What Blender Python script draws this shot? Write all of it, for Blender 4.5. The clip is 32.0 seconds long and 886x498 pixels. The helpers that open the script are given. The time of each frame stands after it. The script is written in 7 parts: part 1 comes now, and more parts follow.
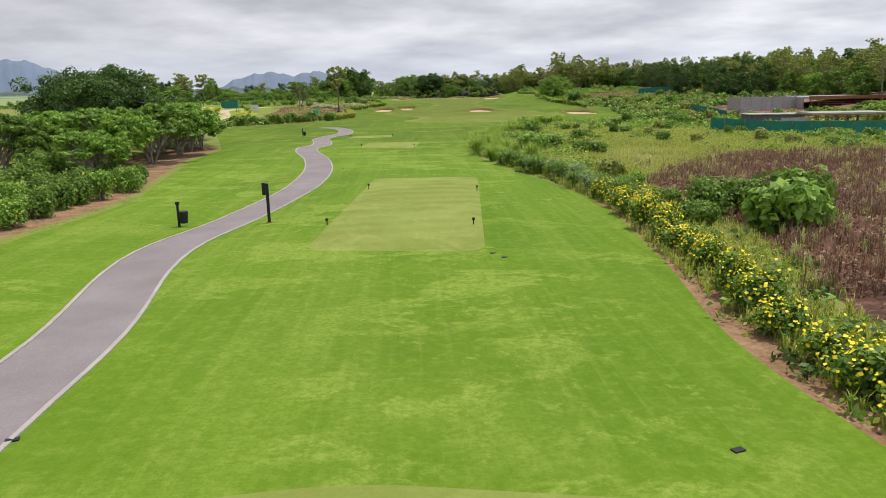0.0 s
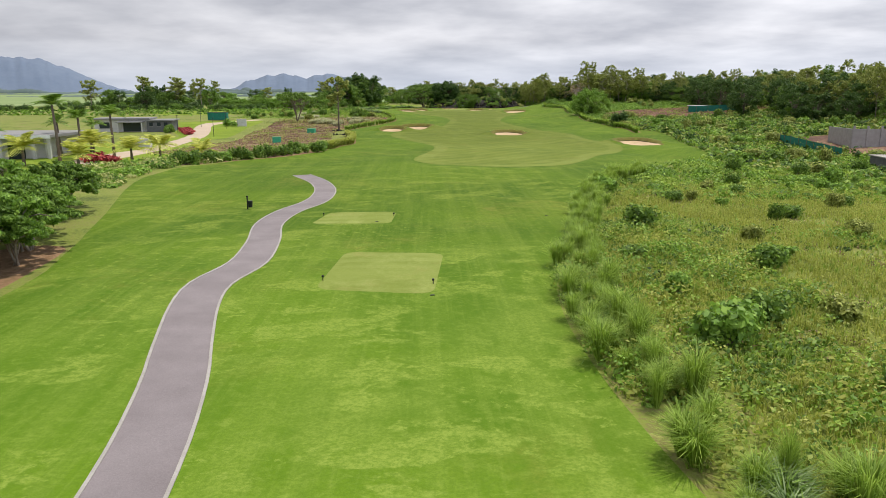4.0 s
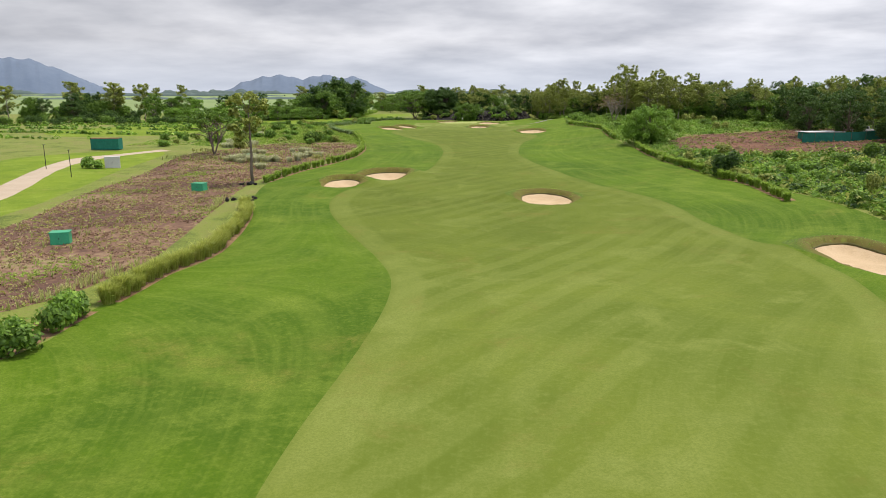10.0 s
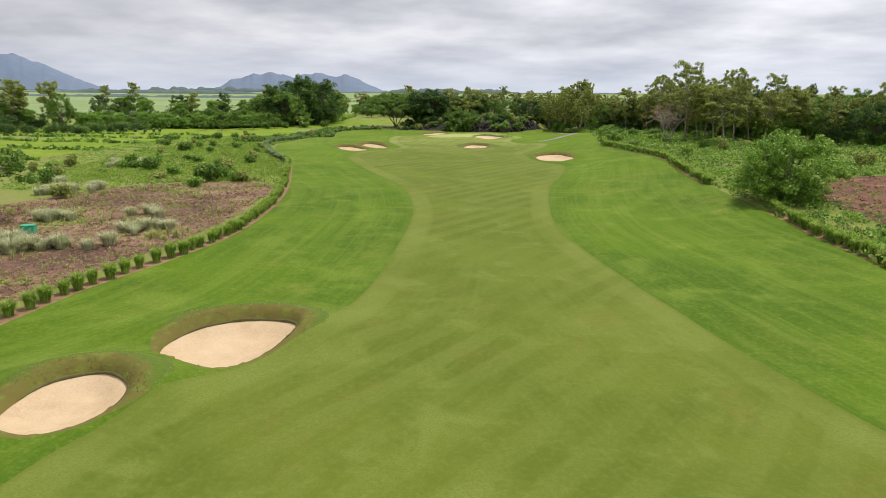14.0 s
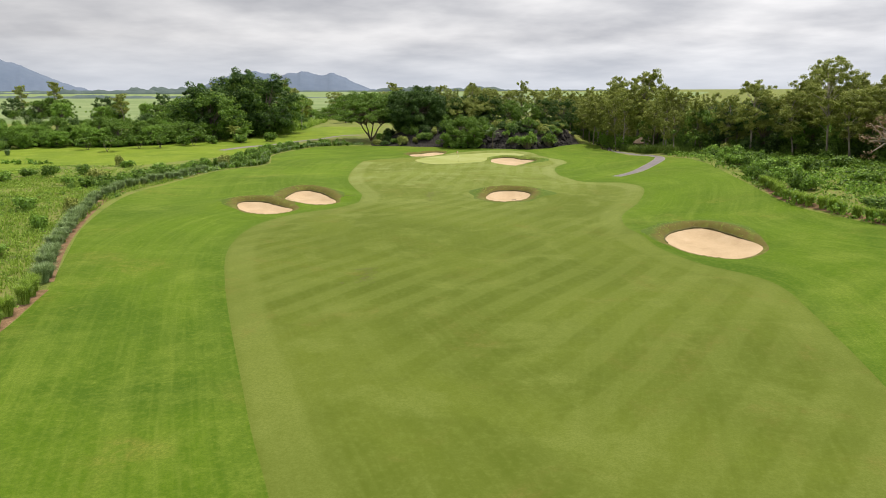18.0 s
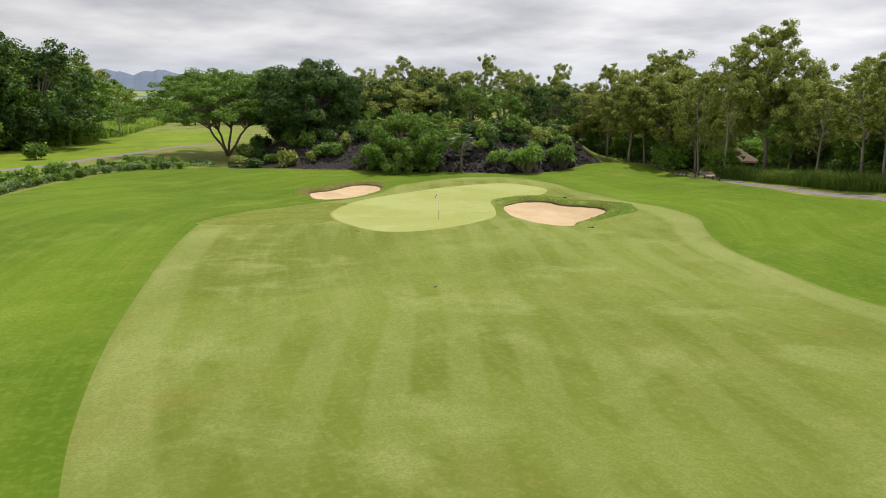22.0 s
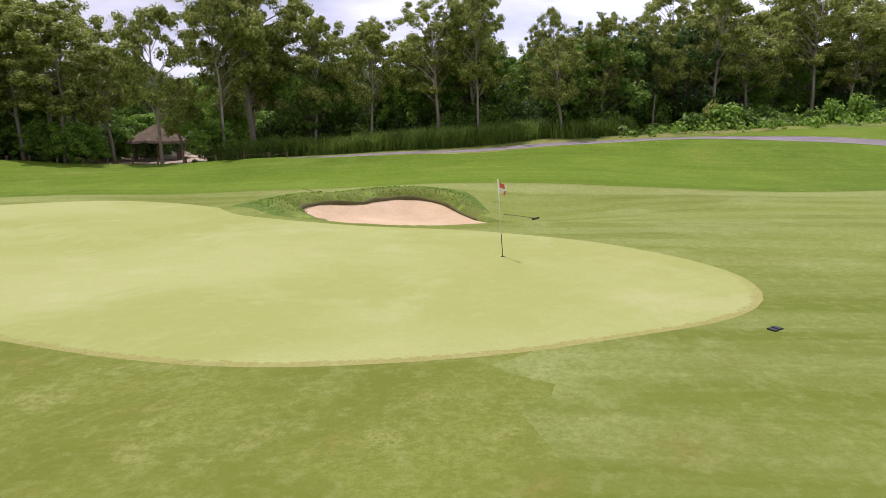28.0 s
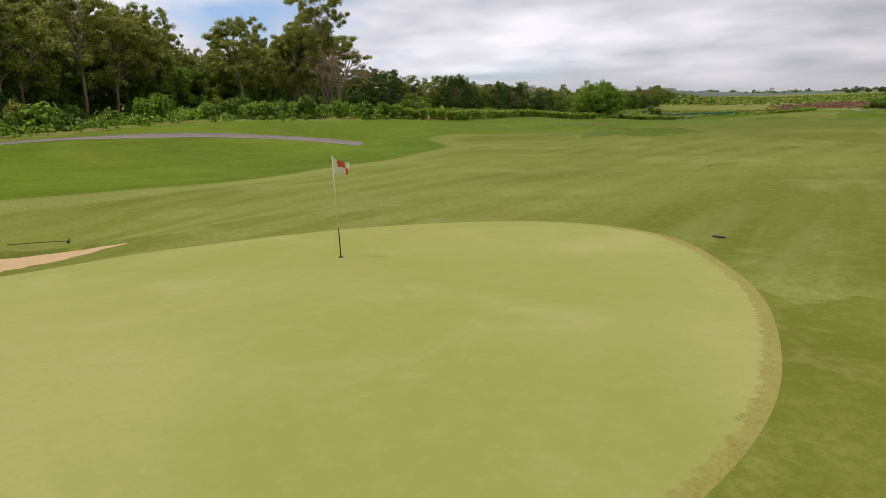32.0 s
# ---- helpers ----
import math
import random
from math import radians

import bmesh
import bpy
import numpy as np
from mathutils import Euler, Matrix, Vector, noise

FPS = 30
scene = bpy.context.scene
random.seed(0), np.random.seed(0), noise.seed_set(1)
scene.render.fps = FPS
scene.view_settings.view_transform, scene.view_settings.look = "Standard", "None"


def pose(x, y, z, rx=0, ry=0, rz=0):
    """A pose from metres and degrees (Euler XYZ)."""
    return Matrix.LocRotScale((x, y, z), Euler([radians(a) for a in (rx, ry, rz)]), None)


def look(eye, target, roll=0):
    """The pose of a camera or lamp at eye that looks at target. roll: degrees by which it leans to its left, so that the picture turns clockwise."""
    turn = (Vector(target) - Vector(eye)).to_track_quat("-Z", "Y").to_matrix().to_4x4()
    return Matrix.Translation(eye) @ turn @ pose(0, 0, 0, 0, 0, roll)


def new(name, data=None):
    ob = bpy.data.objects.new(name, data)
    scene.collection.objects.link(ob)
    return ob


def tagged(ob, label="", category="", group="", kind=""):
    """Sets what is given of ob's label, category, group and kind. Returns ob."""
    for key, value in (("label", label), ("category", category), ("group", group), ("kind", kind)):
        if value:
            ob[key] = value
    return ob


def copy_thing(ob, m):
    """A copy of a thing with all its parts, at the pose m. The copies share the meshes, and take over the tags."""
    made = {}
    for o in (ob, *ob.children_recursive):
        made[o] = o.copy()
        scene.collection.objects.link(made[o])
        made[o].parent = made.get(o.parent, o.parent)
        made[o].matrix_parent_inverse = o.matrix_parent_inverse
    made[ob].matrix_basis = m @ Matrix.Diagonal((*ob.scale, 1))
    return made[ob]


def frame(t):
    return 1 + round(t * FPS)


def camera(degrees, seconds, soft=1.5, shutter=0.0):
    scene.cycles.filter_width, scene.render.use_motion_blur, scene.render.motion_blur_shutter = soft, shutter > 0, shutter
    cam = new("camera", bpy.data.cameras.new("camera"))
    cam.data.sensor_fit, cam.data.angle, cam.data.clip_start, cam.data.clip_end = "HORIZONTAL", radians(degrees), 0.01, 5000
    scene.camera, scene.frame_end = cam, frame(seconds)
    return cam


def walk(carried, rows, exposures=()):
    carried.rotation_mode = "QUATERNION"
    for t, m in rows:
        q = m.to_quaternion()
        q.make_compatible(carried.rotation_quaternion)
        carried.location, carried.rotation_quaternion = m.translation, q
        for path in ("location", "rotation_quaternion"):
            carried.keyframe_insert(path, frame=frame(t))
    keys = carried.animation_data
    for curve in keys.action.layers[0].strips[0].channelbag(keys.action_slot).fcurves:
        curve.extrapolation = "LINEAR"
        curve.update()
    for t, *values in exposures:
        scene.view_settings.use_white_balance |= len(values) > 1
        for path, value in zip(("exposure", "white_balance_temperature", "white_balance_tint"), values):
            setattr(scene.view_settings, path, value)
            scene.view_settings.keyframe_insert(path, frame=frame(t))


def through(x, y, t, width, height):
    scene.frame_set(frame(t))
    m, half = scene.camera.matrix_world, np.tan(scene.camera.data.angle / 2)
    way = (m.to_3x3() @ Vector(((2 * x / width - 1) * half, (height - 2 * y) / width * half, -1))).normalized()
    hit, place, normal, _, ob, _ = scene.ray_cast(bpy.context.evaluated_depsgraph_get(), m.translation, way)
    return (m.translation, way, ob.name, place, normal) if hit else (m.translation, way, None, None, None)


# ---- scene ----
cam = camera(63.59, 32.0, soft=0.9)
# seconds, place, tilt, lean, heading
PATH = [
    (0, -0.00, 0.00, 5.04, 77.42, -1.20, -0.36),
    (0.5, -0.07, 2.85, 5.41, 77.42, -1.10, -0.41),
    (1, -0.19, 6.37, 5.80, 77.50, -0.85, -0.47),
    (1.5, -0.29, 10.33, 6.08, 77.59, -0.91, -0.44),
    (2, -0.47, 14.66, 6.40, 77.70, -0.78, -0.42),
    (2.5, -0.69, 19.24, 6.74, 77.81, -0.65, -0.36),
    (3, -0.68, 24.25, 7.23, 77.72, -0.50, 0.10),
    (3.5, -0.90, 29.46, 7.64, 77.71, -0.31, 0.33),
    (4, -1.32, 34.50, 7.95, 77.74, -0.25, 0.43),
    (4.5, -1.72, 39.51, 8.25, 77.73, -0.10, 0.48),
    (6.5, -2.16, 59.73, 9.23, 77.83, -0.34, 0.05),
    (7, -1.83, 65.57, 9.55, 77.85, -0.26, 0.00),
    (7.5, -1.66, 71.79, 9.84, 77.87, -0.19, -0.01),
    (8, -1.43, 78.24, 10.14, 77.88, -0.21, 0.03),
    (8.5, -1.26, 85.05, 10.44, 77.89, -0.18, 0.04),
    (9, -0.93, 92.32, 10.81, 77.87, -0.18, 0.08),
    (9.5, -0.40, 100.22, 11.18, 77.86, -0.21, 0.26),
    (10, 0.09, 108.38, 11.63, 77.82, -0.16, 0.35),
    (10.5, 0.53, 116.93, 12.00, 77.82, -0.12, 0.37),
    (11, 1.03, 125.87, 12.37, 77.81, -0.10, 0.38),
    (11.5, 1.52, 134.44, 12.76, 77.78, -0.15, 0.39),
    (12, 2.05, 143.37, 13.19, 77.72, -0.24, 0.35),
    (12.5, 2.43, 152.09, 13.49, 77.75, -0.10, 0.27),
    (13, 2.60, 160.91, 13.63, 77.76, 0.07, 0.08),
    (13.5, 2.58, 169.54, 13.53, 77.75, 0.20, -0.02),
    (14, 2.48, 178.37, 13.35, 77.76, 0.37, -0.18),
    (14.5, 2.35, 186.81, 13.27, 77.84, 0.33, -0.24),
    (16.5, 2.03, 231.80, 13.79, 77.64, 0.14, -0.65),
    (17, 1.73, 242.19, 13.85, 77.62, -0.06, -0.74),
    (17.5, 1.37, 253.07, 13.81, 77.60, -0.17, -0.85),
    (18, 1.08, 264.02, 13.69, 77.60, -0.15, -0.96),
    (18.5, 0.75, 275.22, 13.56, 77.60, -0.21, -1.03),
    (19, 0.42, 285.92, 13.51, 77.59, -0.39, -1.15),
    (19.5, 0.33, 296.61, 13.45, 77.58, -0.25, -1.16),
    (20, -0.40, 307.27, 13.09, 77.61, -0.09, -1.64),
    (20.5, -1.00, 317.98, 12.60, 77.64, 0.06, -2.88),
    (21, -1.40, 328.74, 12.01, 77.62, 0.07, -4.27),
    (21.5, -2.47, 339.06, 11.16, 77.65, -0.09, -7.40),
    (22, -4.27, 349.66, 10.16, 77.73, 0.16, -11.16),
    (22.5, -5.80, 359.98, 9.37, 77.82, 0.32, -15.08),
    (23, -7.20, 369.10, 8.77, 77.85, 0.44, -22.46),
    (23.5, -8.75, 376.41, 8.16, 77.97, 0.74, -29.97),
    (24, -10.28, 381.75, 7.54, 78.09, 0.77, -36.79),
    (24.5, -11.97, 386.10, 6.99, 78.26, 0.81, -43.35),
    (26.5, -14.41, 399.87, 4.71, 79.10, 0.31, -68.02),
    (27, -14.24, 402.44, 4.47, 79.17, 0.20, -73.88),
    (27.5, -13.66, 404.88, 4.23, 79.28, -0.10, -80.79),
    (28, -12.70, 407.28, 3.96, 79.44, -0.18, -88.68),
    (28.5, -11.63, 409.32, 3.74, 79.59, -0.33, -96.46),
    (29, -10.45, 411.13, 3.57, 79.76, -0.42, -104.70),
    (29.5, -9.09, 412.85, 3.45, 79.76, -0.41, -113.54),
    (30, -7.79, 414.22, 3.34, 79.74, -0.77, -121.60),
    (30.5, -6.41, 415.42, 3.23, 79.71, -1.09, -129.47),
    (31, -4.96, 416.53, 3.13, 79.64, -1.41, -137.57),
    (31.5, -3.57, 417.36, 3.04, 79.58, -1.67, -144.67),
    (32, -2.38, 418.04, 3.02, 79.44, -1.84, -151.64),
]
EXPOSURE = [(0, 0.02, 6430, 12), (14, 0.02, 6430, 12), (17, 0.04, 6700, 11), (21, -0.03, 6620, 10), (23, 0.01, 6640, 12.5), (25, 0.03, 6460, 15), (27, 0.06, 6180, 24), (29, -0.03, 6080, 28), (30, -0.15, 6300, 25), (31, -0.37, 6760, 20), (32, -0.57, 7300, 14)]
walk(cam, [(t, pose(x, y, z, tilt, 0, turn) @ pose(0, 0, 0, 0, 0, lean)) for t, x, y, z, tilt, lean, turn in PATH], EXPOSURE)

# ---------------------------------------------------------------- light
SUN_TO = Vector((0.25, 0.19, 0.95)).normalized()      # towards the sun
sun = new("sun", bpy.data.lights.new("sun", "SUN"))
sun.data.energy, sun.data.angle, sun.data.color = 3.3, radians(1.2), (1.0, 0.95, 0.86)
sun.matrix_world = look(SUN_TO * 100, (0, 0, 0))
world = bpy.data.worlds.new("world")
scene.world = world
world.use_nodes = True


def wire(tree, a, b):
    tree.links.new(a, b)


def make_world():
    t = world.node_tree
    n = t.nodes
    bg = n["Background"]
    sky = n.new("ShaderNodeTexSky")
    sky.sky_type, sky.sun_disc = "NISHITA", False
    sky.sun_elevation = math.asin(SUN_TO.z)
    sky.sun_rotation = math.atan2(SUN_TO.x, SUN_TO.y)
    blue = n.new("ShaderNodeMix")
    blue.data_type, blue.blend_type = "RGBA", "MULTIPLY"
    blue.inputs[0].default_value = 1.0
    blue.inputs[7].default_value = (0.15, 0.18, 0.235, 1)
    wire(t, sky.outputs[0], blue.inputs[6])
    co = n.new("ShaderNodeTexCoord")
    sep = n.new("ShaderNodeSeparateXYZ")
    wire(t, co.outputs["Generated"], sep.inputs[0])
    # a flat layer of cloud: the direction laid out on a plane overhead
    up = n.new("ShaderNodeMath")
    up.operation = "MAXIMUM"
    up.inputs[1].default_value = 0.0
    wire(t, sep.outputs[2], up.inputs[0])
    lift = n.new("ShaderNodeMath")
    lift.operation = "ADD"
    lift.inputs[1].default_value = 0.16
    wire(t, up.outputs[0], lift.inputs[0])
    flat = n.new("ShaderNodeVectorMath")
    flat.operation = "DIVIDE"
    wire(t, co.outputs["Generated"], flat.inputs[0])
    comb = n.new("ShaderNodeCombineXYZ")
    for k in range(3):
        wire(t, lift.outputs[0], comb.inputs[k])
    wire(t, comb.outputs[0], flat.inputs[1])
    big = n.new("ShaderNodeTexNoise")
    big.inputs["Scale"].default_value, big.inputs["Detail"].default_value, big.inputs["Roughness"].default_value = 0.8, 7, 0.5
    big.inputs["Distortion"].default_value = 0.2
    wire(t, flat.outputs[0], big.inputs["Vector"])
    fine = n.new("ShaderNodeTexNoise")
    fine.inputs["Scale"].default_value, fine.inputs["Detail"].default_value, fine.inputs["Roughness"].default_value = 1.5, 5, 0.5
    wire(t, flat.outputs[0], fine.inputs["Vector"])
    # thinner cloud towards the south-east, where blue shows
    lean = n.new("ShaderNodeVectorMath")
    lean.operation = "DOT_PRODUCT"
    lean.inputs[1].default_value = (0.62, -0.76, 0.20)
    wire(t, co.outputs["Generated"], lean.inputs[0])
    thin = n.new("ShaderNodeMapRange")
    thin.inputs[1].default_value, thin.inputs[2].default_value = 0.86, 1.0
    thin.inputs[3].default_value, thin.inputs[4].default_value = 0.30, 0.02
    wire(t, lean.outputs["Value"], thin.inputs[0])
    add = n.new("ShaderNodeMath")
    add.operation = "ADD"
    wire(t, big.outputs[0], add.inputs[0])
    wire(t, thin.outputs[0], add.inputs[1])
    cover = n.new("ShaderNodeMapRange")
    cover.inputs[1].default_value, cover.inputs[2].default_value = 0.46, 0.60
    wire(t, add.outputs[0], cover.inputs[0])
    shade = n.new("ShaderNodeValToRGB")
    shade.color_ramp.elements[0].position, shade.color_ramp.elements[0].color = 0.30, (0.46, 0.48, 0.53, 1)
    shade.color_ramp.elements[1].position, shade.color_ramp.elements[1].color = 0.68, (0.84, 0.85, 0.88, 1)
    wire(t, fine.outputs[0], shade.inputs[0])
    glow = n.new("ShaderNodeMapRange")
    glow.inputs[1].default_value, glow.inputs[2].default_value = 0.35, 0.95
    glow.inputs[3].default_value, glow.inputs[4].default_value = 1.0, 1.5
    wire(t, lean.outputs["Value"], glow.inputs[0])
    lit = n.new("ShaderNodeVectorMath")
    lit.operation = "SCALE"
    wire(t, shade.outputs[0], lit.inputs[0])
    east = n.new("ShaderNodeMapRange")
    east.inputs[1].default_value, east.inputs[2].default_value = -0.55, 0.55
    east.inputs[3].default_value, east.inputs[4].default_value = 0.84, 1.18
    wire(t, sep.outputs[0], east.inputs[0])
    both = n.new("ShaderNodeMath")
    both.operation = "MULTIPLY"
    wire(t, glow.outputs[0], both.inputs[0])
    wire(t, east.outputs[0], both.inputs[1])
    wire(t, both.outputs[0], lit.inputs["Scale"])
    # the southern cloud is whiter and colder
    cold = n.new("ShaderNodeMix")
    cold.data_type, cold.blend_type = "RGBA", "MULTIPLY"
    cold.inputs[7].default_value = (0.93, 0.985, 1.10, 1)
    south = n.new("ShaderNodeMapRange")
    south.inputs[1].default_value, south.inputs[2].default_value = 0.1, 0.8
    wire(t, lean.outputs["Value"], south.inputs[0])
    wire(t, south.outputs[0], cold.inputs[0])
    wire(t, lit.outputs[0], cold.inputs[6])
    mix = n.new("ShaderNodeMix")
    mix.data_type = "RGBA"
    wire(t, cover.outputs[0], mix.inputs[0])
    wire(t, blue.outputs[2], mix.inputs[6])
    wire(t, cold.outputs[2], mix.inputs[7])
    # pale haze along the skyline
    low = n.new("ShaderNodeMapRange")
    low.inputs[1].default_value, low.inputs[2].default_value = 0.0, 0.07
    low.inputs[3].default_value, low.inputs[4].default_value = 0.75, 0.0
    wire(t, sep.outputs[2], low.inputs[0])
    haze = n.new("ShaderNodeMix")
    haze.data_type = "RGBA"
    haze.inputs[7].default_value = (0.62, 0.68, 0.78, 1)
    wire(t, low.outputs[0], haze.inputs[0])
    wire(t, mix.outputs[2], haze.inputs[6])
    wire(t, haze.outputs[2], bg.inputs[0])
    bg.inputs[1].default_value = 1.0


make_world()


# ---------------------------------------------------------------- materials
def mat(name, stops, scale=1.0, fine=25.0, rough=0.85, bump=0.25, bump_scale=None, island=0.0, through=0.0, metal=0.0, spec=0.3, detail=6, stretch=(1, 1, 1), per_object=0.0, far=False):
    """A surface whose colour runs through the stops by noise at two scales, with a fine relief."""
    m = bpy.data.materials.new(name)
    m.use_nodes = True
    t = m.node_tree
    n = t.nodes
    bsdf = n["Principled BSDF"]
    bsdf.inputs["Roughness"].default_value, bsdf.inputs["Metallic"].default_value = rough, metal
    bsdf.inputs["Specular IOR Level"].default_value = spec
    co = n.new("ShaderNodeTexCoord")
    mp = n.new("ShaderNodeMapping")
    mp.inputs["Scale"].default_value = stretch
    wire(t, co.outputs["Object"], mp.inputs[0])
    a = n.new("ShaderNodeTexNoise")
    a.inputs["Scale"].default_value, a.inputs["Detail"].default_value, a.inputs["Roughness"].default_value = scale, detail, 0.62
    wire(t, mp.outputs[0], a.inputs["Vector"])
    b = n.new("ShaderNodeTexNoise")
    b.inputs["Scale"].default_value, b.inputs["Detail"].default_value, b.inputs["Roughness"].default_value = fine, 5, 0.7
    wire(t, mp.outputs[0], b.inputs["Vector"])
    mixf = n.new("ShaderNodeMath")
    mixf.operation = "MULTIPLY_ADD"
    mixf.inputs[1].default_value, mixf.inputs[2].default_value = 0.45, 0.0
    wire(t, b.outputs[0], mixf.inputs[0])
    sumf = n.new("ShaderNodeMath")
    sumf.operation = "MULTIPLY_ADD"
    sumf.inputs[1].default_value = 0.55
    wire(t, a.outputs[0], sumf.inputs[0])
    wire(t, mixf.outputs[0], sumf.inputs[2])
    last = sumf.outputs[0]
    if island or per_object:
        src = n.new("ShaderNodeNewGeometry").outputs["Random Per Island"] if island else n.new("ShaderNodeObjectInfo").outputs["Random"]
        k = n.new("ShaderNodeMath")
        k.operation = "MULTIPLY_ADD"
        k.inputs[1].default_value = island or per_object
        k.inputs[2].default_value = -(island or per_object) / 2
        wire(t, src, k.inputs[0])
        s2 = n.new("ShaderNodeMath")
        s2.operation = "ADD"
        wire(t, last, s2.inputs[0])
        wire(t, k.outputs[0], s2.inputs[1])
        last = s2.outputs[0]
    ramp = n.new("ShaderNodeValToRGB")
    while len(ramp.color_ramp.elements) < len(stops):
        ramp.color_ramp.elements.new(0.5)
    for e, (p, c) in zip(ramp.color_ramp.elements, stops):
        e.position, e.color = p, (*c, 1)
    wire(t, last, ramp.inputs[0])
    wire(t, ramp.outputs[0], bsdf.inputs["Base Color"])
    if bump:
        bp = n.new("ShaderNodeBump")
        bp.inputs["Strength"].default_value, bp.inputs["Distance"].default_value = bump, 0.05
        if bump_scale:
            c = n.new("ShaderNodeTexNoise")
            c.inputs["Scale"].default_value, c.inputs["Detail"].default_value = bump_scale, 4
            wire(t, mp.outputs[0], c.inputs["Vector"])
            wire(t, c.outputs[0], bp.inputs["Height"])
        else:
            wire(t, b.outputs[0], bp.inputs["Height"])
        wire(t, bp.outputs[0], bsdf.inputs["Normal"])
    if through:
        tr = n.new("ShaderNodeBsdfTranslucent")
        wire(t, ramp.outputs[0], tr.inputs[0])
        mx = n.new("ShaderNodeMixShader")
        mx.inputs[0].default_value = through
        wire(t, bsdf.outputs[0], mx.inputs[1])
        wire(t, tr.outputs[0], mx.inputs[2])
        wire(t, mx.outputs[0], n["Material Output"].inputs[0])
    return m


def plain(name, c, rough=0.6, metal=0.0, vary=0.12, scale=3.0, bump=0.08, per_object=0.0):
    lo, hi = tuple(v * (1 - vary) for v in c), tuple(min(1, v * (1 + vary)) for v in c)
    return mat(name, [(0.3, lo), (0.7, hi)], scale, scale * 9, rough, bump, metal=metal, per_object=per_object)


def turf(name, base, pale, dark, worn, scale=0.08, clover=0.0, streak=0.0, stripe=None, shift=None, rings=None, speck=0.45, blotch=0.5, rim=None):
    """Mown grass: broad patches, ragged light patches, mowing bands along the cut (by the distance
    to the fairway's edge kept on the mesh), stripes (metres, direction, strength), a second tint up the hole."""
    m = bpy.data.materials.new(name)
    m.use_nodes = True
    t = m.node_tree
    n = t.nodes
    bsdf = n["Principled BSDF"]
    bsdf.inputs["Roughness"].default_value = 0.9
    bsdf.inputs["Specular IOR Level"].default_value = 0.10
    co = n.new("ShaderNodeTexCoord")
    at_edge = n.new("ShaderNodeAttribute")
    at_edge.attribute_name = "edge"
    edge = at_edge.outputs["Fac"]
    sp = n.new("ShaderNodeSeparateXYZ")
    wire(t, co.outputs["Object"], sp.inputs[0])
    along = n.new("ShaderNodeCombineXYZ")
    lane = n.new("ShaderNodeAttribute")
    lane.attribute_name = "lane"
    wire(t, lane.outputs["Fac"], along.inputs[0])
    wire(t, sp.outputs[1], along.inputs[1])

    def noise_at(s, d=5, r=0.6, dist=0.0, stretch=None, src=None):
        x = n.new("ShaderNodeTexNoise")
        x.inputs["Scale"].default_value, x.inputs["Detail"].default_value, x.inputs["Roughness"].default_value = s, d, r
        x.inputs["Distortion"].default_value = dist
        src = src or co.outputs["Object"]
        if stretch:
            mp = n.new("ShaderNodeMapping")
            mp.inputs["Scale"].default_value = stretch
            wire(t, src, mp.inputs[0])
            src = mp.outputs[0]
        wire(t, src, x.inputs["Vector"])
        return x.outputs[0]

    def ranged(v, a, b, lo=0.0, hi=1.0):
        r = n.new("ShaderNodeMapRange")
        r.interpolation_type = "SMOOTHSTEP"
        for k, q in enumerate((a, b, lo, hi)):
            r.inputs[k + 1].default_value = q
        wire(t, v, r.inputs[0])
        return r.outputs[0]

    def times(a, b):
        x = n.new("ShaderNodeMath")
        x.operation = "MULTIPLY"
        wire(t, a, x.inputs[0])
        wire(t, b, x.inputs[1])
        return x.outputs[0]

    def blend(f, a, b):
        x = n.new("ShaderNodeMix")
        x.data_type = "RGBA"
        for v, k in ((f, 0), (a, 6), (b, 7)):
            if isinstance(v, (tuple, float)):
                x.inputs[k].default_value = (*v, 1) if isinstance(v, tuple) else v
            else:
                wire(t, v, x.inputs[k])
        return x.outputs[2]

    up_hole = None
    for y0, y1, base2, pale2, dark2 in shift or ():
        up_hole = ranged(sp.outputs[1], y0, y1)
        base, pale, dark = blend(up_hole, base, base2), blend(up_hole, pale, pale2), blend(up_hole, dark, dark2)
    c = blend(ranged(noise_at(scale, 4, 0.55, 0.5), 0.36, 0.64), base, dark)
    c = blend(ranged(noise_at(scale * 2.7, 6, 0.62, 0.4), 0.50, 0.68, 0, blotch), c, pale)
    c = blend(ranged(noise_at(scale * 4.1, 6, 0.62, 0.4, (1.0, 0.9, 1)), 0.52, 0.68, 0, blotch), c, dark)
    if streak:
        c = blend(ranged(noise_at(0.62, 4, 0.6, 0.4, (1.0, 0.045, 1), along.outputs[0]), 0.46, 0.62, 0, streak), c, pale)
        c = blend(ranged(noise_at(1.3, 4, 0.6, 0.3, (1.0, 0.035, 1), along.outputs[0]), 0.48, 0.62, 0, streak), c, dark)
        c = blend(ranged(noise_at(3.4, 3, 0.6, 0.2, (1.0, 0.03, 1), along.outputs[0]), 0.5, 0.66, 0, streak * 0.8), c, pale)
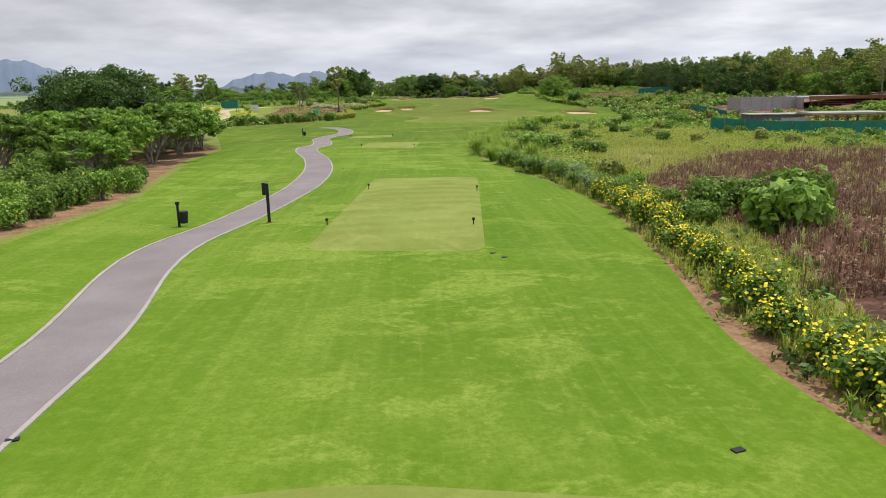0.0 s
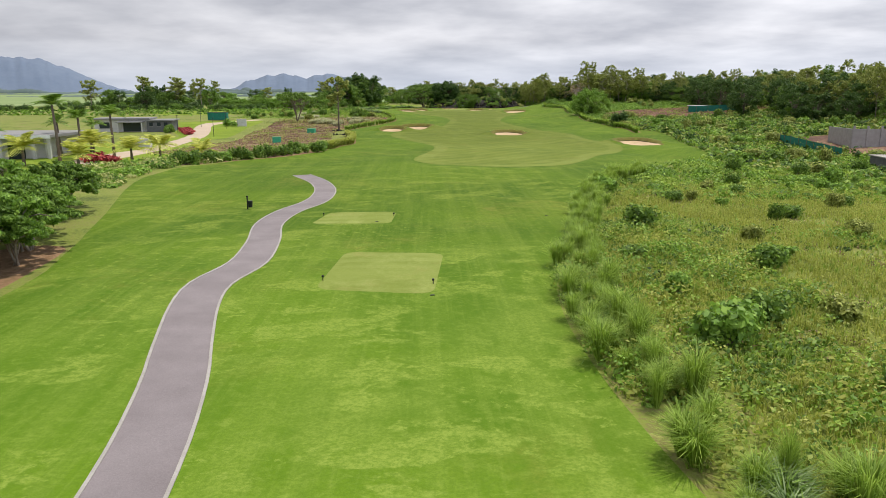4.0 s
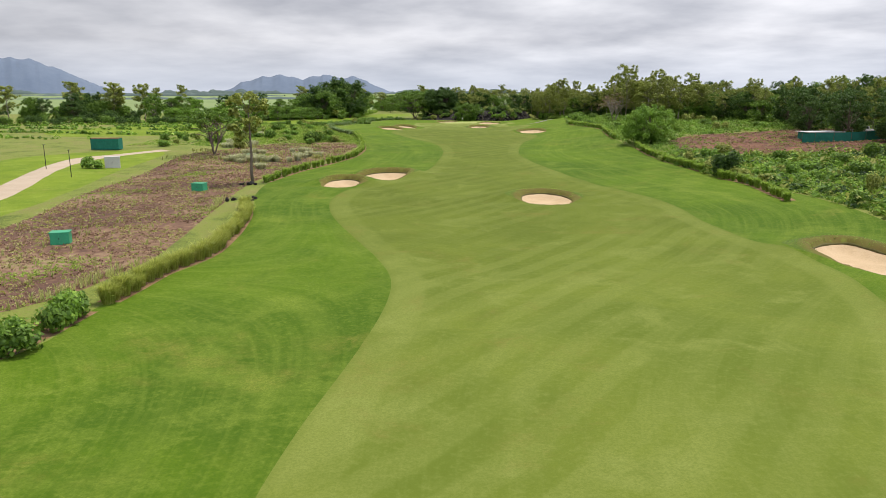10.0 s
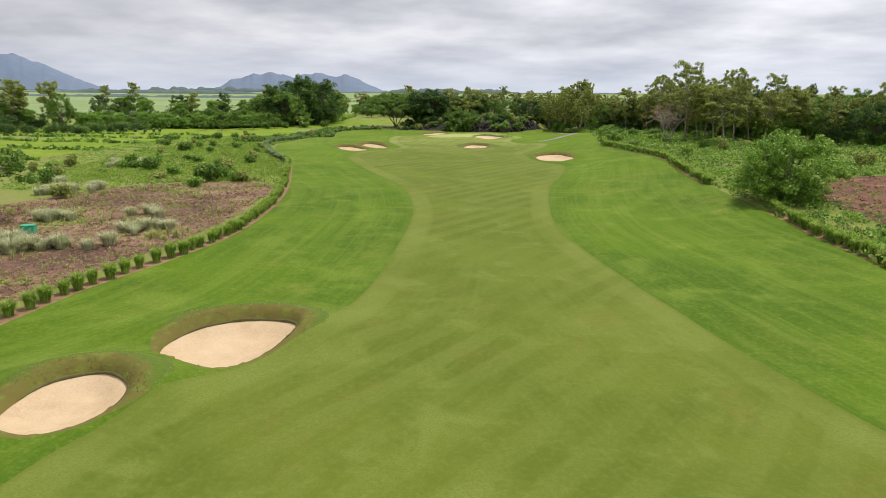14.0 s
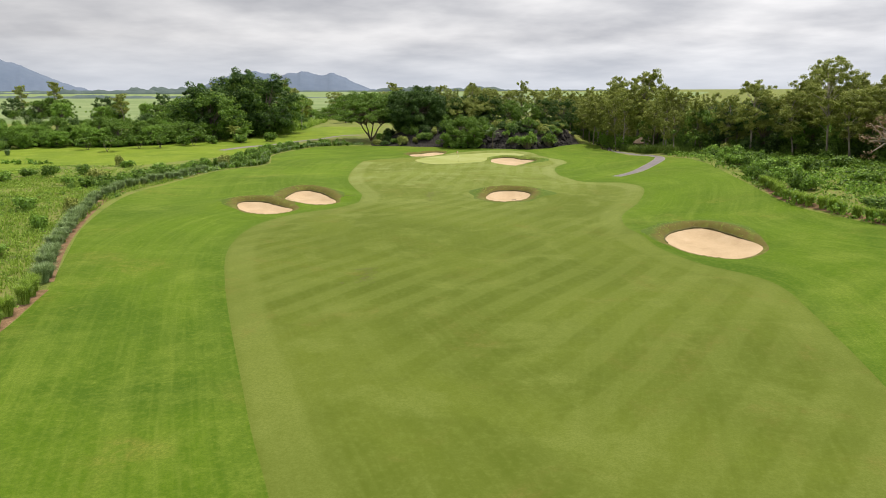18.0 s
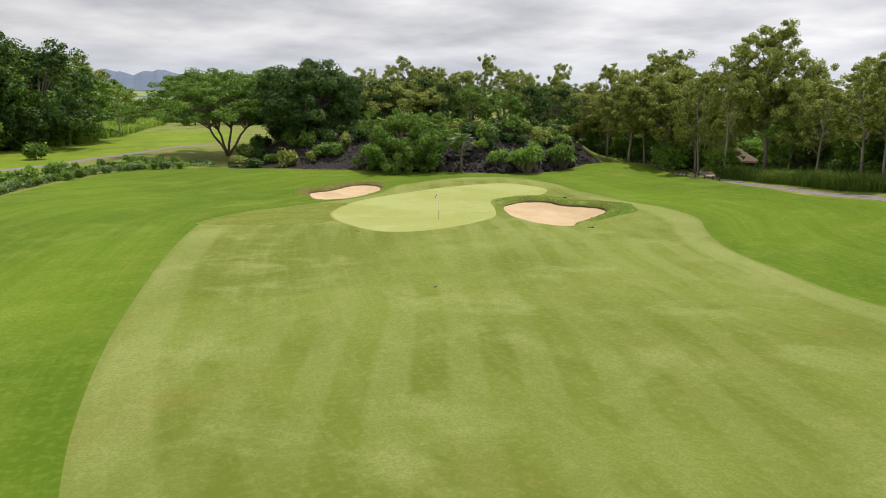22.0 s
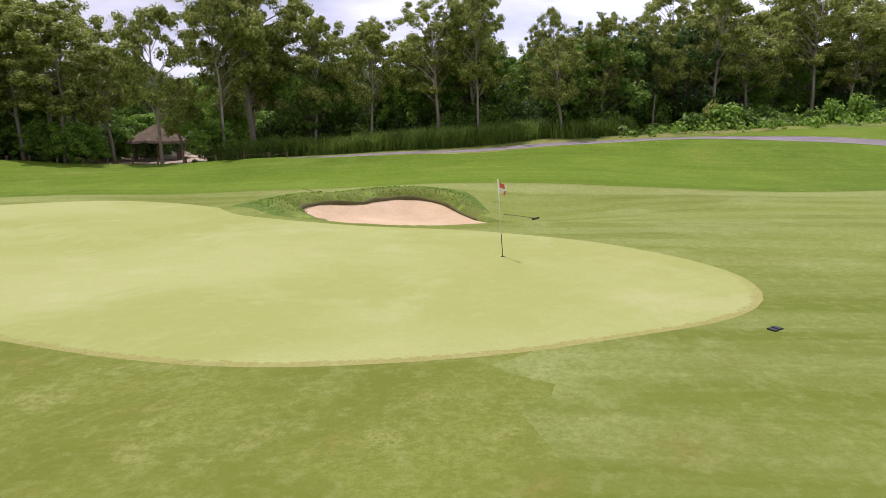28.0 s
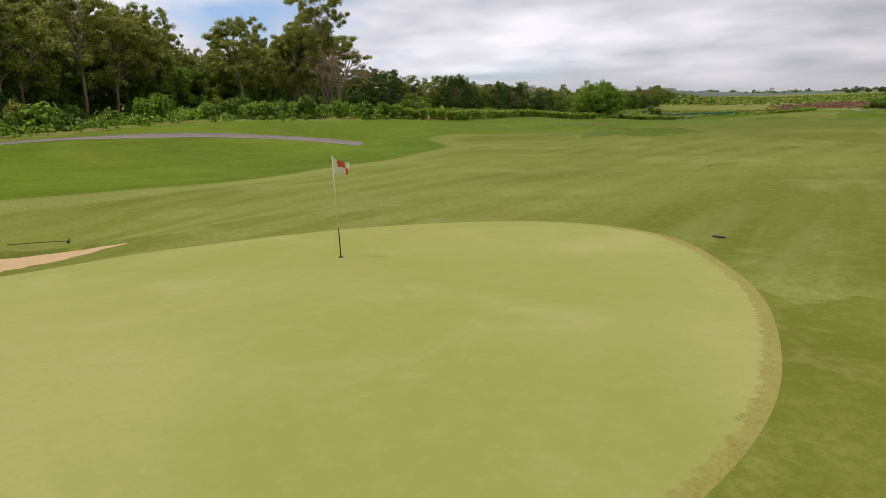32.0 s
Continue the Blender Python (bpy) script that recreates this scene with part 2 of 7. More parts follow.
    if stripe:
        for k, (width, angle, strength) in enumerate(stripe):
            mp = n.new("ShaderNodeMapping")
            mp.inputs["Rotation"].default_value = (0, 0, angle)
            wire(t, co.outputs["Object"], mp.inputs[0])
            w = n.new("ShaderNodeTexWave")
            w.wave_profile = "SIN"
            w.inputs["Scale"].default_value = 0.314 / width
            w.inputs["Distortion"].default_value, w.inputs["Detail"].default_value = 3.2, 4
            w.inputs["Detail Scale"].default_value = 0.35
            wire(t, mp.outputs[0], w.inputs["Vector"])
            f = times(ranged(w.outputs["Color"], 0.3, 0.7), ranged(noise_at(0.05, 3), 0.38, 0.62, 0.1 * strength, strength))
            if up_hole and len(stripe) > 1:
                f = times(f, ranged(up_hole, 0.3, 0.7, 1.0 - k, float(k)))
            c = blend(f, c, pale)
    if rings:
        inner, outer = rings
        if inner:
            c = blend(times(ranged(edge, -2.6, -1.9, 0, inner), ranged(noise_at(0.07, 4), 0.35, 0.6, 0.35, 1.0)), c, pale)
            c = blend(ranged(edge, -0.5, -0.05, 0, 0.35), c, dark)
        if outer:
            c = blend(times(ranged(edge, 2.4, 0.6, 0, outer), ranged(noise_at(0.06, 4), 0.35, 0.6, 0.3, 1.0)), c, dark)
    c = blend(times(ranged(noise_at(scale * 1.9, 5, 0.65, 0.6), 0.53, 0.72, 0, 0.55), ranged(noise_at(0.9, 6, 0.7, 0.5), 0.35, 0.62)), c, worn)
    if clover:
        spots = times(ranged(noise_at(0.40, 7, 0.66, 0.45, (0.8, 1.15, 1)), 0.51, 0.575, 0, clover), ranged(sp.outputs[1], 150, 80, 0.35, 1.0))
        spots = times(spots, ranged(noise_at(3.1, 5, 0.7), 0.38, 0.60, 0.35, 1.0))
        c = blend(times(spots, ranged(noise_at(0.07, 3, 0.6, 0.6), 0.42, 0.54)), c, tuple(v * 1.25 for v in pale) if isinstance(pale, tuple) else pale)
        fleck = times(ranged(noise_at(2.2, 5, 0.7, 0.2), 0.56, 0.66, 0, clover), ranged(sp.outputs[1], 150, 80, 0.4, 1.0))
        c = blend(times(fleck, ranged(noise_at(0.09, 3, 0.6, 0.6), 0.44, 0.6)), c, pale)
    if rim:
        # scorched strip along the edge, breaking up inwards
        strip = ranged(edge, 0.33, 0.10)
        grain = n.new("ShaderNodeMath")
        grain.operation = "ADD"
        wire(t, strip, grain.inputs[0])
        wire(t, ranged(noise_at(7.0, 6, 0.75), 0.3, 0.7, -0.5, 0.5), grain.inputs[1])
        burnt = times(ranged(grain.outputs[0], 0.35, 0.75, 0, 0.75), lane.outputs["Fac"])
        c = blend(burnt, c, blend(ranged(noise_at(22.0, 4, 0.7), 0.4, 0.6), rim, tuple(v * 1.5 for v in rim)))
    # blades: fine light and dark specks
    c = blend(ranged(noise_at(9.0, 6, 0.75), 0.38, 0.62, 0, speck), c, dark)
    c = blend(ranged(noise_at(3.2, 5, 0.7, 0.0), 0.46, 0.70, 0, speck * 0.5), c, pale)
    c = blend(ranged(noise_at(38.0, 3, 0.7), 0.45, 0.7, 0, speck * 0.6), c, dark)
    wire(t, c, bsdf.inputs["Base Color"])
    bp = n.new("ShaderNodeBump")
    bp.inputs["Strength"].default_value, bp.inputs["Distance"].default_value = 0.35, 0.04
    wire(t, noise_at(30.0, 5, 0.75), bp.inputs["Height"])
    wire(t, bp.outputs[0], bsdf.inputs["Normal"])
    return m


def bank_turf(name, near, middle, rim, pale):
    """Long grass on a bunker's bank: worn brown by the sand, deep green at the outer cut."""
    m = mat(name, [(0.3, near), (0.7, middle)], 0.8, 7.0, 0.95, 0.6)
    t = m.node_tree
    n = t.nodes
    ramp = n["Color Ramp"]
    far = n.new("ShaderNodeAttribute")
    far.attribute_name = "edge"
    co = n["Texture Coordinate"]
    wob = n.new("ShaderNodeTexNoise")
    wob.inputs["Scale"].default_value, wob.inputs["Detail"].default_value = 0.9, 5
    wire(t, co.outputs["Object"], wob.inputs["Vector"])
    add = n.new("ShaderNodeMath")
    add.operation = "MULTIPLY_ADD"
    add.inputs[1].default_value = 1.3
    wire(t, wob.outputs[0], add.inputs[0])
    wire(t, far.outputs["Fac"], add.inputs[2])
    r = n.new("ShaderNodeMapRange")
    r.interpolation_type = "SMOOTHSTEP"
    r.inputs[1].default_value, r.inputs[2].default_value = 1.25, 2.2
    wire(t, add.outputs[0], r.inputs[0])
    x = n.new("ShaderNodeMix")
    x.data_type = "RGBA"
    x.inputs[7].default_value = (*rim, 1)
    wire(t, r.outputs[0], x.inputs[0])
    wire(t, ramp.outputs[0], x.inputs[6])
    spot = n.new("ShaderNodeTexNoise")
    spot.inputs["Scale"].default_value, spot.inputs["Detail"].default_value = 1.6, 6
    wire(t, co.outputs["Object"], spot.inputs["Vector"])
    s = n.new("ShaderNodeMapRange")
    s.inputs[1].default_value, s.inputs[2].default_value, s.inputs[4].default_value = 0.54, 0.70, 0.55
    wire(t, spot.outputs[0], s.inputs[0])
    y = n.new("ShaderNodeMix")
    y.data_type = "RGBA"
    y.inputs[7].default_value = (*pale, 1)
    wire(t, s.outputs[0], y.inputs[0])
    wire(t, x.outputs[2], y.inputs[6])
    wire(t, y.outputs[2], n["Principled BSDF"].inputs["Base Color"])
    return m


M = {
    "rough": turf("rough_turf", (0.132, 0.228, 0.012), (0.26, 0.345, 0.055), (0.085, 0.165, 0.009), (0.27, 0.23, 0.05), 0.05, 0.85, 0.24, None,
                  ((45, 90, (0.100, 0.172, 0.007), (0.225, 0.285, 0.04), (0.056, 0.112, 0.006)), (290, 380, (0.126, 0.208, 0.010), (0.23, 0.30, 0.045), (0.078, 0.138, 0.007))), (0, 0.5), 0.55),
    "fairway": turf("fairway_turf", (0.160, 0.200, 0.027), (0.235, 0.270, 0.065), (0.112, 0.152, 0.018), (0.205, 0.165, 0.042), 0.08, 0.0, 0.14, ((2.7, 0.62, 0.38), (2.6, 0.14, 0.38)),
                    ((138, 190, (0.128, 0.165, 0.019), (0.192, 0.23, 0.048), (0.094, 0.126, 0.013)), (320, 395, (0.205, 0.250, 0.048), (0.315, 0.35, 0.125), (0.132, 0.166, 0.020))), (0.6, 0), 0.52, 0.65),
    "green": turf("green_turf", (0.375, 0.40, 0.148), (0.44, 0.455, 0.215), (0.305, 0.34, 0.095), (0.38, 0.35, 0.13), 0.12, 0.0, 0.0, None, None, None, 0.34, 0.45, (0.215, 0.18, 0.055)),
    "tee": turf("tee_turf", (0.215, 0.262, 0.055), (0.29, 0.325, 0.095), (0.165, 0.21, 0.035), (0.30, 0.26, 0.09), 0.22, 0.3, 0.0, ((1.4, 1.5, 0.4),), None, None, 0.4, 0.6),
    "apron": turf("apron_turf", (0.192, 0.228, 0.042), (0.275, 0.295, 0.09), (0.140, 0.170, 0.022), (0.27, 0.19, 0.065), 0.3, 0.0, 0.0, None, None, None, 0.75, 0.7),
    "lawn": turf("garden_turf", (0.20, 0.27, 0.022), (0.31, 0.37, 0.07), (0.13, 0.20, 0.014), (0.30, 0.27, 0.08), 0.1, 0.5),
    "scrub_soil": mat("scrub_soil", [(0.34, (0.045, 0.065, 0.01)), (0.43, (0.12, 0.155, 0.024)), (0.5, (0.20, 0.24, 0.038)), (0.56, (0.18, 0.17, 0.05)), (0.66, (0.31, 0.32, 0.085))], 0.16, 5.0, 0.95, 1.0),
    "rock_soil": mat("rocky_soil", [(0.34, (0.012, 0.011, 0.009)), (0.5, (0.03, 0.026, 0.019)), (0.62, (0.055, 0.046, 0.032)), (0.72, (0.07, 0.085, 0.025))], 0.8, 7.0, 0.95, 0.9),
    "straw_ground": mat("straw_ground", [(0.34, (0.13, 0.15, 0.03)), (0.45, (0.21, 0.22, 0.05)), (0.55, (0.29, 0.28, 0.08)), (0.68, (0.36, 0.33, 0.12))], 0.5, 6.0, 0.95, 1.0),
    "dry_soil": mat("dry_soil", [(0.36, (0.06, 0.034, 0.024)), (0.46, (0.125, 0.066, 0.043)), (0.52, (0.20, 0.115, 0.07)), (0.58, (0.29, 0.20, 0.115)), (0.64, (0.19, 0.20, 0.05)), (0.72, (0.32, 0.27, 0.12))], 0.07, 1.5, 0.95, 0.6),
    "red_soil": mat("red_soil", [(0.36, (0.055, 0.03, 0.022)), (0.5, (0.155, 0.07, 0.042)), (0.62, (0.25, 0.12, 0.068)), (0.74, (0.20, 0.18, 0.07))], 0.25, 4.0, 0.95, 0.6),
    "meadow": mat("meadow", [(0.3, (0.10, 0.17, 0.03)), (0.7, (0.20, 0.28, 0.07))], 0.03, 0.8, 0.95, 0.3),
    "cane": mat("cane_field", [(0.3, (0.13, 0.195, 0.06)), (0.45, (0.18, 0.25, 0.085)), (0.58, (0.24, 0.30, 0.12)), (0.72, (0.33, 0.37, 0.19))], 0.012, 0.12, 0.95, 0.3, stretch=(0.35, 1.6, 1)),
    "sand": mat("bunker_sand", [(0.3, (0.42, 0.295, 0.165)), (0.5, (0.54, 0.395, 0.235)), (0.72, (0.64, 0.485, 0.31))], 0.5, 9.0, 0.95, 0.5),
    "lip_green": bank_turf("green_bunker_bank", (0.125, 0.14, 0.022), (0.13, 0.185, 0.02), (0.088, 0.148, 0.012), (0.25, 0.33, 0.05)),
    "lip": bank_turf("bunker_bank", (0.145, 0.098, 0.026), (0.125, 0.14, 0.02), (0.085, 0.135, 0.011), (0.18, 0.22, 0.03)),
    "bed_soil": mat("bed_soil", [(0.32, (0.10, 0.10, 0.03)), (0.45, (0.20, 0.115, 0.055)), (0.56, (0.30, 0.185, 0.10)), (0.7, (0.40, 0.28, 0.17))], 1.3, 9.0, 0.95, 0.8),
    "scar": mat("torn_turf", [(0.3, (0.085, 0.08, 0.026)), (0.7, (0.16, 0.145, 0.05))], 2.0, 20.0, 0.95, 0.5),
    "asphalt": mat("path_asphalt", [(0.3, (0.17, 0.145, 0.145)), (0.55, (0.235, 0.205, 0.205)), (0.72, (0.30, 0.265, 0.26))], 0.5, 22.0, 0.9, 0.3),
    "kerb": mat("concrete_edging", [(0.3, (0.27, 0.25, 0.22)), (0.7, (0.44, 0.41, 0.37))], 1.2, 20.0, 0.9, 0.2),
    "drive": mat("paved_drive", [(0.3, (0.40, 0.31, 0.22)), (0.7, (0.54, 0.44, 0.33))], 0.3, 9.0, 0.9, 0.2),
    "bark": mat("bark", [(0.3, (0.10, 0.075, 0.055)), (0.7, (0.24, 0.19, 0.145))], 3.0, 18.0, 0.9, 0.5, stretch=(1, 1, 0.25)),
    "pale_bark": mat("pale_bark", [(0.3, (0.20, 0.165, 0.125)), (0.7, (0.44, 0.38, 0.31))], 2.0, 12.0, 0.85, 0.4, stretch=(1, 1, 0.25)),
    "rock": mat("lava_rock", [(0.3, (0.010, 0.009, 0.008)), (0.52, (0.03, 0.026, 0.022)), (0.75, (0.085, 0.075, 0.065))], 1.2, 14.0, 0.95, 0.7, per_object=0.25),
    # leaf green dulled towards blue: air haze put into the colour
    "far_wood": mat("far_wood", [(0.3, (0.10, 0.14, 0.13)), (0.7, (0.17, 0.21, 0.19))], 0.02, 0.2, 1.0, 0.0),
    # blue-grey because the haze of distance is painted into the colour
    "mountain": mat("hazed_mountain", [(0.3, (0.125, 0.162, 0.225)), (0.7, (0.165, 0.205, 0.265))], 0.006, 0.03, 1.0, 0.0),
    "black": plain("black_plastic", (0.012, 0.014, 0.015), 0.5),
    "white": plain("white_paint", (0.78, 0.78, 0.76), 0.5),
    "wall": plain("rendered_wall", (0.52, 0.50, 0.47), 0.9, scale=0.8),
    "grey_wall": plain("dark_stone_wall", (0.13, 0.13, 0.13), 0.9, scale=2.0, vary=0.35),
    "block": plain("concrete_block", (0.34, 0.32, 0.31), 0.95, scale=1.5, vary=0.25),
    "roof": plain("flat_roof", (0.24, 0.235, 0.225), 0.9, scale=0.7),
    "glass": plain("dark_glass", (0.03, 0.04, 0.045), 0.08, vary=0.1),
    "green_net": plain("green_netting", (0.02, 0.17, 0.12), 0.8, vary=0.3, scale=1.2),
    "green_box": plain("green_cabinet_paint", (0.05, 0.36, 0.18), 0.5),
    "rust": plain("rusty_formwork", (0.24, 0.11, 0.06), 0.9, vary=0.4, scale=2.5),
    "thatch": mat("thatch", [(0.3, (0.09, 0.065, 0.045)), (0.7, (0.24, 0.18, 0.125))], 2.0, 25.0, 0.95, 0.8),
    "wood": mat("weathered_wood", [(0.3, (0.09, 0.06, 0.04)), (0.7, (0.20, 0.14, 0.09))], 4.0, 30.0, 0.85, 0.3),
    "red_cloth": plain("red_cloth", (0.62, 0.13, 0.06), 0.8),
    "yellow": plain("yellow_petals", (0.82, 0.66, 0.02), 0.6, vary=0.2),
}


def foliage(name, lo, mid, hi, through=0.38):
    lo, mid, hi = (tuple(min(v * 1.45, 0.8) for v in c) for c in (lo, mid, hi))
    return mat(name, [(0.25, lo), (0.5, mid), (0.75, hi)], 0.35, 2.5, 0.55, 0.0, island=0.55, through=through, spec=0.35)


LEAF = {
    "reed": foliage("reed_blades", (0.055, 0.10, 0.014), (0.11, 0.175, 0.025), (0.20, 0.27, 0.05), 0.4),
    "straw": foliage("straw_grass", (0.18, 0.21, 0.03), (0.28, 0.315, 0.055), (0.42, 0.42, 0.11), 0.5),
    "bronze": foliage("bronze_leaves", (0.035, 0.04, 0.014), (0.075, 0.08, 0.026), (0.14, 0.13, 0.05)),
    "gum": foliage("gum_leaves", (0.095, 0.122, 0.02), (0.20, 0.235, 0.044), (0.36, 0.38, 0.10)),
    "dark": foliage("dark_leaves", (0.020, 0.044, 0.009), (0.047, 0.094, 0.016), (0.098, 0.165, 0.031)),
    "mid": foliage("broad_leaves", (0.05, 0.095, 0.012), (0.10, 0.18, 0.022), (0.18, 0.275, 0.04)),
    "bright": foliage("bright_leaves", (0.075, 0.14, 0.018), (0.14, 0.25, 0.03), (0.24, 0.36, 0.05)),
    "blade": foliage("grass_blades", (0.11, 0.18, 0.018), (0.20, 0.29, 0.035), (0.32, 0.42, 0.08), 0.45),
    "plume": foliage("plume_blades", (0.24, 0.25, 0.12), (0.36, 0.37, 0.2), (0.5, 0.5, 0.33), 0.4),
    "pale": foliage("pale_blades", (0.21, 0.23, 0.065), (0.32, 0.34, 0.11), (0.46, 0.46, 0.19), 0.45),
    "dry": foliage("dry_stems", (0.13, 0.075, 0.045), (0.24, 0.145, 0.09), (0.38, 0.28, 0.17), 0.15),
    "rust": foliage("red_brown_weeds", (0.085, 0.045, 0.028), (0.155, 0.088, 0.052), (0.26, 0.17, 0.10), 0.25),
    "palm": foliage("palm_leaves", (0.22, 0.25, 0.035), (0.38, 0.40, 0.07), (0.50, 0.50, 0.13), 0.45),
    "crimson": foliage("crimson_leaves", (0.14, 0.015, 0.02), (0.28, 0.03, 0.035), (0.40, 0.07, 0.06), 0.2),
    "silver": foliage("silver_leaves", (0.09, 0.14, 0.04), (0.17, 0.24, 0.085), (0.29, 0.36, 0.17)),
}


# ---------------------------------------------------------------- mesh helpers
rng = np.random.default_rng(7)


def mesh_of(name, v, f, material, smooth=False):
    me = bpy.data.meshes.new(name)
    me.from_pydata([tuple(p) for p in v], [], [tuple(q) for q in f])
    me.materials.append(material)
    if smooth:
        me.polygons.foreach_set("use_smooth", [True] * len(me.polygons))
    me.update()
    return me


def quads_mesh(name, v, material):
    """A mesh of loose four-cornered leaves from an array (n, 4, 3)."""
    k = len(v)
    me = bpy.data.meshes.new(name)
    me.vertices.add(4 * k)
    me.vertices.foreach_set("co", v.reshape(-1).astype(np.float32))
    me.loops.add(4 * k)
    me.loops.foreach_set("vertex_index", np.arange(4 * k, dtype=np.int32))
    me.polygons.add(k)
    me.polygons.foreach_set("loop_start", np.arange(0, 4 * k, 4, dtype=np.int32))
    me.materials.append(material)
    me.update(calc_edges=True)
    return me


def part(name, data, parent, label="", material=None):
    """One mesh object under a thing; data is a mesh or a bmesh."""
    if isinstance(data, bmesh.types.BMesh):
        me = bpy.data.meshes.new(name)
        data.to_mesh(me)
        data.free()
        me.materials.append(material)
        data = me
    ob = new(name, data)
    ob.parent = parent
    if label:
        ob["label"] = label
    return ob


def thing(name, m, label, category, group="", kind=""):
    ob = new(name)
    ob.matrix_world = m
    return tagged(ob, label, category, group, kind)


def box(x0, y0, z0, x1, y1, z1, bevel=0.0, bm=None):
    own = bm is None
    bm = bmesh.new() if own else bm
    made = bmesh.ops.create_cube(bm, size=1.0)["verts"]
    for v in made:
        v.co = ((x0 + x1) / 2 + v.co.x * (x1 - x0), (y0 + y1) / 2 + v.co.y * (y1 - y0), (z0 + z1) / 2 + v.co.z * (z1 - z0))
    if bevel:
        edges = {e for v in made for e in v.link_edges}
        bmesh.ops.bevel(bm, geom=list(edges), offset=bevel, segments=2, affect="EDGES", profile=0.6)
    return bm


def tube(points, radii, sides=7, bm=None, cap=True):
    """A tapered, bent tube through points."""
    bm = bm or bmesh.new()
    rings = []
    for i, p in enumerate(points):
        p = Vector(p)
        d = (Vector(points[min(i + 1, len(points) - 1)]) - Vector(points[max(i - 1, 0)])).normalized()
        a = d.cross(Vector((0.3, 1, 0.1))).normalized()
        b = d.cross(a)
        rings.append([bm.verts.new(p + float(radii[i]) * (math.cos(q) * a + math.sin(q) * b)) for q in (2 * math.pi * k / sides for k in range(sides))])
    for r, s in zip(rings, rings[1:]):
        for k in range(sides):
            f = bm.faces.new((r[k], r[(k + 1) % sides], s[(k + 1) % sides], s[k]))
            f.smooth = True
    if cap:
        bm.faces.new(rings[0][::-1])
        bm.faces.new(rings[-1])
    return bm


def smooth_line(pts, step=0.8, closed=False):
    """A curve through the points, in even steps."""
    p = np.array(pts, float)
    k = len(p)
    out = []
    for i in range(k if closed else k - 1):
        if closed:
            a, b, c, d = p[i - 1], p[i], p[(i + 1) % k], p[(i + 2) % k]
        else:
            a, b, c, d = p[max(i - 1, 0)], p[i], p[i + 1], p[min(i + 2, k - 1)]
        m = max(1, int(round(np.linalg.norm(c - b) / step)))
        for u in np.arange(m) / m:
            out.append(0.5 * (2 * b + (c - a) * u + (2 * a - 5 * b + 4 * c - d) * u**2 + (3 * b - a - 3 * c + d) * u**3))
    if not closed:
        out.append(p[-1])
    return np.array(out)


def inside(px, py, poly):
    hit = np.zeros(np.shape(px), bool)
    x, y = poly[:, 0], poly[:, 1]
    for i in range(len(poly)):
        j = i - 1
        if y[i] == y[j]:
            continue
        hit ^= ((y[i] > py) != (y[j] > py)) & (px < (x[j] - x[i]) * (py - y[i]) / (y[j] - y[i]) + x[i])
    return hit


def away(px, py, line, closed=True):
    """Distance to a line, and the place along it."""
    best = np.full(np.shape(px), 1e9)
    for i in range(len(line) if closed else len(line) - 1):
        a, b = line[i], line[(i + 1) % len(line)]
        ab = b - a
        u = np.clip(((px - a[0]) * ab[0] + (py - a[1]) * ab[1]) / max(ab @ ab, 1e-9), 0, 1)
        best = np.minimum(best, np.hypot(px - a[0] - u * ab[0], py - a[1] - u * ab[1]))
    return best


def ease(u):
    u = np.clip(u, 0, 1)
    return u * u * (3 - 2 * u)


def waves(x, y, size, seed):
    """Smooth, cheap unevenness between about -1 and 1."""
    r = np.random.default_rng(seed)
    z = 0
    for k in range(5):
        a, ph, s = r.uniform(0, 6.28), r.uniform(0, 6.28), r.uniform(0.7, 1.6)
        z = z + np.sin((x * math.cos(a) + y * math.sin(a)) * 6.28 / size * s + ph)
    return z / 3


# ---------------------------------------------------------------- the plan of the hole
LEFT_EDGE = [(-13, -60), (-13.5, 0), (-14.6, 23), (-14.4, 33), (-17.6, 51), (-19.3, 64), (-20.6, 69), (-24.3, 81), (-30.5, 101), (-31.3, 115), (-28, 124), (-24.6, 130),
             (-20.4, 141), (-20.6, 149), (-19.8, 156), (-18.3, 164), (-20.3, 181), (-24.6, 200), (-25.6, 212), (-24.2, 222), (-22.8, 230), (-19.8, 237), (-17.4, 246),
             (-17.2, 258), (-18.5, 273), (-20.5, 286), (-22.9, 299), (-25.5, 312), (-34.5, 338), (-38, 362), (-34.6, 388), (-30.6, 404), (-33.5, 424), (-29, 448), (-18.6, 455)]
BACK_EDGE = [(-8, 452), (2, 448), (13, 444.4), (21.6, 440), (30, 441), (36, 446), (41.5, 450)]
RIGHT_EDGE = [(43.5, 441), (41, 421), (40.6, 406), (42.3, 395), (43.5, 386), (42, 366), (38, 337), (40, 323), (41.5, 308), (40, 290), (38.6, 272), (38, 251), (37.2, 231),
              (38.4, 217), (41, 203), (43, 190), (41, 166), (38.6, 150), (36, 138), (25, 121), (14, 104), (10.5, 95.5), (8, 86), (6.5, 80), (4.8, 72), (3.3, 64),
              (2.8, 57.6), (3.2, 51), (4, 45), (5.9, 35), (6.8, 30), (6.5, 24), (6.0, 17), (5.7, 12.6), (6.0, 8.5), (7, 0), (8, -60)]
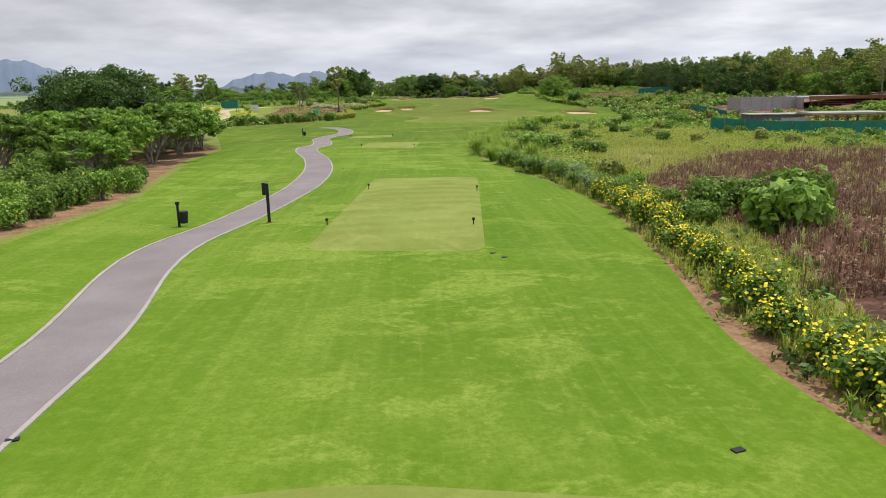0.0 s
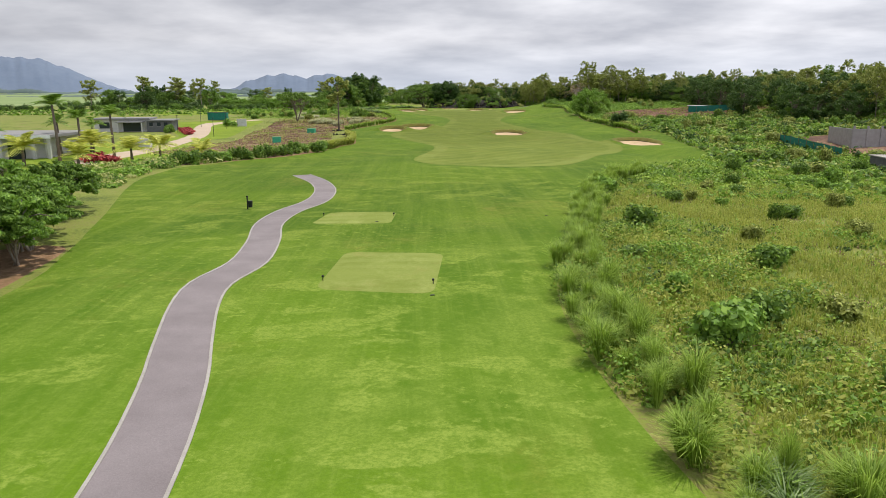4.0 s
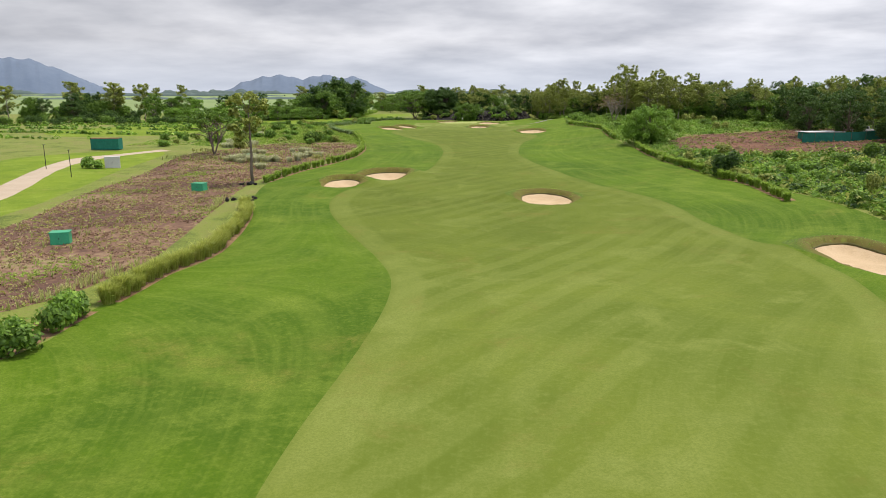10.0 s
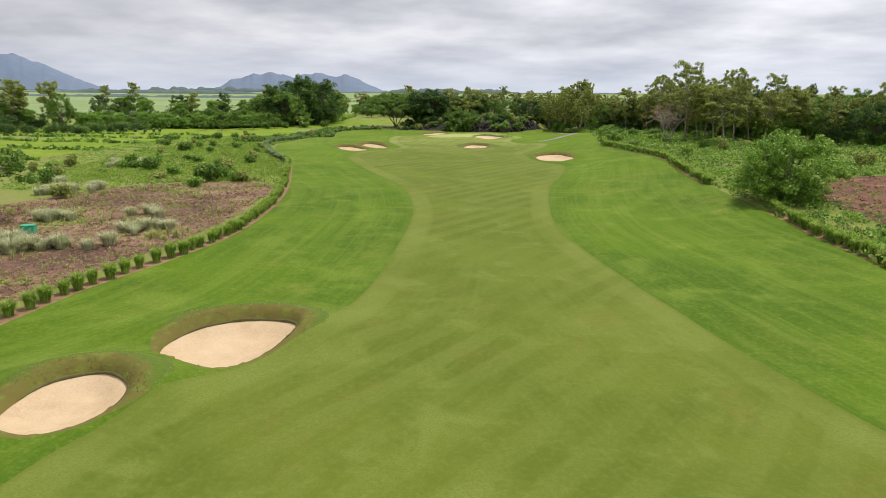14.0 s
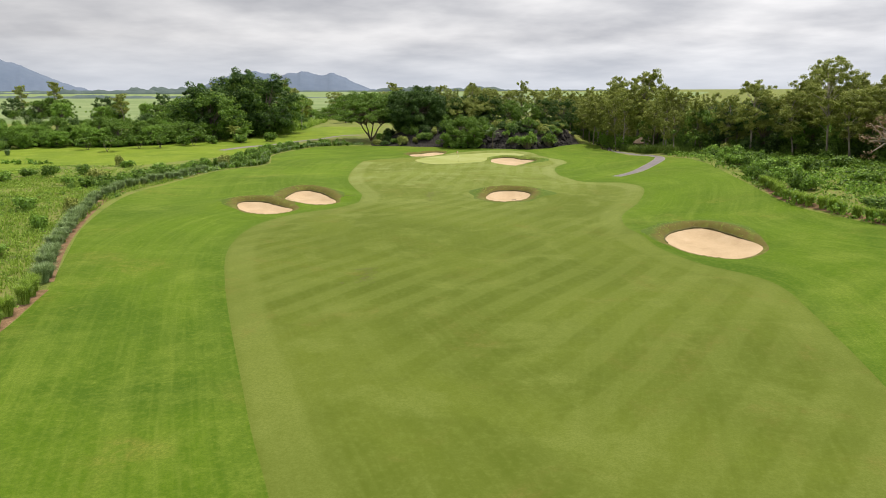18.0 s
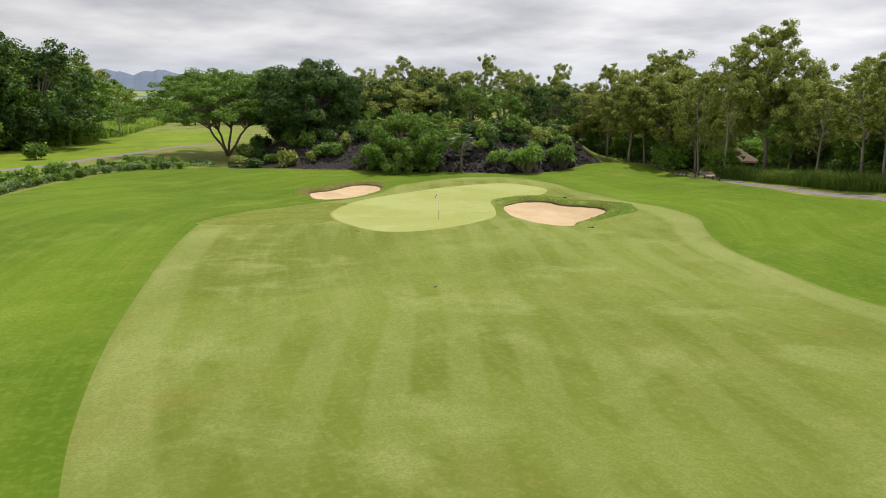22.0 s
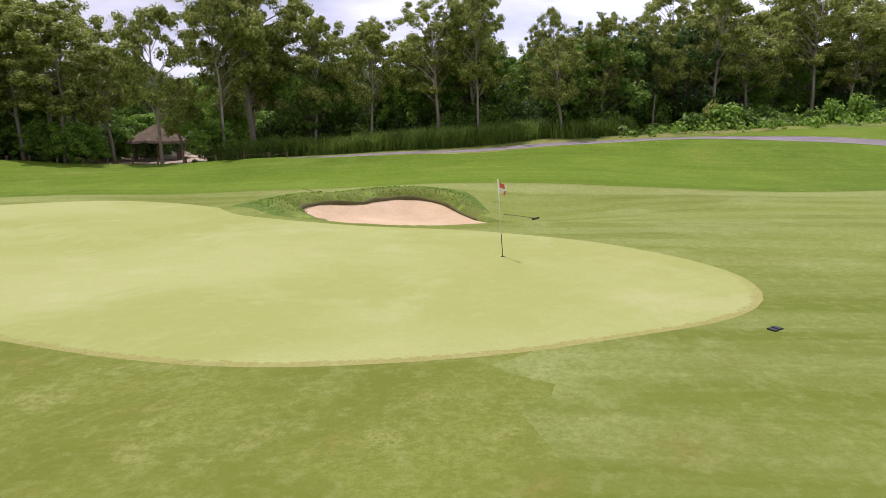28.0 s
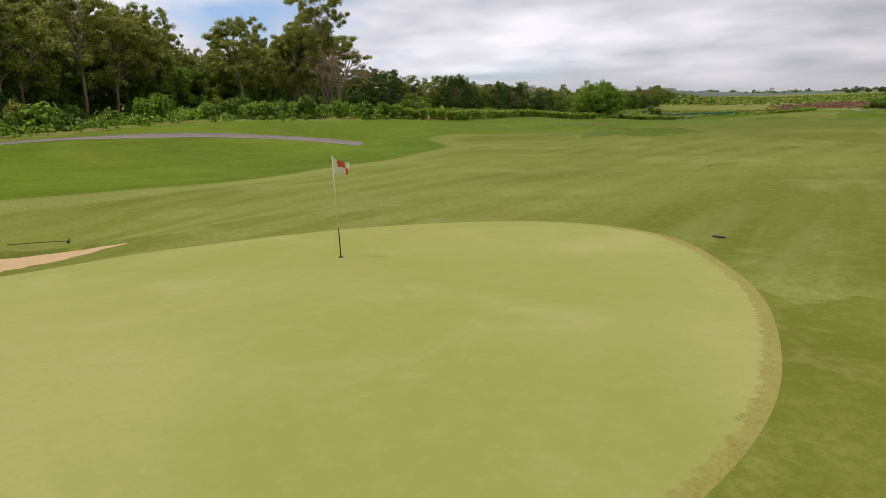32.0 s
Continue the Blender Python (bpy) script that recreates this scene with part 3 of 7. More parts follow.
FAIRWAY = [(5.8, 116), (0.4, 117.3), (-2.9, 119), (-4.9, 122), (-5.7, 126), (-5.4, 132), (-3.9, 145), (-3.7, 155), (-5.6, 163), (-9.3, 174), (-12.3, 184), (-14, 194), (-13.5, 203),
           (-11, 209.5), (-5.7, 218), (-2.7, 229), (-1, 250), (-0.9, 264), (-3.1, 281), (-7, 293), (-13.2, 312), (-16.5, 325), (-16.8, 335), (-15.4, 339.6), (-13.5, 342.1), (-10.4, 344.3), (-8.3, 347.5), (-7.6, 351), (-8, 357),
           (-9.7, 364), (-11.2, 371), (-12.2, 380), (-12.6, 391), (-12.5, 402), (-11.9, 408.5), (-9, 414), (-3.2, 417.8), (0.2, 420), (3.6, 424), (5.5, 428), (8, 431.5), (16.5, 437.2), (23.5, 434), (25.2, 422.5), (26, 413.5), (27.6, 407.5), (27.5, 402.5), (25.5, 398), (23.6, 393),
           (22.4, 386), (22.1, 378), (23.5, 369), (28, 364), (29, 357), (25.5, 347), (21.2, 338), (20, 328), (22, 319), (25.2, 313), (24.6, 306), (21.6, 293), (18.6, 283), (16, 267), (14.6, 250),
           (16.4, 234), (19.1, 218), (22, 206), (25, 197), (26.2, 188), (25.9, 178), (27, 166), (28, 158), (26.7, 150), (24.2, 143), (18.7, 132), (17, 127.7), (13.8, 121), (11.3, 118), (8.6, 116.5)]
GREEN = [(-0.6, 415.6), (0.6, 417.9), (2.5, 420.2), (4.9, 422.4), (8.1, 424.8), (11.8, 427.6), (16.5, 430.1), (20, 430.2), (21.8, 426.4), (21.9, 423.7), (20.3, 420.3), (17.9, 417.9),
         (15.6, 416.7), (13.9, 415.6), (12.9, 413.8), (12.6, 411.3), (12.1, 408.9), (11.3, 406.6), (9.7, 404.5), (8.1, 402.9), (6.2, 401.6), (4.9, 401.0), (3.7, 400.7), (2.3, 400.8),
         (1.1, 401.4), (0.1, 402.5), (-0.75, 404.2), (-1.58, 406.3), (-2.0, 408.6), (-2.05, 410.8), (-1.6, 413)]
APRON = [(-1.5, 406.05), (-2.1, 406.8), (-2.5, 406.5), (-2.9, 405.9), (-3.3, 406.0), (-3.6, 406.5), (-4.8, 406.2), (-6.6, 406.1), (-9, 406.4), (-12.4, 406.9), (-11.9, 409), (-9, 414), (-3.2, 417.6),
         (-0.4, 416.9), (-0.8, 415.2), (-1.7, 412.8), (-2.05, 410.8), (-2.0, 408.6)]
TEES = [[(-4.4, -14), (3.2, -14), (3.2, 7.3), (-1.2, 7.9), (-4.4, 7.3)], [(-4.1, 21.2), (1.4, 20.8), (2.2, 38.7), (-3.4, 39.1)],
        [(-6.7, 62.2), (-1.9, 61.8), (-1.55, 69.4), (-6.5, 69.7)], [(-9.9, 78.2), (-4.9, 78), (-4.8, 82.6), (-9.4, 82.9)]]
# outlines of the sand, the height of the bank behind, the way it faces
BUNKERS = [([(-17.1, 208), (-16.6, 210.6), (-14.6, 212), (-12.8, 211), (-12.4, 209.3), (-13.5, 207.2), (-15, 206.3), (-16.6, 206.8)], 1.15, (0.1, 1)),
           ([(-13.1, 216.3), (-11.8, 219), (-9, 220.4), (-6.6, 220), (-6.2, 218.6), (-7.4, 215.4), (-9.4, 213.6), (-11.8, 214.4)], 1.2, (0.1, 1)),
           ([(9.2, 195.3), (10.2, 197.6), (12.4, 198.4), (14.4, 196.8), (15.1, 194.2), (14.3, 192), (12, 190.9), (10, 192)], 0.9, (0.1, 1)),
           ([(29.2, 163.5), (31, 166), (33.4, 166.6), (34, 163), (35.2, 160), (35, 157.4), (32.5, 156.2), (30.6, 157)], 0.9, (0.15, 1)),
           ([(-21.4, 346.4), (-21.6, 348.4), (-20.6, 349), (-18.9, 348.7), (-16.9, 347), (-14.8, 345.2), (-14.9, 343.8), (-16, 342.8), (-17.3, 342.4), (-18.9, 343), (-20.3, 344.3)], 0.85, (-0.1, 1)),
           ([(-17, 350), (-16.8, 352.9), (-16.1, 356.3), (-15, 357.1), (-13.1, 355.3), (-11.6, 352.9), (-10.5, 350.7), (-10.8, 348.6), (-11.9, 347.5), (-13.5, 347.3), (-15.1, 348), (-16.3, 348.8)], 1.0, (-0.1, 1)),
           ([(8.2, 354.2), (9.3, 356.5), (11.4, 357.4), (13.1, 357), (13.8, 355), (13.5, 353), (12.2, 350.7), (10.1, 349.6), (8.7, 350.2), (8.0, 352.2)], 0.9, (0.35, 1)),
           ([(22, 326.3), (24, 329.3), (26.8, 330.4), (28, 326.5), (29, 322.4), (26.5, 319.6), (24.2, 320.4), (22.6, 323)], 0.85, (0.1, 1)),
           ([(13.7, 412), (15.2, 413.3), (16.6, 413.8), (18.3, 413.3), (19.2, 411.8), (20.9, 411.2), (22.2, 410.3), (22.4, 409), (21.6, 408), (20, 407.2), (18.4, 406.3), (17.8, 405.2), (16, 404.3), (14.2, 404.6),
             (13.2, 405.8), (13.2, 408.5)], 0.6, (0.75, 0.65)),
           ([(-3.6, 424.6), (-2.5, 425.6), (-1.3, 426.4), (1, 429.9), (3.2, 430.6), (4.2, 428.9), (3.8, 426.5), (2.6, 424.4), (0.7, 421.5), (-1, 420.4), (-2.6, 420.5), (-3.4, 422.1)], 0.55, (-0.6, 0.8))]
PATH_LINE = [(-6.2, -20), (-6.4, 0), (-6.9, 9), (-7.2, 13.5), (-8.3, 19), (-8.5, 23), (-8.0, 28), (-7.3, 34), (-7.2, 42), (-7.9, 48), (-8.8, 52.6), (-9.7, 55.8), (-10.8, 60), (-11.2, 63.2),
             (-10.8, 67.4), (-11.4, 72.6), (-12.6, 78.8), (-12.45, 84), (-11.6, 88.2), (-11.45, 91.8), (-12, 96.2), (-13.5, 101), (-16.2, 107)]
PATH_BACK = [(29.3, 372), (33, 374.2), (37.6, 380.8), (41, 388.4), (42.4, 396), (42, 406), (41.8, 420), (44, 437), (48.3, 461), (51, 486)]
DRIVE = [(-46, 118), (-48.5, 142), (-51, 162), (-53, 176), (-55, 186), (-58, 198), (-61.5, 211), (-66.2, 226), (-69, 240), (-68, 252), (-60, 262)]
PATH_NEXT = [(-50, 440), (-44, 455), (-38, 467), (-33, 482), (-29, 492), (-22, 500)]


BERM_Y, BERM_X = [380, 388, 396, 406, 420, 437, 461], [38, 41.5, 42.2, 41.2, 41.6, 44, 48.3]
SITE_LINE = [(47, 240), (60, 234), (76, 236), (92, 246), (94, 268), (80, 280), (62, 278), (50, 270), (46, 256)]
LOT_LINE = [(62, 143), (75, 137), (100, 137), (108, 150), (100, 165), (66, 168), (60, 155)]


def ribbon(line, width):
    d = np.gradient(line, axis=0)
    side = np.stack([-d[:, 1], d[:, 0]], 1) / np.linalg.norm(d, axis=1)[:, None] * np.reshape(width, (-1, 1)) / 2
    return np.vstack([line + side, (line - side)[::-1]])


def back_width(line):
    return np.interp(line[:, 1], [372, 384, 392, 490], [2.0, 2.0, 1.15, 1.15])


PROFILE_Y = [-60, 26, 63, 85, 105, 160, 200, 215, 250, 300, 350, 375, 405, 430, 450, 600]
PROFILE_Z = [0.3, 0.3, 0.2, -0.1, 0, -0.8, -0.9, -0.7, -0.1, 0.3, 0.8, 0.6, 0.2, -0.1, -0.1, 0]
SAND = [smooth_line(o, 0.45, True) for o, _, _ in BUNKERS]


BACK_X, BACK_Y = [p[0] for p in BACK_EDGE], [p[1] for p in BACK_EDGE]


def profile(y):
    return (np.interp(y - 6, PROFILE_Y, PROFILE_Z) + np.interp(y, PROFILE_Y, PROFILE_Z) + np.interp(y + 6, PROFILE_Y, PROFILE_Z)) / 3


def height(x, y, bare=False):
    """The lie of the land, without the sand."""
    x, y = np.asarray(x, float), np.asarray(y, float)
    z = profile(y) * ease((700 - y) / 250)
    z = z + ease((x - 22) / 25) * np.interp(y, [60, 120, 200, 260, 300, 370, 400, 430, 450], [0, 0, 0.8, 1.5, 2.1, 2.7, 1.9, 0.3, 0])
    z = z + ease((x - 42) / 90) * np.interp(y, [-100, 20, 120, 350, 420, 600], [3, 4, 4.5, 3, 1.5, 0.5]) * ease((900 - x) / 500)
    z = z - 0.75 * np.exp(-(((x - 20) / 6) ** 2) - (((y - 405) / 5) ** 2))
    z = z - 2.6 * np.exp(-(((x - 62) / 26) ** 2) - (((y - 112) / 42) ** 2))
    z = z + 4.2 * ease((y - np.interp(x, BACK_X, BACK_Y) - 0.5) / 13) * ease((x + 16) / 14) * ease((46 - x) / 10) * ease((520 - y) / 30)
    z = z + 0.22 * np.exp(-(((np.interp(y, BERM_Y, BERM_X) - x - 2.0) / 0.8) ** 2)) * ease((y - 386) / 8) * ease((446 - y) / 10)
    z = z - 0.32 * np.exp(-(((x - 27) / 9) ** 2) - (((y - 394) / 14) ** 2))
    z = z + 0.18 * np.exp(-(((x - 12.7) / 1.0) ** 2) - (((y - 405) / 2.6) ** 2))
    z = z + 1.0 * np.exp(-(((x - 39.5) / 6) ** 2) - (((y - 443) / 6) ** 2))
    z = z + np.interp(y, [-900, -480, -300, -120, -64, -28], [17, 13, 9, 4.8, 3.0, 0])
    z = z + 0.16 * waves(x, y, 30, 3) * ease((np.abs(x - 8) + 4) / 30) + 0.05 * waves(x, y, 11, 5)
    z = z + np.maximum(np.hypot(x, y - 200) - 700, 0) * 0.006
    for tee in TEES:
        c = np.mean(tee, axis=0)
        z = z + 0.12 * np.exp(-(((x - c[0]) / 4.5) ** 4) - (((y - c[1]) / (abs(tee[0][1] - tee[-1][1]) / 2 + 2.5)) ** 4))
    return z if bare else banks(x, y, z)


def height_plain(x, y):
    return height(x, y, True)


def banks(x, y, z):
    for (o, bank, face), line in zip(BUNKERS, SAND):
        c = line.mean(0)
        near = np.hypot(x - c[0], y - c[1]) < 14
        if near.any():
            px, py = (x[near], y[near]) if x.ndim else (x, y)
            d = away(px, py, line)
            fv = np.array(face) / np.hypot(*face)
            back = ease(((px - c[0]) * fv[0] + (py - c[1]) * fv[1]) / 6 + 0.45)
            ins = inside(px, py, line)
            add = np.where(ins, 0, bank * back * (0.55 + 0.45 * ease(d / 0.8)) * np.exp(-((d / 3.0) ** 2)))
            if x.ndim:
                z[near] += add
            else:
                z = z + add
    return z


def ground_z(x, y):
    return float(height(np.array([x]), np.array([y]))[0])


FRONTS = [0.5, 0.5, 0.45, 0.5, 0.6, 0.6, 1.5, 0.5, 0.35, 0.3]
BACKS = [1.7, 1.7, 2.2, 1.9, 1.9, 1.9, 2.0, 1.9, 2.6, 1.4]


def build_ground():
    """One sheet, cut along the edges of the turf, the sand and the paths."""
    left, right = smooth_line(LEFT_EDGE, 1.5), smooth_line(RIGHT_EDGE, 1.5)
    rough = np.vstack([left, smooth_line(BACK_EDGE, 1.5), right])
    dry = smooth_line([(-46, 141), (-40, 141), (-26.5, 146), (-23, 160), (-25, 181), (-28, 205), (-27.5, 218), (-24, 235), (-20.5, 250), (-20.6, 266), (-23, 284), (-36, 284), (-46, 276), (-52, 255), (-49, 222), (-46.5, 197), (-43, 175)], 3, True)
    site = smooth_line(SITE_LINE, 3, True)
    lot = smooth_line(LOT_LINE, 3, True)
    brown = smooth_line([(8.8, 12), (9.8, 19.5), (10.4, 27), (10.2, 33), (11.6, 38.5), (14.5, 43.5), (20, 48.5), (31, 48), (40, 40), (38, 20), (26, 9), (14, 7.5)], 2, True)
    straw = smooth_line([(8.6, 44), (10.5, 41), (12.8, 40.2), (16, 44), (20.5, 48.5), (22, 51), (17.5, 54), (11, 51.5)], 1.5, True)
    rocky = smooth_line([(-14, 453.5), (-8, 452.2), (2, 448.2), (13, 444.6), (21.6, 440.2), (30, 441.2), (36, 446.2), (40, 449.5), (38, 458), (26, 456), (12, 458), (-2, 464), (-14, 466)], 1.5, True)
    bed = smooth_line([(-60, -10), (-16, -10), (-15.2, 23), (-15.0, 33), (-18.2, 51), (-20, 64), (-22, 72), (-26, 68), (-28, 40), (-60, 30)], 2, True)
    next_hole = smooth_line([(-150, 395), (-90, 405), (-56, 402), (-46, 420), (-42, 446), (-36, 470), (-26, 500), (-18, 530), (-30, 560), (-56, 540), (-80, 500), (-110, 450), (-150, 425)], 4, True)
    cane = np.array([(-1800, 640), (-420, 560), (-150, 600), (20, 700), (200, 900), (900, 2600), (-1800, 3600)], float)
    lawn = smooth_line([(-44, 112), (-36, 124), (-42, 145), (-49, 170), (-47.5, 184), (-49.4, 199), (-52.7, 217), (-55, 232), (-58, 256), (-70, 266), (-84, 244), (-78, 226), (-66, 205), (-60, 180), (-84, 140), (-70, 112)], 3, True)
    field = smooth_line([(-90, -58), (-62, -66), (-30, -63), (-6, -67), (14, -61), (27, -50), (22, -38), (6, -30), (-24, -26), (-60, -27), (-90, -34)], 3, True)
    strip = smooth_line([(-82, 315), (-77, 327), (-72, 343), (-70, 372), (-67, 412), (-62, 438), (-76, 442), (-90, 426), (-100, 403), (-107, 384), (-113, 367), (-126, 340), (-110, 312)], 4, True)
    polys = [("rough", rough), ("dry", dry), ("site", site), ("lot", lot), ("brown", brown), ("straw", straw), ("rocky", rocky), ("bed", bed), ("next", next_hole), ("cane", cane), ("site", field), ("lawn", lawn), ("next", strip), ("path_back", ribbon(smooth_line(PATH_NEXT, 1.5), 2.4)),
             ("drive", ribbon(smooth_line(DRIVE, 2.5), 4.2)), ("fairway", smooth_line(FAIRWAY, 1.0, True)),
             ("path", ribbon(smooth_line(PATH_LINE, 0.8), 1.72)), ("path_back", ribbon(smooth_line(PATH_BACK, 0.8), back_width(smooth_line(PATH_BACK, 0.8))))]
    for row, wide in (([(-26.2, 211.5), (-24.9, 222), (-23.4, 230), (-20.5, 237.5), (-18.1, 246), (-17.9, 258), (-19.1, 273), (-21, 286), (-23.4, 299), (-26, 312)], 1.35), ([(-20.5, 150), (-20.3, 157), (-19, 165), (-20.7, 180), (-22.6, 188)], 1.5),
                      ([(-33.5, 119), (-29.5, 124.5), (-26.2, 129.5), (-22.2, 139), (-21.3, 148)], 2.4), ([(39.4, 190), (40.9, 203.5), (39.4, 211)], 1.6), ([(39, 217.5), (38, 231), (38.7, 251), (39, 256)], 1.6),
                      ([(39.3, 276), (40.7, 290), (42.3, 308), (40.9, 323), (38.9, 337), (40.5, 347)], 1.5), ([(7.3, 4), (6.6, 9), (6.3, 13), (6.7, 17), (7.2, 21.5), (7.5, 27), (7.4, 30.5)], 1.5), ([(-26.8, 314), (-31.3, 325), (-35, 336), (-36.8, 342), (-39.8, 354), (-40.6, 363), (-40.1, 370.5), (-38.4, 376.5), (-37, 385)], 1.5)):
        polys.append(("bed", ribbon(smooth_line(row, 1.5), wide)))
    polys += [("tee", np.array(round_corners(t))) for t in TEES]
    polys += [("green", smooth_line(GREEN, 0.6, True))]
    polys += [("apron", smooth_line(APRON, 0.5, True))]
    polys += [("lip", banked(s, b[2], FRONTS[k], BACKS[k])) for k, (s, b) in enumerate(zip(SAND, BUNKERS))] + [("sand", s) for s in SAND]
    pts, edges, faces = [], [], []
    for name, p in polys:
        k = len(pts)
        pts += [tuple(q) for q in p]
        edges += [(k + i, k + (i + 1) % len(p)) for i in range(len(p))]
    gx, gy = np.meshgrid(np.arange(-45, 52, 1.7), np.arange(-18, 468, 1.7))
    gx, gy = gx + rng.uniform(-0.3, 0.3, gx.shape), gy + rng.uniform(-0.3, 0.3, gy.shape)
    pts += list(zip(gx.ravel(), gy.ravel()))
    for s in SAND + [smooth_line(GREEN, 1, True)]:
        lo, hi = s.min(0) - 5, s.max(0) + 5
        st = 0.5 if hi[0] - lo[0] < 22 else 0.8
        bx, by = np.meshgrid(np.arange(lo[0], hi[0], st), np.arange(lo[1], hi[1], st))
        bx = (bx + rng.uniform(-0.1, 0.1, bx.shape)).ravel()
        by = (by + rng.uniform(-0.1, 0.1, by.shape)).ravel()
        keep = away(bx, by, s) > 0.12
        pts += list(zip(bx[keep], by[keep]))
    bx, by = np.meshgrid(np.arange(-260, 261, 9.0), np.arange(-120, 640, 9.0))
    out = (bx < -46) | (bx > 53) | (by < -20) | (by > 470)
    pts += list(zip(bx[out] + rng.uniform(-2, 2, out.sum()), by[out] + rng.uniform(-2, 2, out.sum())))
    for r in np.geomspace(600, 4700, 14):
        for a in np.arange(0, 6.28, 0.16):
            pts.append((r * math.sin(a), 200 + r * math.cos(a)))
    from mathutils import geometry
    vo, _, fo, _, _, _ = geometry.delaunay_2d_cdt([Vector(p) for p in pts], edges, faces, 0, 1e-4, False)
    xy = np.array([(v.x, v.y) for v in vo])
    z = height(xy[:, 0], xy[:, 1])
    rim_far = np.zeros(len(xy))
    for s, (o, bank, face) in zip(SAND, BUNKERS):
        near = np.hypot(xy[:, 0] - s[:, 0].mean(), xy[:, 1] - s[:, 1].mean()) < 12
        idx = np.nonzero(near)[0]
        ins = inside(xy[idx, 0], xy[idx, 1], s)
        d = away(xy[idx, 0], xy[idx, 1], s)
        rim_far[idx] = np.where(rim_far[idx] > 0, np.minimum(rim_far[idx], d), d)
        fv = np.array(face) / np.hypot(*face)
        c = s.mean(0)
        back = ease(((xy[idx, 0] - c[0]) * fv[0] + (xy[idx, 1] - c[1]) * fv[1]) / 6 + 0.45)
        low = ins | (d < 0.02)
        z[idx] = np.where(low, height_plain(xy[idx, 0], xy[idx, 1]) - 0.10 - 0.26 * ease(d / 1.2) + 0.3 * bank * back * ease(1 - d / 1.5) + 0.02 * waves(xy[idx, 0], xy[idx, 1], 1.6, 9), z[idx])
    tags = [p[0] for p in polys]
    short = smooth_line(FAIRWAY, 2.0, True)
    side = np.full(len(xy), 60.0)
    play = np.nonzero((np.abs(xy[:, 0]) < 60) & (xy[:, 1] > -70) & (xy[:, 1] < 480))[0]
    side[play] = away(xy[play, 0], xy[play, 1], short) * np.where(inside(xy[play, 0], xy[play, 1], short), -1, 1)
    rank = {n: i for i, n in enumerate(["rough", "bed", "dry", "lawn", "site", "lot", "brown", "straw", "rocky", "next", "cane", "drive", "fairway", "apron", "path", "path_back", "tee", "green", "lip", "sand"])}
    go = ease((xy[:, 1] - 125) / 60)
    lanes = go * side + (1 - go) * (xy[:, 0] * 1.2 + 0.04 * xy[:, 1])
    groups = {}
    mid = np.array([xy[list(f)].mean(0) for f in fo])
    best, which = np.full(len(fo), -1), np.zeros(len(fo), int)
    for i in sorted(range(len(polys)), key=lambda i: rank[tags[i]]):
        p = polys[i][1]
        lo, hi = p.min(0), p.max(0)
        near = np.nonzero((mid > lo).all(1) & (mid < hi).all(1))[0]
        near = near[inside(mid[near, 0], mid[near, 1], p)]
        best[near], which[near] = rank[tags[i]], i if tags[i] in ("tee", "sand", "lip") else 0
    for f, r, i in zip(fo, best, which):
        groups.setdefault((int(r), int(i)), []).append(f)
    look_of = {"rough": ("mown_rough", "rough", "mown bright green rough grass of the golf hole", "grass"), "bed": ("planting_bed", "bed_soil", "bare tan earth with weeds under the planted rows", "soil"),
               "dry": ("dry_plot", "dry_soil", "dry brown building plot with withered weeds", "ground"), "lawn": ("garden_lawn", "lawn", "short green garden lawn round the villas", "lawn"),
               "site": ("bare_site", "red_soil", "cleared building site of bare red-brown earth", "soil"), "lot": ("building_lot", "dry_soil", "trampled brown earth of a building lot", "soil"),
               "brown": ("withered_patch", "red_soil", "withered red-brown weed patch on dry earth", "ground"), "next": ("next_fairway", "lawn", "mown green turf of the neighbouring hole", "grass"),
               "rocky": ("rocky_bank", "rock_soil", "dark stony earth of the bank behind the green", "soil"),
               "straw": ("straw_grass", "straw_ground", "patch of straw-coloured dry grass in the scrub", "dry grass"),
               "cane": ("cane_field", "cane", "wide pale green sugar cane plain", "field"), "drive": ("driveway", "drive", "curving pale beige paved driveway", "driveway"),
               "fairway": ("fairway", "fairway", "striped short-mown olive green fairway", "fairway"), "apron": ("green_apron", "apron", "worn brownish green apron beside the putting green", "grass"),
               "path": ("cart_path", "asphalt", "winding grey asphalt cart path", "path"),
               "path_back": ("cart_path_far", "asphalt", "grey asphalt cart path along the wood", "path"), "green": ("putting_green", "green", "smooth pale putting green", "green"),
               "tee": ("tee_box", "tee", "raised flat tee box of worn short grass", "tee box"), "sand": ("bunker", "sand", "pale beige sand bunker below a grass bank", "bunker"),
               "lip": ("bunker_edge", "lip", "ragged brown-green turf edge round the sand", "bunker edge")}
    for (r, i), fs in groups.items():
        used = sorted({k for f in fs for k in f})
        where = {k: a for a, k in enumerate(used)}
        if r < 0:
            name, m, label, cat = "ground", "meadow", "open green grassland reaching to the horizon", "ground"
        else:
            tag = [k for k, v in rank.items() if v == r][0]
            name, m, label, cat = look_of[tag]
            if tag == "lip" and polys[i][1].mean(0)[0] > 5 and polys[i][1].mean(0)[1] > 380:
                m = "lip_green"
        me = mesh_of(name, [(xy[k, 0], xy[k, 1], z[k]) for k in used], [[where[k] for k in f] for f in fs], M[m] if r >= 0 else M["scrub_soil"], True)
        if name == "bunker_edge":
            kept = me.attributes.new("edge", "FLOAT", "POINT")
            kept.data.foreach_set("value", rim_far[used])
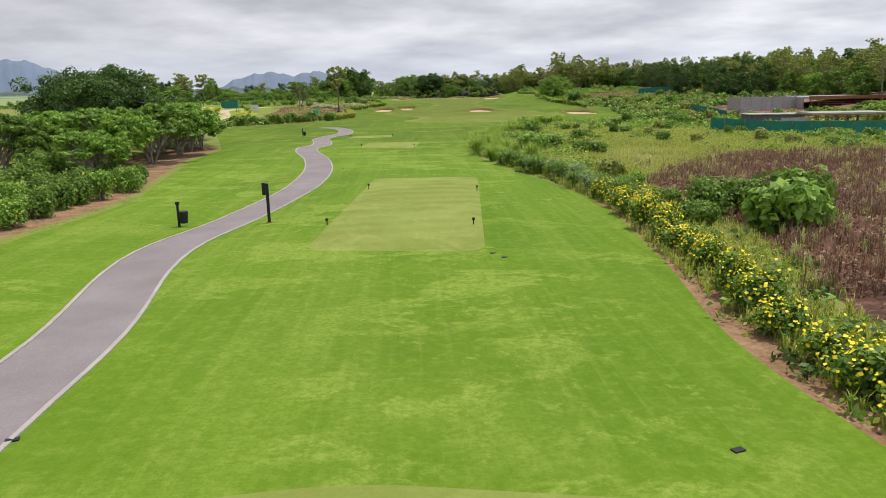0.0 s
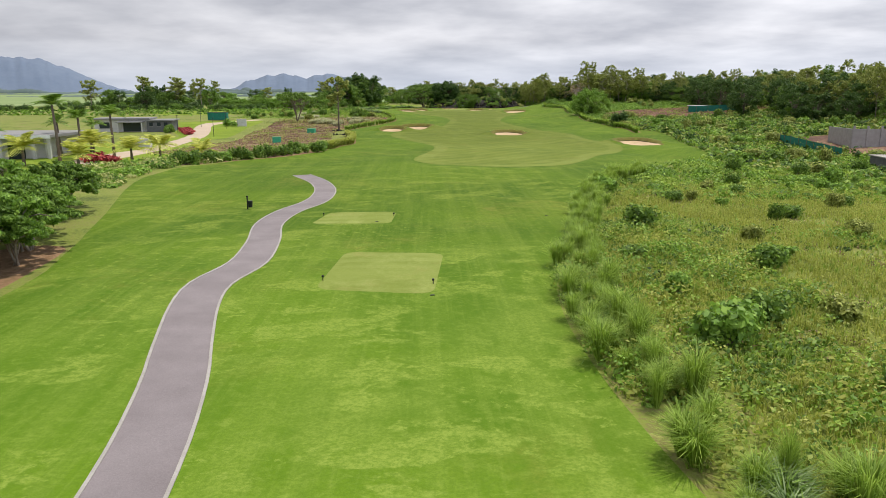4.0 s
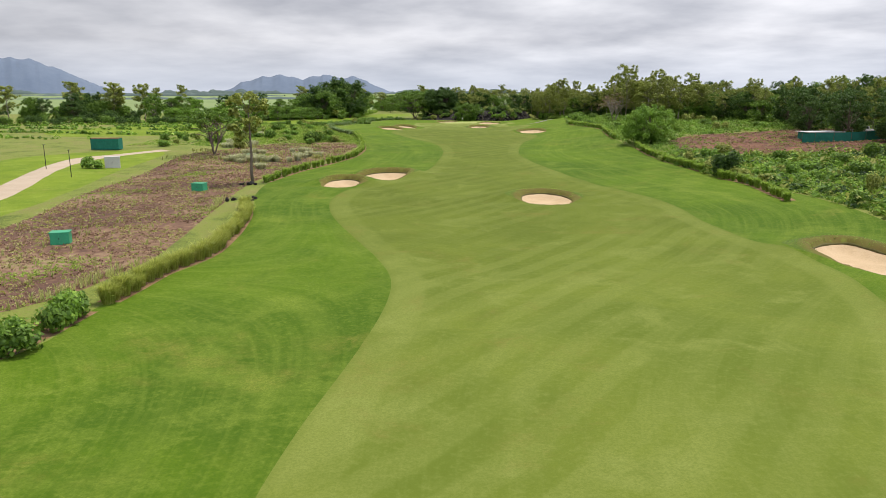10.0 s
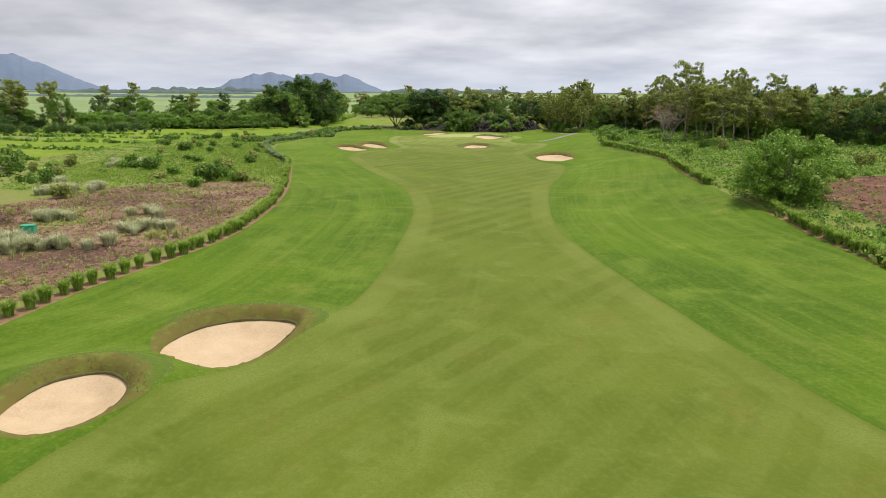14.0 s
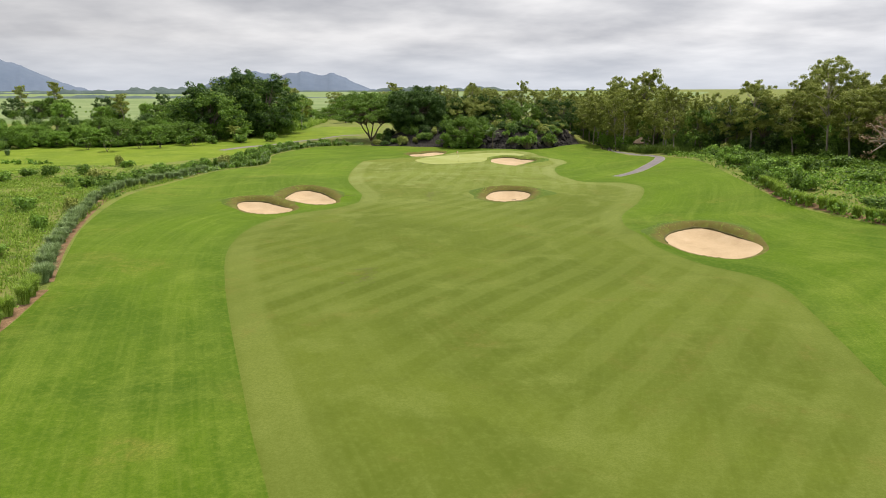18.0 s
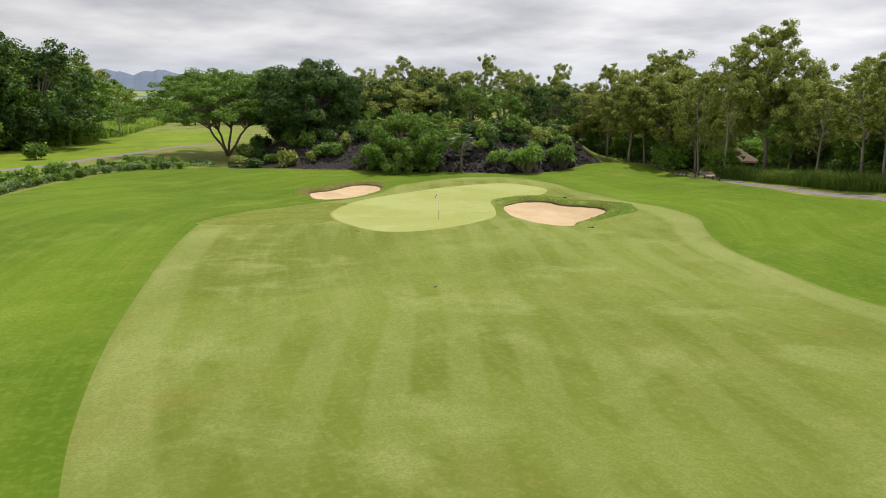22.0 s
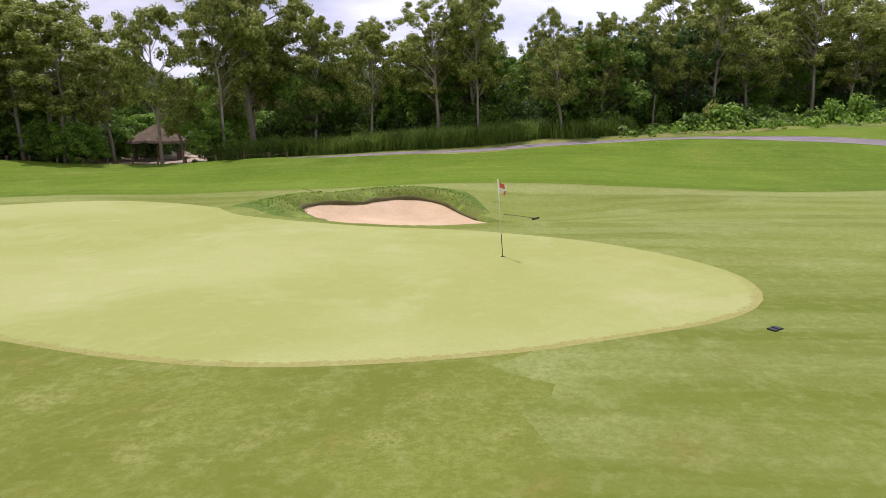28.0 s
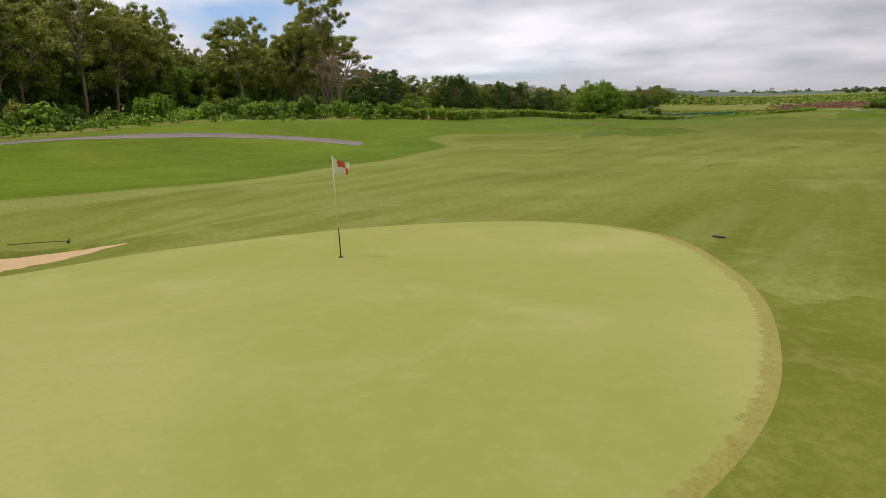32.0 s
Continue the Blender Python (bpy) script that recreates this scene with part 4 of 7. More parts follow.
        if name == "putting_green":
            rim = smooth_line(GREEN, 0.3, True)
            kept = me.attributes.new("edge", "FLOAT", "POINT")
            kept.data.foreach_set("value", away(xy[used, 0], xy[used, 1], rim))
            kept = me.attributes.new("lane", "FLOAT", "POINT")
            kept.data.foreach_set("value", ease((2.6 - np.hypot(np.maximum(xy[used, 0] - 0.5, 0) * 0.5, np.maximum(xy[used, 1] - 413, 0) * 0.35)) / 2.6))
        if name in ("mown_rough", "fairway", "green_apron"):
            kept = me.attributes.new("edge", "FLOAT", "POINT")
            kept.data.foreach_set("value", side[used])
            kept = me.attributes.new("lane", "FLOAT", "POINT")
            kept.data.foreach_set("value", lanes[used])
        tagged(new(name, me), label, cat, "bunkers of the hole" if name == "bunker" else "tee boxes" if name == "tee_box" else "", "structure")


def round_corners(t, r=0.8):
    out = []
    k = len(t)
    for i in range(k):
        a, b, c = (np.array(t[j % k], float) for j in (i - 1, i, i + 1))
        u, w = (a - b) / np.linalg.norm(a - b), (c - b) / np.linalg.norm(c - b)
        for s in np.linspace(0, 1, 5):
            out.append((1 - s) ** 2 * (b + u * r) + 2 * s * (1 - s) * b + s * s * (b + w * r))
    return out


def banked(line, face, front=0.6, back=1.7):
    """The outline of the long-grass bank round a bunker: wide behind, narrow in front."""
    c = line.mean(0)
    fv = np.array(face) / np.hypot(*face)
    d = (line - c) / np.linalg.norm(line - c, axis=1)[:, None]
    grow = front + back * ease((d @ fv + 0.5) / 1.3)
    wob = 1 + 0.12 * np.sin(np.arange(len(line)) * 0.9)
    return line + d * (grow * wob)[:, None]


build_ground()


def turf_lips():
    """The dark cut edge of turf that overhangs the back of each bunker."""
    for line, (o, bank, face) in zip(SAND, BUNKERS):
        c = line.mean(0)
        fv = np.array(face) / np.hypot(*face)
        out = (line - c) / np.linalg.norm(line - c, axis=1)[:, None]
        v, f = [], []
        for i, (p, q) in enumerate(zip(line, out)):
            back = float(ease(((p - c) @ fv) / 6 + 0.45))
            foot = float(height_plain(np.array([p[0]]), np.array([p[1]]))[0]) - 0.12 + 0.3 * bank * back
            a, b = p + q * 0.01, p + q * 0.09
            rise = 0.16 * back * (1 + 0.25 * math.sin(i * 1.1))
            v += [(*a, foot), (*(p - q * 0.03), foot + rise), (*b, foot + rise + 0.03)]
            k, w = 3 * i, 3 * ((i + 1) % len(line))
            if back > 0.35:
                f += [(k, w, w + 1, k + 1), (k + 1, w + 1, w + 2, k + 2)]
        tagged(new("turf_lip", mesh_of("turf_lip", v, f, M["scar"], True)), "dark cut turf lip round the back of a bunker", "bunker edge", kind="structure")


turf_lips()


def edging(name, line, half, label):
    """Concrete strips along both sides of a path."""
    holder = thing(name, Matrix(), label, "edging", kind="structure")
    for s in (-1, 1):
        d = np.gradient(line, axis=0)
        n = np.stack([-d[:, 1], d[:, 0]], 1) / np.linalg.norm(d, axis=1)[:, None]
        v, f = [], []
        for i, (p, q, h) in enumerate(zip(line, n, np.broadcast_to(half, len(line)))):
            a, b = p + s * q * (h - 0.02), p + s * q * (h + 0.07)
            za, zb = ground_z(*a), ground_z(*b)
            v += [(*a, za - 0.05), (*a, za + 0.025), (*b, zb + 0.025), (*b, zb - 0.05)]
            if i:
                k = 4 * i
                f += [(k - 4 + j, k - 3 + j, k + 1 + j, k + j) for j in range(3)]
        part("edge_strip", mesh_of("edge_strip", v, f, M["kerb"]), holder)


edging("path_edging", smooth_line(PATH_LINE, 1.2), 0.86, "pale concrete edging strips along the cart path")
edging("path_edging", smooth_line(PATH_BACK, 1.2), back_width(smooth_line(PATH_BACK, 1.2)) / 2, "pale concrete edging strips along the path by the wood")


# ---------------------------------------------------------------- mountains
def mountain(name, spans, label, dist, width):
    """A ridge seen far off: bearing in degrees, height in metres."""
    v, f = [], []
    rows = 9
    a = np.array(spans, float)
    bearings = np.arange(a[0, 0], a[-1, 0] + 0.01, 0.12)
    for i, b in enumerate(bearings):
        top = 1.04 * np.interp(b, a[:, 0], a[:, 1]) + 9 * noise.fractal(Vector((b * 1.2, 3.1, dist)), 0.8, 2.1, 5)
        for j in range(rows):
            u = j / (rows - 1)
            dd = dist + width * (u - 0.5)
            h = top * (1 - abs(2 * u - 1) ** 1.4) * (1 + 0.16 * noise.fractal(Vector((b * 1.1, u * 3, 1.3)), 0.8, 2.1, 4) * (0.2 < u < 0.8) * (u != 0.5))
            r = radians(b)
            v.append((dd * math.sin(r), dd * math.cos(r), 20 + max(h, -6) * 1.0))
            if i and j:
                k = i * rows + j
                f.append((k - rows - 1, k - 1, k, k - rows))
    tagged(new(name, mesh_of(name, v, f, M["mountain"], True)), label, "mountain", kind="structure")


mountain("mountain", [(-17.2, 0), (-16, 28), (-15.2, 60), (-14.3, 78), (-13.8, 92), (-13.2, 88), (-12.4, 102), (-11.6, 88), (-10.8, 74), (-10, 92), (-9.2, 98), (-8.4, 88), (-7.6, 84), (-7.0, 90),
                      (-6.4, 72), (-5.6, 48), (-4.6, 18), (-3.8, 0)], "mountain range on the horizon, distance haze painted in as blue-grey", 4300, 500)
mountain("mountain", [(-52, 120), (-45, 150), (-40, 168), (-36, 150), (-33.5, 152), (-31.8, 158), (-30, 166), (-28.8, 158), (-27.5, 128), (-26.2, 88), (-25.2, 52), (-24, 18), (-22.6, 0)], "mountain with a long slope on the horizon, distance haze painted in as blue-grey", 4200, 600)


def far_woods():
    """Dark belts of wood and hedges far off on the plain, with haze mixed into their colour."""
    r = np.random.default_rng(77)
    for name, label, x0, x1, y0, tall, step in (("far_wood", "belt of trees across the plain, haze painted into its colour", -2300, 900, 3300, 26, 12), ("far_wood", "belt of trees across the plain, haze painted into its colour", -1700, -500, 2300, 15, 9),
                                                ("far_hedge", "thin hedge line on the plain, haze painted into its colour", -900, 260, 1500, 6, 7),
                                                ("far_wood", "belt of trees behind the start, haze painted into its colour", -1500, 1800, -1900, 24, 12), ("far_wood", "belt of trees behind the start, haze painted into its colour", -420, 900, -560, 14, 4)):
        v, f = [], []
        xs = np.arange(x0, x1, step)
        for i, x in enumerate(xs):
            y = y0 + 0.08 * (x - x0) + 40 * math.sin(x / 260)
            h = tall * (0.55 + 0.45 * noise.fractal(Vector((x / 60, y0, 0)), 0.7, 2.0, 4) + 0.25 * r.uniform(0, 1)) * (0.3 + 0.7 * ease(0.5 + 2 * math.sin(x / 170 + y0)))
            z = ground_z(x, y)
            v += [(x, y, z - 2), (x, y + 4, z + max(h, 0.5)), (x, y + 22, z + max(h, 0.5) * 0.8), (x, y + 30, z - 2)]
            if i:
                k = 4 * i
                f += [(k - 4 + j, k + j, k + 1 + j, k - 3 + j) for j in range(3)]
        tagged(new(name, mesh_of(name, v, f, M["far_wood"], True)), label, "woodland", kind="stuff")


far_woods()


# ---------------------------------------------------------------- plants
def leaf_quads(c, out, size, r, flat=0.35, long=1.6):
    """Folded leaves at centres c, facing about the directions out."""
    k = len(c)
    d = out + r.normal(0, 0.55, (k, 3))
    d[:, 2] += flat
    d /= np.linalg.norm(d, axis=1)[:, None] + 1e-9
    a = np.cross(d, r.normal(0, 1, (k, 3)))
    a /= np.linalg.norm(a, axis=1)[:, None] + 1e-9
    b = np.cross(d, a)
    s = (size * r.uniform(0.6, 1.4, k))[:, None]
    q = np.empty((k, 4, 3))
    q[:, 0] = c - a * s * long
    q[:, 1] = c - b * s + d * s * 0.25
    q[:, 2] = c + a * s * long
    q[:, 3] = c + b * s + d * s * 0.25
    return q


def clump_leaves(clumps, per, size, r, flat=0.35, long=1.6, shell=0.55):
    """Leaves in the outer part of many round clumps (x, y, z, rx, rz)."""
    out = []
    for x, y, z, rx, rz in clumps:
        k = int(per * r.uniform(0.75, 1.25))
        d = r.normal(0, 1, (k, 3))
        d /= np.linalg.norm(d, axis=1)[:, None]
        rad = (shell + (1 - shell) * r.uniform(0, 1, k) ** 0.7)[:, None] * r.uniform(0.85, 1.15, (k, 1))
        p = np.array([x, y, z]) + d * rad * np.array([rx, rx, rz])
        out.append(leaf_quads(p, d, size, r, flat, long))
    return np.concatenate(out)


def tree(name, seed, tall, spread, trunk_r, fork, clumps, per, leaf, kind, bark, label, category="tree", clump_r=1.2, shape="round", lean=0.05, stems=1, m=None, long=1.6, shell=0.55):
    """A tapered trunk with limbs that end in clumps of leaves."""
    r = np.random.default_rng(seed)
    top = thing(name, m or Matrix(), label, category)
    bm = bmesh.new()
    ends = []
    for s in range(stems):
        base = np.array([r.normal(0, 0.12 * (stems > 1)), r.normal(0, 0.12 * (stems > 1)), -0.15])
        tip = np.array([r.normal(0, lean * tall), r.normal(0, lean * tall), tall * (0.8 if shape == "tall" else 0.62)])
        if stems > 1:
            a = 6.28 * s / stems + r.uniform(-0.4, 0.4)
            tip[:2] += np.array([math.cos(a), math.sin(a)]) * spread * 0.45
        k = 6
        us = np.linspace(0, 1, k)
        spine = base[None] * (1 - us[:, None]) + tip[None] * us[:, None] + r.normal(0, 0.03 * tall / 3, (k, 3)) * (us * (1 - us) * 3)[:, None]
        tube([tuple(p) for p in spine], list(trunk_r / stems**0.5 * (1.15 - 0.85 * us)), 7, bm)
        n = max(3, clumps // stems)
        for j in range(n):
            u = fork + (1 - fork) * (j + r.uniform(0, 1)) / n
            at = np.array([np.interp(u, us, spine[:, q]) for q in range(3)])
            a = r.uniform(0, 6.28) + j * 2.4
            if shape == "umbrella":
                reach, rise = spread * r.uniform(0.25, 1.0), 0.0
                end = np.array([tip[0] + math.cos(a) * reach, tip[1] + math.sin(a) * reach, tall * r.uniform(0.80, 0.93) - 0.10 * tall * (reach / spread) ** 2])
            elif shape == "dome":
                reach = spread * math.sqrt(r.uniform(0.02, 1.0))
                end = np.array([tip[0] * 0.4 + math.cos(a) * reach, tip[1] * 0.4 + math.sin(a) * reach, tall * (0.94 - 0.40 * (reach / spread) ** 2 - 0.16 * r.uniform(0, 1) ** 2)])
            elif shape == "tall":
                v = (u - fork) / (1 - fork)
                reach = spread * (0.35 + 0.65 * math.sin(math.pi * min(0.15 + 0.8 * v, 1))) * r.uniform(0.5, 1.05)
                end = at + np.array([math.cos(a) * reach, math.sin(a) * reach, tall * 0.06 + 0.35 * reach + 0.10 * tall * v])
            else:
                bushy = shape == "bushy"
                e = math.acos(r.uniform(-0.95 if bushy else -0.25, 1))
                reach = spread * r.uniform(0.62, 0.95)
                mid_z, half_z = (0.47, 0.42) if bushy else (0.56, 0.36)
                end = np.array([tip[0] * 0.5 + math.cos(a) * math.sin(e) * reach, tip[1] * 0.5 + math.sin(a) * math.sin(e) * reach, tall * mid_z + math.cos(e) * tall * half_z])
                at = at * (0.5 if bushy and stems == 1 else 1.0)
            mid = at * 0.55 + end * 0.45 + np.array([0, 0, 0.10 * np.linalg.norm(end - at)])
            tube([tuple(at), tuple(mid), tuple(end)], [trunk_r * 0.42 * (1.2 - u), trunk_r * 0.26, trunk_r * 0.10], 5, bm, False)
            ends.append(end)
    part("trunk", bm, top, "", bark)
    cl = []
    for e in ends:
        low = 0.5 if shape in ("umbrella", "dome") else 0.75
        for _ in range(5):
            f = r.uniform(0.28, 0.66)
            o = e + r.normal(0, 0.62 * clump_r, 3) * np.array([1, 1, 0.7 * low])
            cl.append((*o, clump_r * f, clump_r * f * low))
    part("crown", quads_mesh("crown", clump_leaves(cl, 0.42 * per, leaf, r, long=long, shell=shell), kind), top)
    return top


def shrub(name, seed, rx, rz, clumps, per, leaf, kind, label, category="shrub", m=None, group="", flowers=0, long=1.6):
    r = np.random.default_rng(seed)
    top = thing(name, m or Matrix(), label, category, group)
    bm = bmesh.new()
    cl = []
    for j in range(clumps):
        a, e = r.uniform(0, 6.28), r.uniform(0.1, 1) ** 0.5
        c = np.array([math.cos(a) * rx * 0.7 * e, math.sin(a) * rx * 0.7 * e, rz * r.uniform(0.35, 0.8)])
        tube([(c[0] * 0.15, c[1] * 0.15, -0.1), tuple(c * np.array([0.6, 0.6, 0.5])), tuple(c)], [0.03, 0.022, 0.01], 4, bm, False)
        k = r.uniform(0.35, 0.6)
        cl.append((*c, rx * k, rz * k * 0.85))
    part("branchwork", bm, top, "", M["bark"])
    part("foliage", quads_mesh("foliage", clump_leaves(cl, per, leaf, r, long=long, shell=0.35), kind), top)
    if flowers:
        cf = clump_leaves([(x, y, z + 0.06, a * 1.04, b * 1.1) for x, y, z, a, b in cl], flowers, leaf * 0.9, r, long=1.0, shell=0.92)
        part("blossom", quads_mesh("blossom", cf[cf[:, 0, 2] > rz * 0.35], M["yellow"]), top, "bright yellow flowers")
    return top


def tuft_quads(x, y, z, tall, spread, k, r, wide=0.012, droop=0.75, root_r=0.12):
    """Arching blades from one root: two quads each."""
    a = r.uniform(0, 6.28, k)
    h = tall * r.uniform(0.6, 1.15, k)
    o = spread * r.uniform(0.15, 1.0, k)
    root = np.stack([x + np.cos(a) * root_r * spread * r.uniform(0, 1, k) ** 0.5, y + np.sin(a) * root_r * spread * r.uniform(0, 1, k) ** 0.5, np.full(k, z - 0.03)], 1)
    d = np.stack([np.cos(a), np.sin(a), np.zeros(k)], 1)
    s = np.stack([-np.sin(a), np.cos(a), np.zeros(k)], 1) * wide
    mid = root + d * (o * 0.35)[:, None] + np.array([0, 0, 1.0]) * (h * 0.75)[:, None]
    tip = root + d * o[:, None] + np.array([0, 0, 1.0]) * (h * r.uniform(droop, 1.05, k))[:, None]
    q1 = np.stack([root - s, root + s, mid + s * 0.9, mid - s * 0.9], 1)
    q2 = np.stack([mid - s * 0.9, mid + s * 0.9, tip + s * 0.15, tip - s * 0.15], 1)
    return np.concatenate([q1, q2])


def grass_clump(seed, tall, spread, k, kind, label, group, wide=0.014, name="grass_clump", droop=0.75, root_r=0.12):
    r = np.random.default_rng(seed)
    top = thing(name, Matrix(), label, "ornamental grass", group)
    part("tuft", quads_mesh("tuft", tuft_quads(0, 0, 0, tall, spread, k, r, wide, droop, root_r), kind), top)
    return top


def at(x, y, turn=0.0, s=1.0, dz=0.0, sz=None):
    return Matrix.LocRotScale((x, y, ground_z(x, y) + dz), Euler((0, 0, turn)), Vector((s, s, sz or s)))


def put(proto, x, y, r, lo=0.85, hi=1.2, dz=0.0):
    """A copy of a plant, turned and scaled a little."""
    s, sz = r.uniform(lo, hi), r.uniform(lo, hi)
    ob = copy_thing(proto, Matrix.LocRotScale((x, y, ground_z(x, y) + dz), Euler((0, 0, r.uniform(0, 6.28))), None))
    ob.scale = (s, s, sz)
    return ob


def drop_proto(ob):
    for o in [*ob.children_recursive, ob]:
        bpy.data.objects.remove(o)


# gum trees and others of the wood: several forms, each copied
def woods():
    r = np.random.default_rng(11)
    gums = [tree("gum_tree", 20 + i, tall, sp, 0.17, 0.34, 26, 320, 0.066, LEAF["gum"], M["pale_bark"], "tall slender gum tree with a pale trunk and airy olive crown", clump_r=1.25, shape="tall", lean=0.035, long=2.0, shell=0.18)
            for i, (tall, sp) in enumerate(((14.6, 3.6), (13.2, 3.2), (15.6, 3.9), (12.0, 3.5), (14.2, 3.0)))]
    darks = [tree("broadleaf_tree", 40 + i, tall, sp, 0.22, 0.2, 30, 230, 0.085, LEAF[k], M["bark"], "dense broadleaf tree with a dark green crown", clump_r=1.4, shape="bushy")
             for i, (tall, sp, k) in enumerate(((10.4, 4.0, "dark"), (8.6, 3.6, "mid"), (9.6, 3.7, "mid"), (7.2, 3.1, "bright")))]
    low = [shrub("understorey_bush", 60 + i, 1.9, 2.5, 12, 150, 0.075, LEAF[k], "shady green bush at the edge of the wood", "bush") for i, k in enumerate(("dark", "dark", "mid"))]

    def stand(protos, spots, lo=0.85, hi=1.2, name="", label="broad dark green tree in the distance", cat="tree"):
        for x, y in spots:
            ob = put(protos[int(r.integers(len(protos)))], x, y, r, lo, hi)
            if name:
                ob.name = name
                tagged(ob, label, cat)

    def belt(line, off, gap, jitter):
        p = smooth_line(line, gap)
        d = np.gradient(p, axis=0)
        n = np.stack([d[:, 1], -d[:, 0]], 1) / np.linalg.norm(d, axis=1)[:, None]
        return [tuple(q + w * (off + r.uniform(-jitter, jitter)) + r.uniform(-jitter, jitter, 2) * 0.5) for q, w in zip(p, n)]

    # wood beside and behind the green, with two thin places where only low growth stands
    edge = [(40, 500), (44, 470), (44, 452), (46, 436), (46.5, 420), (46.5, 405), (48, 394), (54, 384), (60, 372), (66, 352), (70, 330)]
    thin = [(np.array([(42.0, 427.5), (110.0, 451.0)]), 2.4), (np.array([(42.0, 403.8), (110.0, 398.5)]), 1.6), (np.array([(48.0, 369.0), (112.0, 307.0)]), 5.0)]

    def open_to(q):
        return any(away(np.array([q[0]]), np.array([q[1]]), line, False)[0] < w for line, w in thin)

    for off, gap in ((1.5, 5.6), (6, 5.6), (11, 7.5)):
        spots = [q for q in belt(edge[::-1], off, gap, 1.4) if not (47.5 < q[0] < 55.5 and 430 < q[1] < 438.5)]
        stand(gums, [q for q in spots if not open_to(q) and 437 < q[1] <= 455 and off < 9], 0.88, 1.14)
        stand(gums, [q for q in spots if not open_to(q) and q[1] > 455], 0.7, 1.0)
        stand(gums, [q for q in spots if not open_to(q) and 421 < q[1] <= 437 and off < 9], 0.74, 1.02)
        stand(gums, [q for q in spots if not open_to(q) and 400 < q[1] <= 421 and off < 9], 0.66, 0.92)
        stand(gums, [q for q in spots if not open_to(q) and 387 < q[1] <= 400], 0.52, 0.72)
        stand(gums, [q for q in spots if not open_to(q) and 358 < q[1] <= 387], 0.76, 1.04)
        stand(gums, [q for q in spots if not open_to(q) and q[1] <= 358], 0.6, 0.9)
        stand(gums[3:4], [q for q in spots if open_to(q)][::2], 0.5, 0.62)
    for off, gap in ((4, 7.5), (9, 8), (15, 9), (23, 9)):
        spots = [q for q in belt(edge[::-1], off, gap, 1.5) if not (44.5 < q[0] < 54 and 427 < q[1] < 437.5)]
        stand(darks, [q for q in spots if not open_to(q) and not 384 < q[1] < 422], 0.6, 0.95)
        stand(darks, [q for q in spots if not open_to(q) and 384 < q[1] < 422], 0.75, 1.05)
        stand(darks[3:], [q for q in spots if open_to(q)], 0.7, 0.95)
    for off, gap in ((29, 6), (36, 7), (44, 8)):
        stand(darks, [q for q in belt(edge[::-1], off, gap, 2.5)], 0.85, 1.15)
    for off, gap in ((3.5, 4.0), (7, 4.5), (12, 4.5), (17, 5), (23, 5)):
        stand(low, [q for q in belt(edge[::-1], off, gap, 1.0) if not (42 < q[0] < 56 and 424 < q[1] < 440)], 0.7, 1.2)
    # behind the rocks
    back = [(-2, 478), (8, 466), (18, 462), (28, 462), (38, 464)]
    stand(darks, belt(back, -2, 6, 1.2), 0.7, 0.9)
    rear = belt(back, -10, 6, 1.5) + belt(back, -18, 7, 2)
    stand(gums, [q for q in rear if q[0] < 20], 0.58, 0.8)
    stand(gums, [q for q in rear if q[0] >= 20], 0.6, 0.85)
    # right side of the hole, on the rising ground
    far_line = [(104, -150), (98, -60), (95, 20), (92, 60), (88, 110), (90, 160), (84, 200), (92, 240), (90, 290), (80, 320), (72, 345)]
    for off, gap in ((-3, 9), (-9, 8), (-16, 9)):
        stand(gums, belt(far_line, -off, gap, 3), 0.48, 0.76)
        stand(darks, belt(far_line, -off - 3, gap, 3), 0.6, 0.92, "hillside_tree")
    stand(darks[:1], [(74 + 14 * k % 19 + r.normal(0, 2), 200 + 9.0 * k) for k in range(11)], 0.85, 1.05, "hillside_tree")
    far2 = [(150, -40), (140, 60), (136, 140), (140, 230), (150, 330), (140, 400)]
    stand(gums, belt(far2, 0, 11, 5), 0.6, 0.95)
    stand(darks, belt(far2, 5, 9, 5), 0.9, 1.4, "hillside_tree")
    stand(gums, [(60, 341), (62, 336), (57, 340), (65, 333), (63, 339), (64, 347), (62, 330)], 0.85, 1.1)
    # left distance: a grove on the plain and one beside the next hole
    stand(darks, [(-59 + r.normal(0, 4), 494 + r.normal(0, 7)) for _ in range(10)] + [(-66.5, 480), (-63, 476), (-53, 506), (-50, 512), (-70, 484)], 1.55, 2.25, "grove_tree")
    stand(darks[1:], [(-70 + r.normal(0, 3.5), 487 + r.normal(0, 5)) for _ in range(6)], 1.2, 1.8, "grove_tree")
    stand(darks, [(x + r.normal(0, 4), 600 + r.normal(0, 22)) for x in np.arange(-92, -34, 5)], 0.7, 1.05, "grove_tree")
    stand(darks[3:], [(45.4, 427.6)], 0.5, 0.6)
    stand(darks[3:], [(43.8, 437.4), (45.6, 440.5), (47.2, 443), (50.5, 438)], 0.42, 0.55)
    stand(gums, [(44.6, 426), (44.2, 431), (43.6, 438.5), (45.5, 443), (42.5, 447)], 0.7, 1.0)
    stand([darks[1], darks[3], darks[3]], [(x + r.normal(0, 1.2), y + k * 5 + r.normal(0, 1.5)) for k in range(3) for x, y in smooth_line([(-126, 441), (-102, 450), (-84, 455), (-71, 461), (-66, 470)], 3.6)], 0.55, 0.95, "hedgerow_tree", "bushy green tree in the far hedgerow")
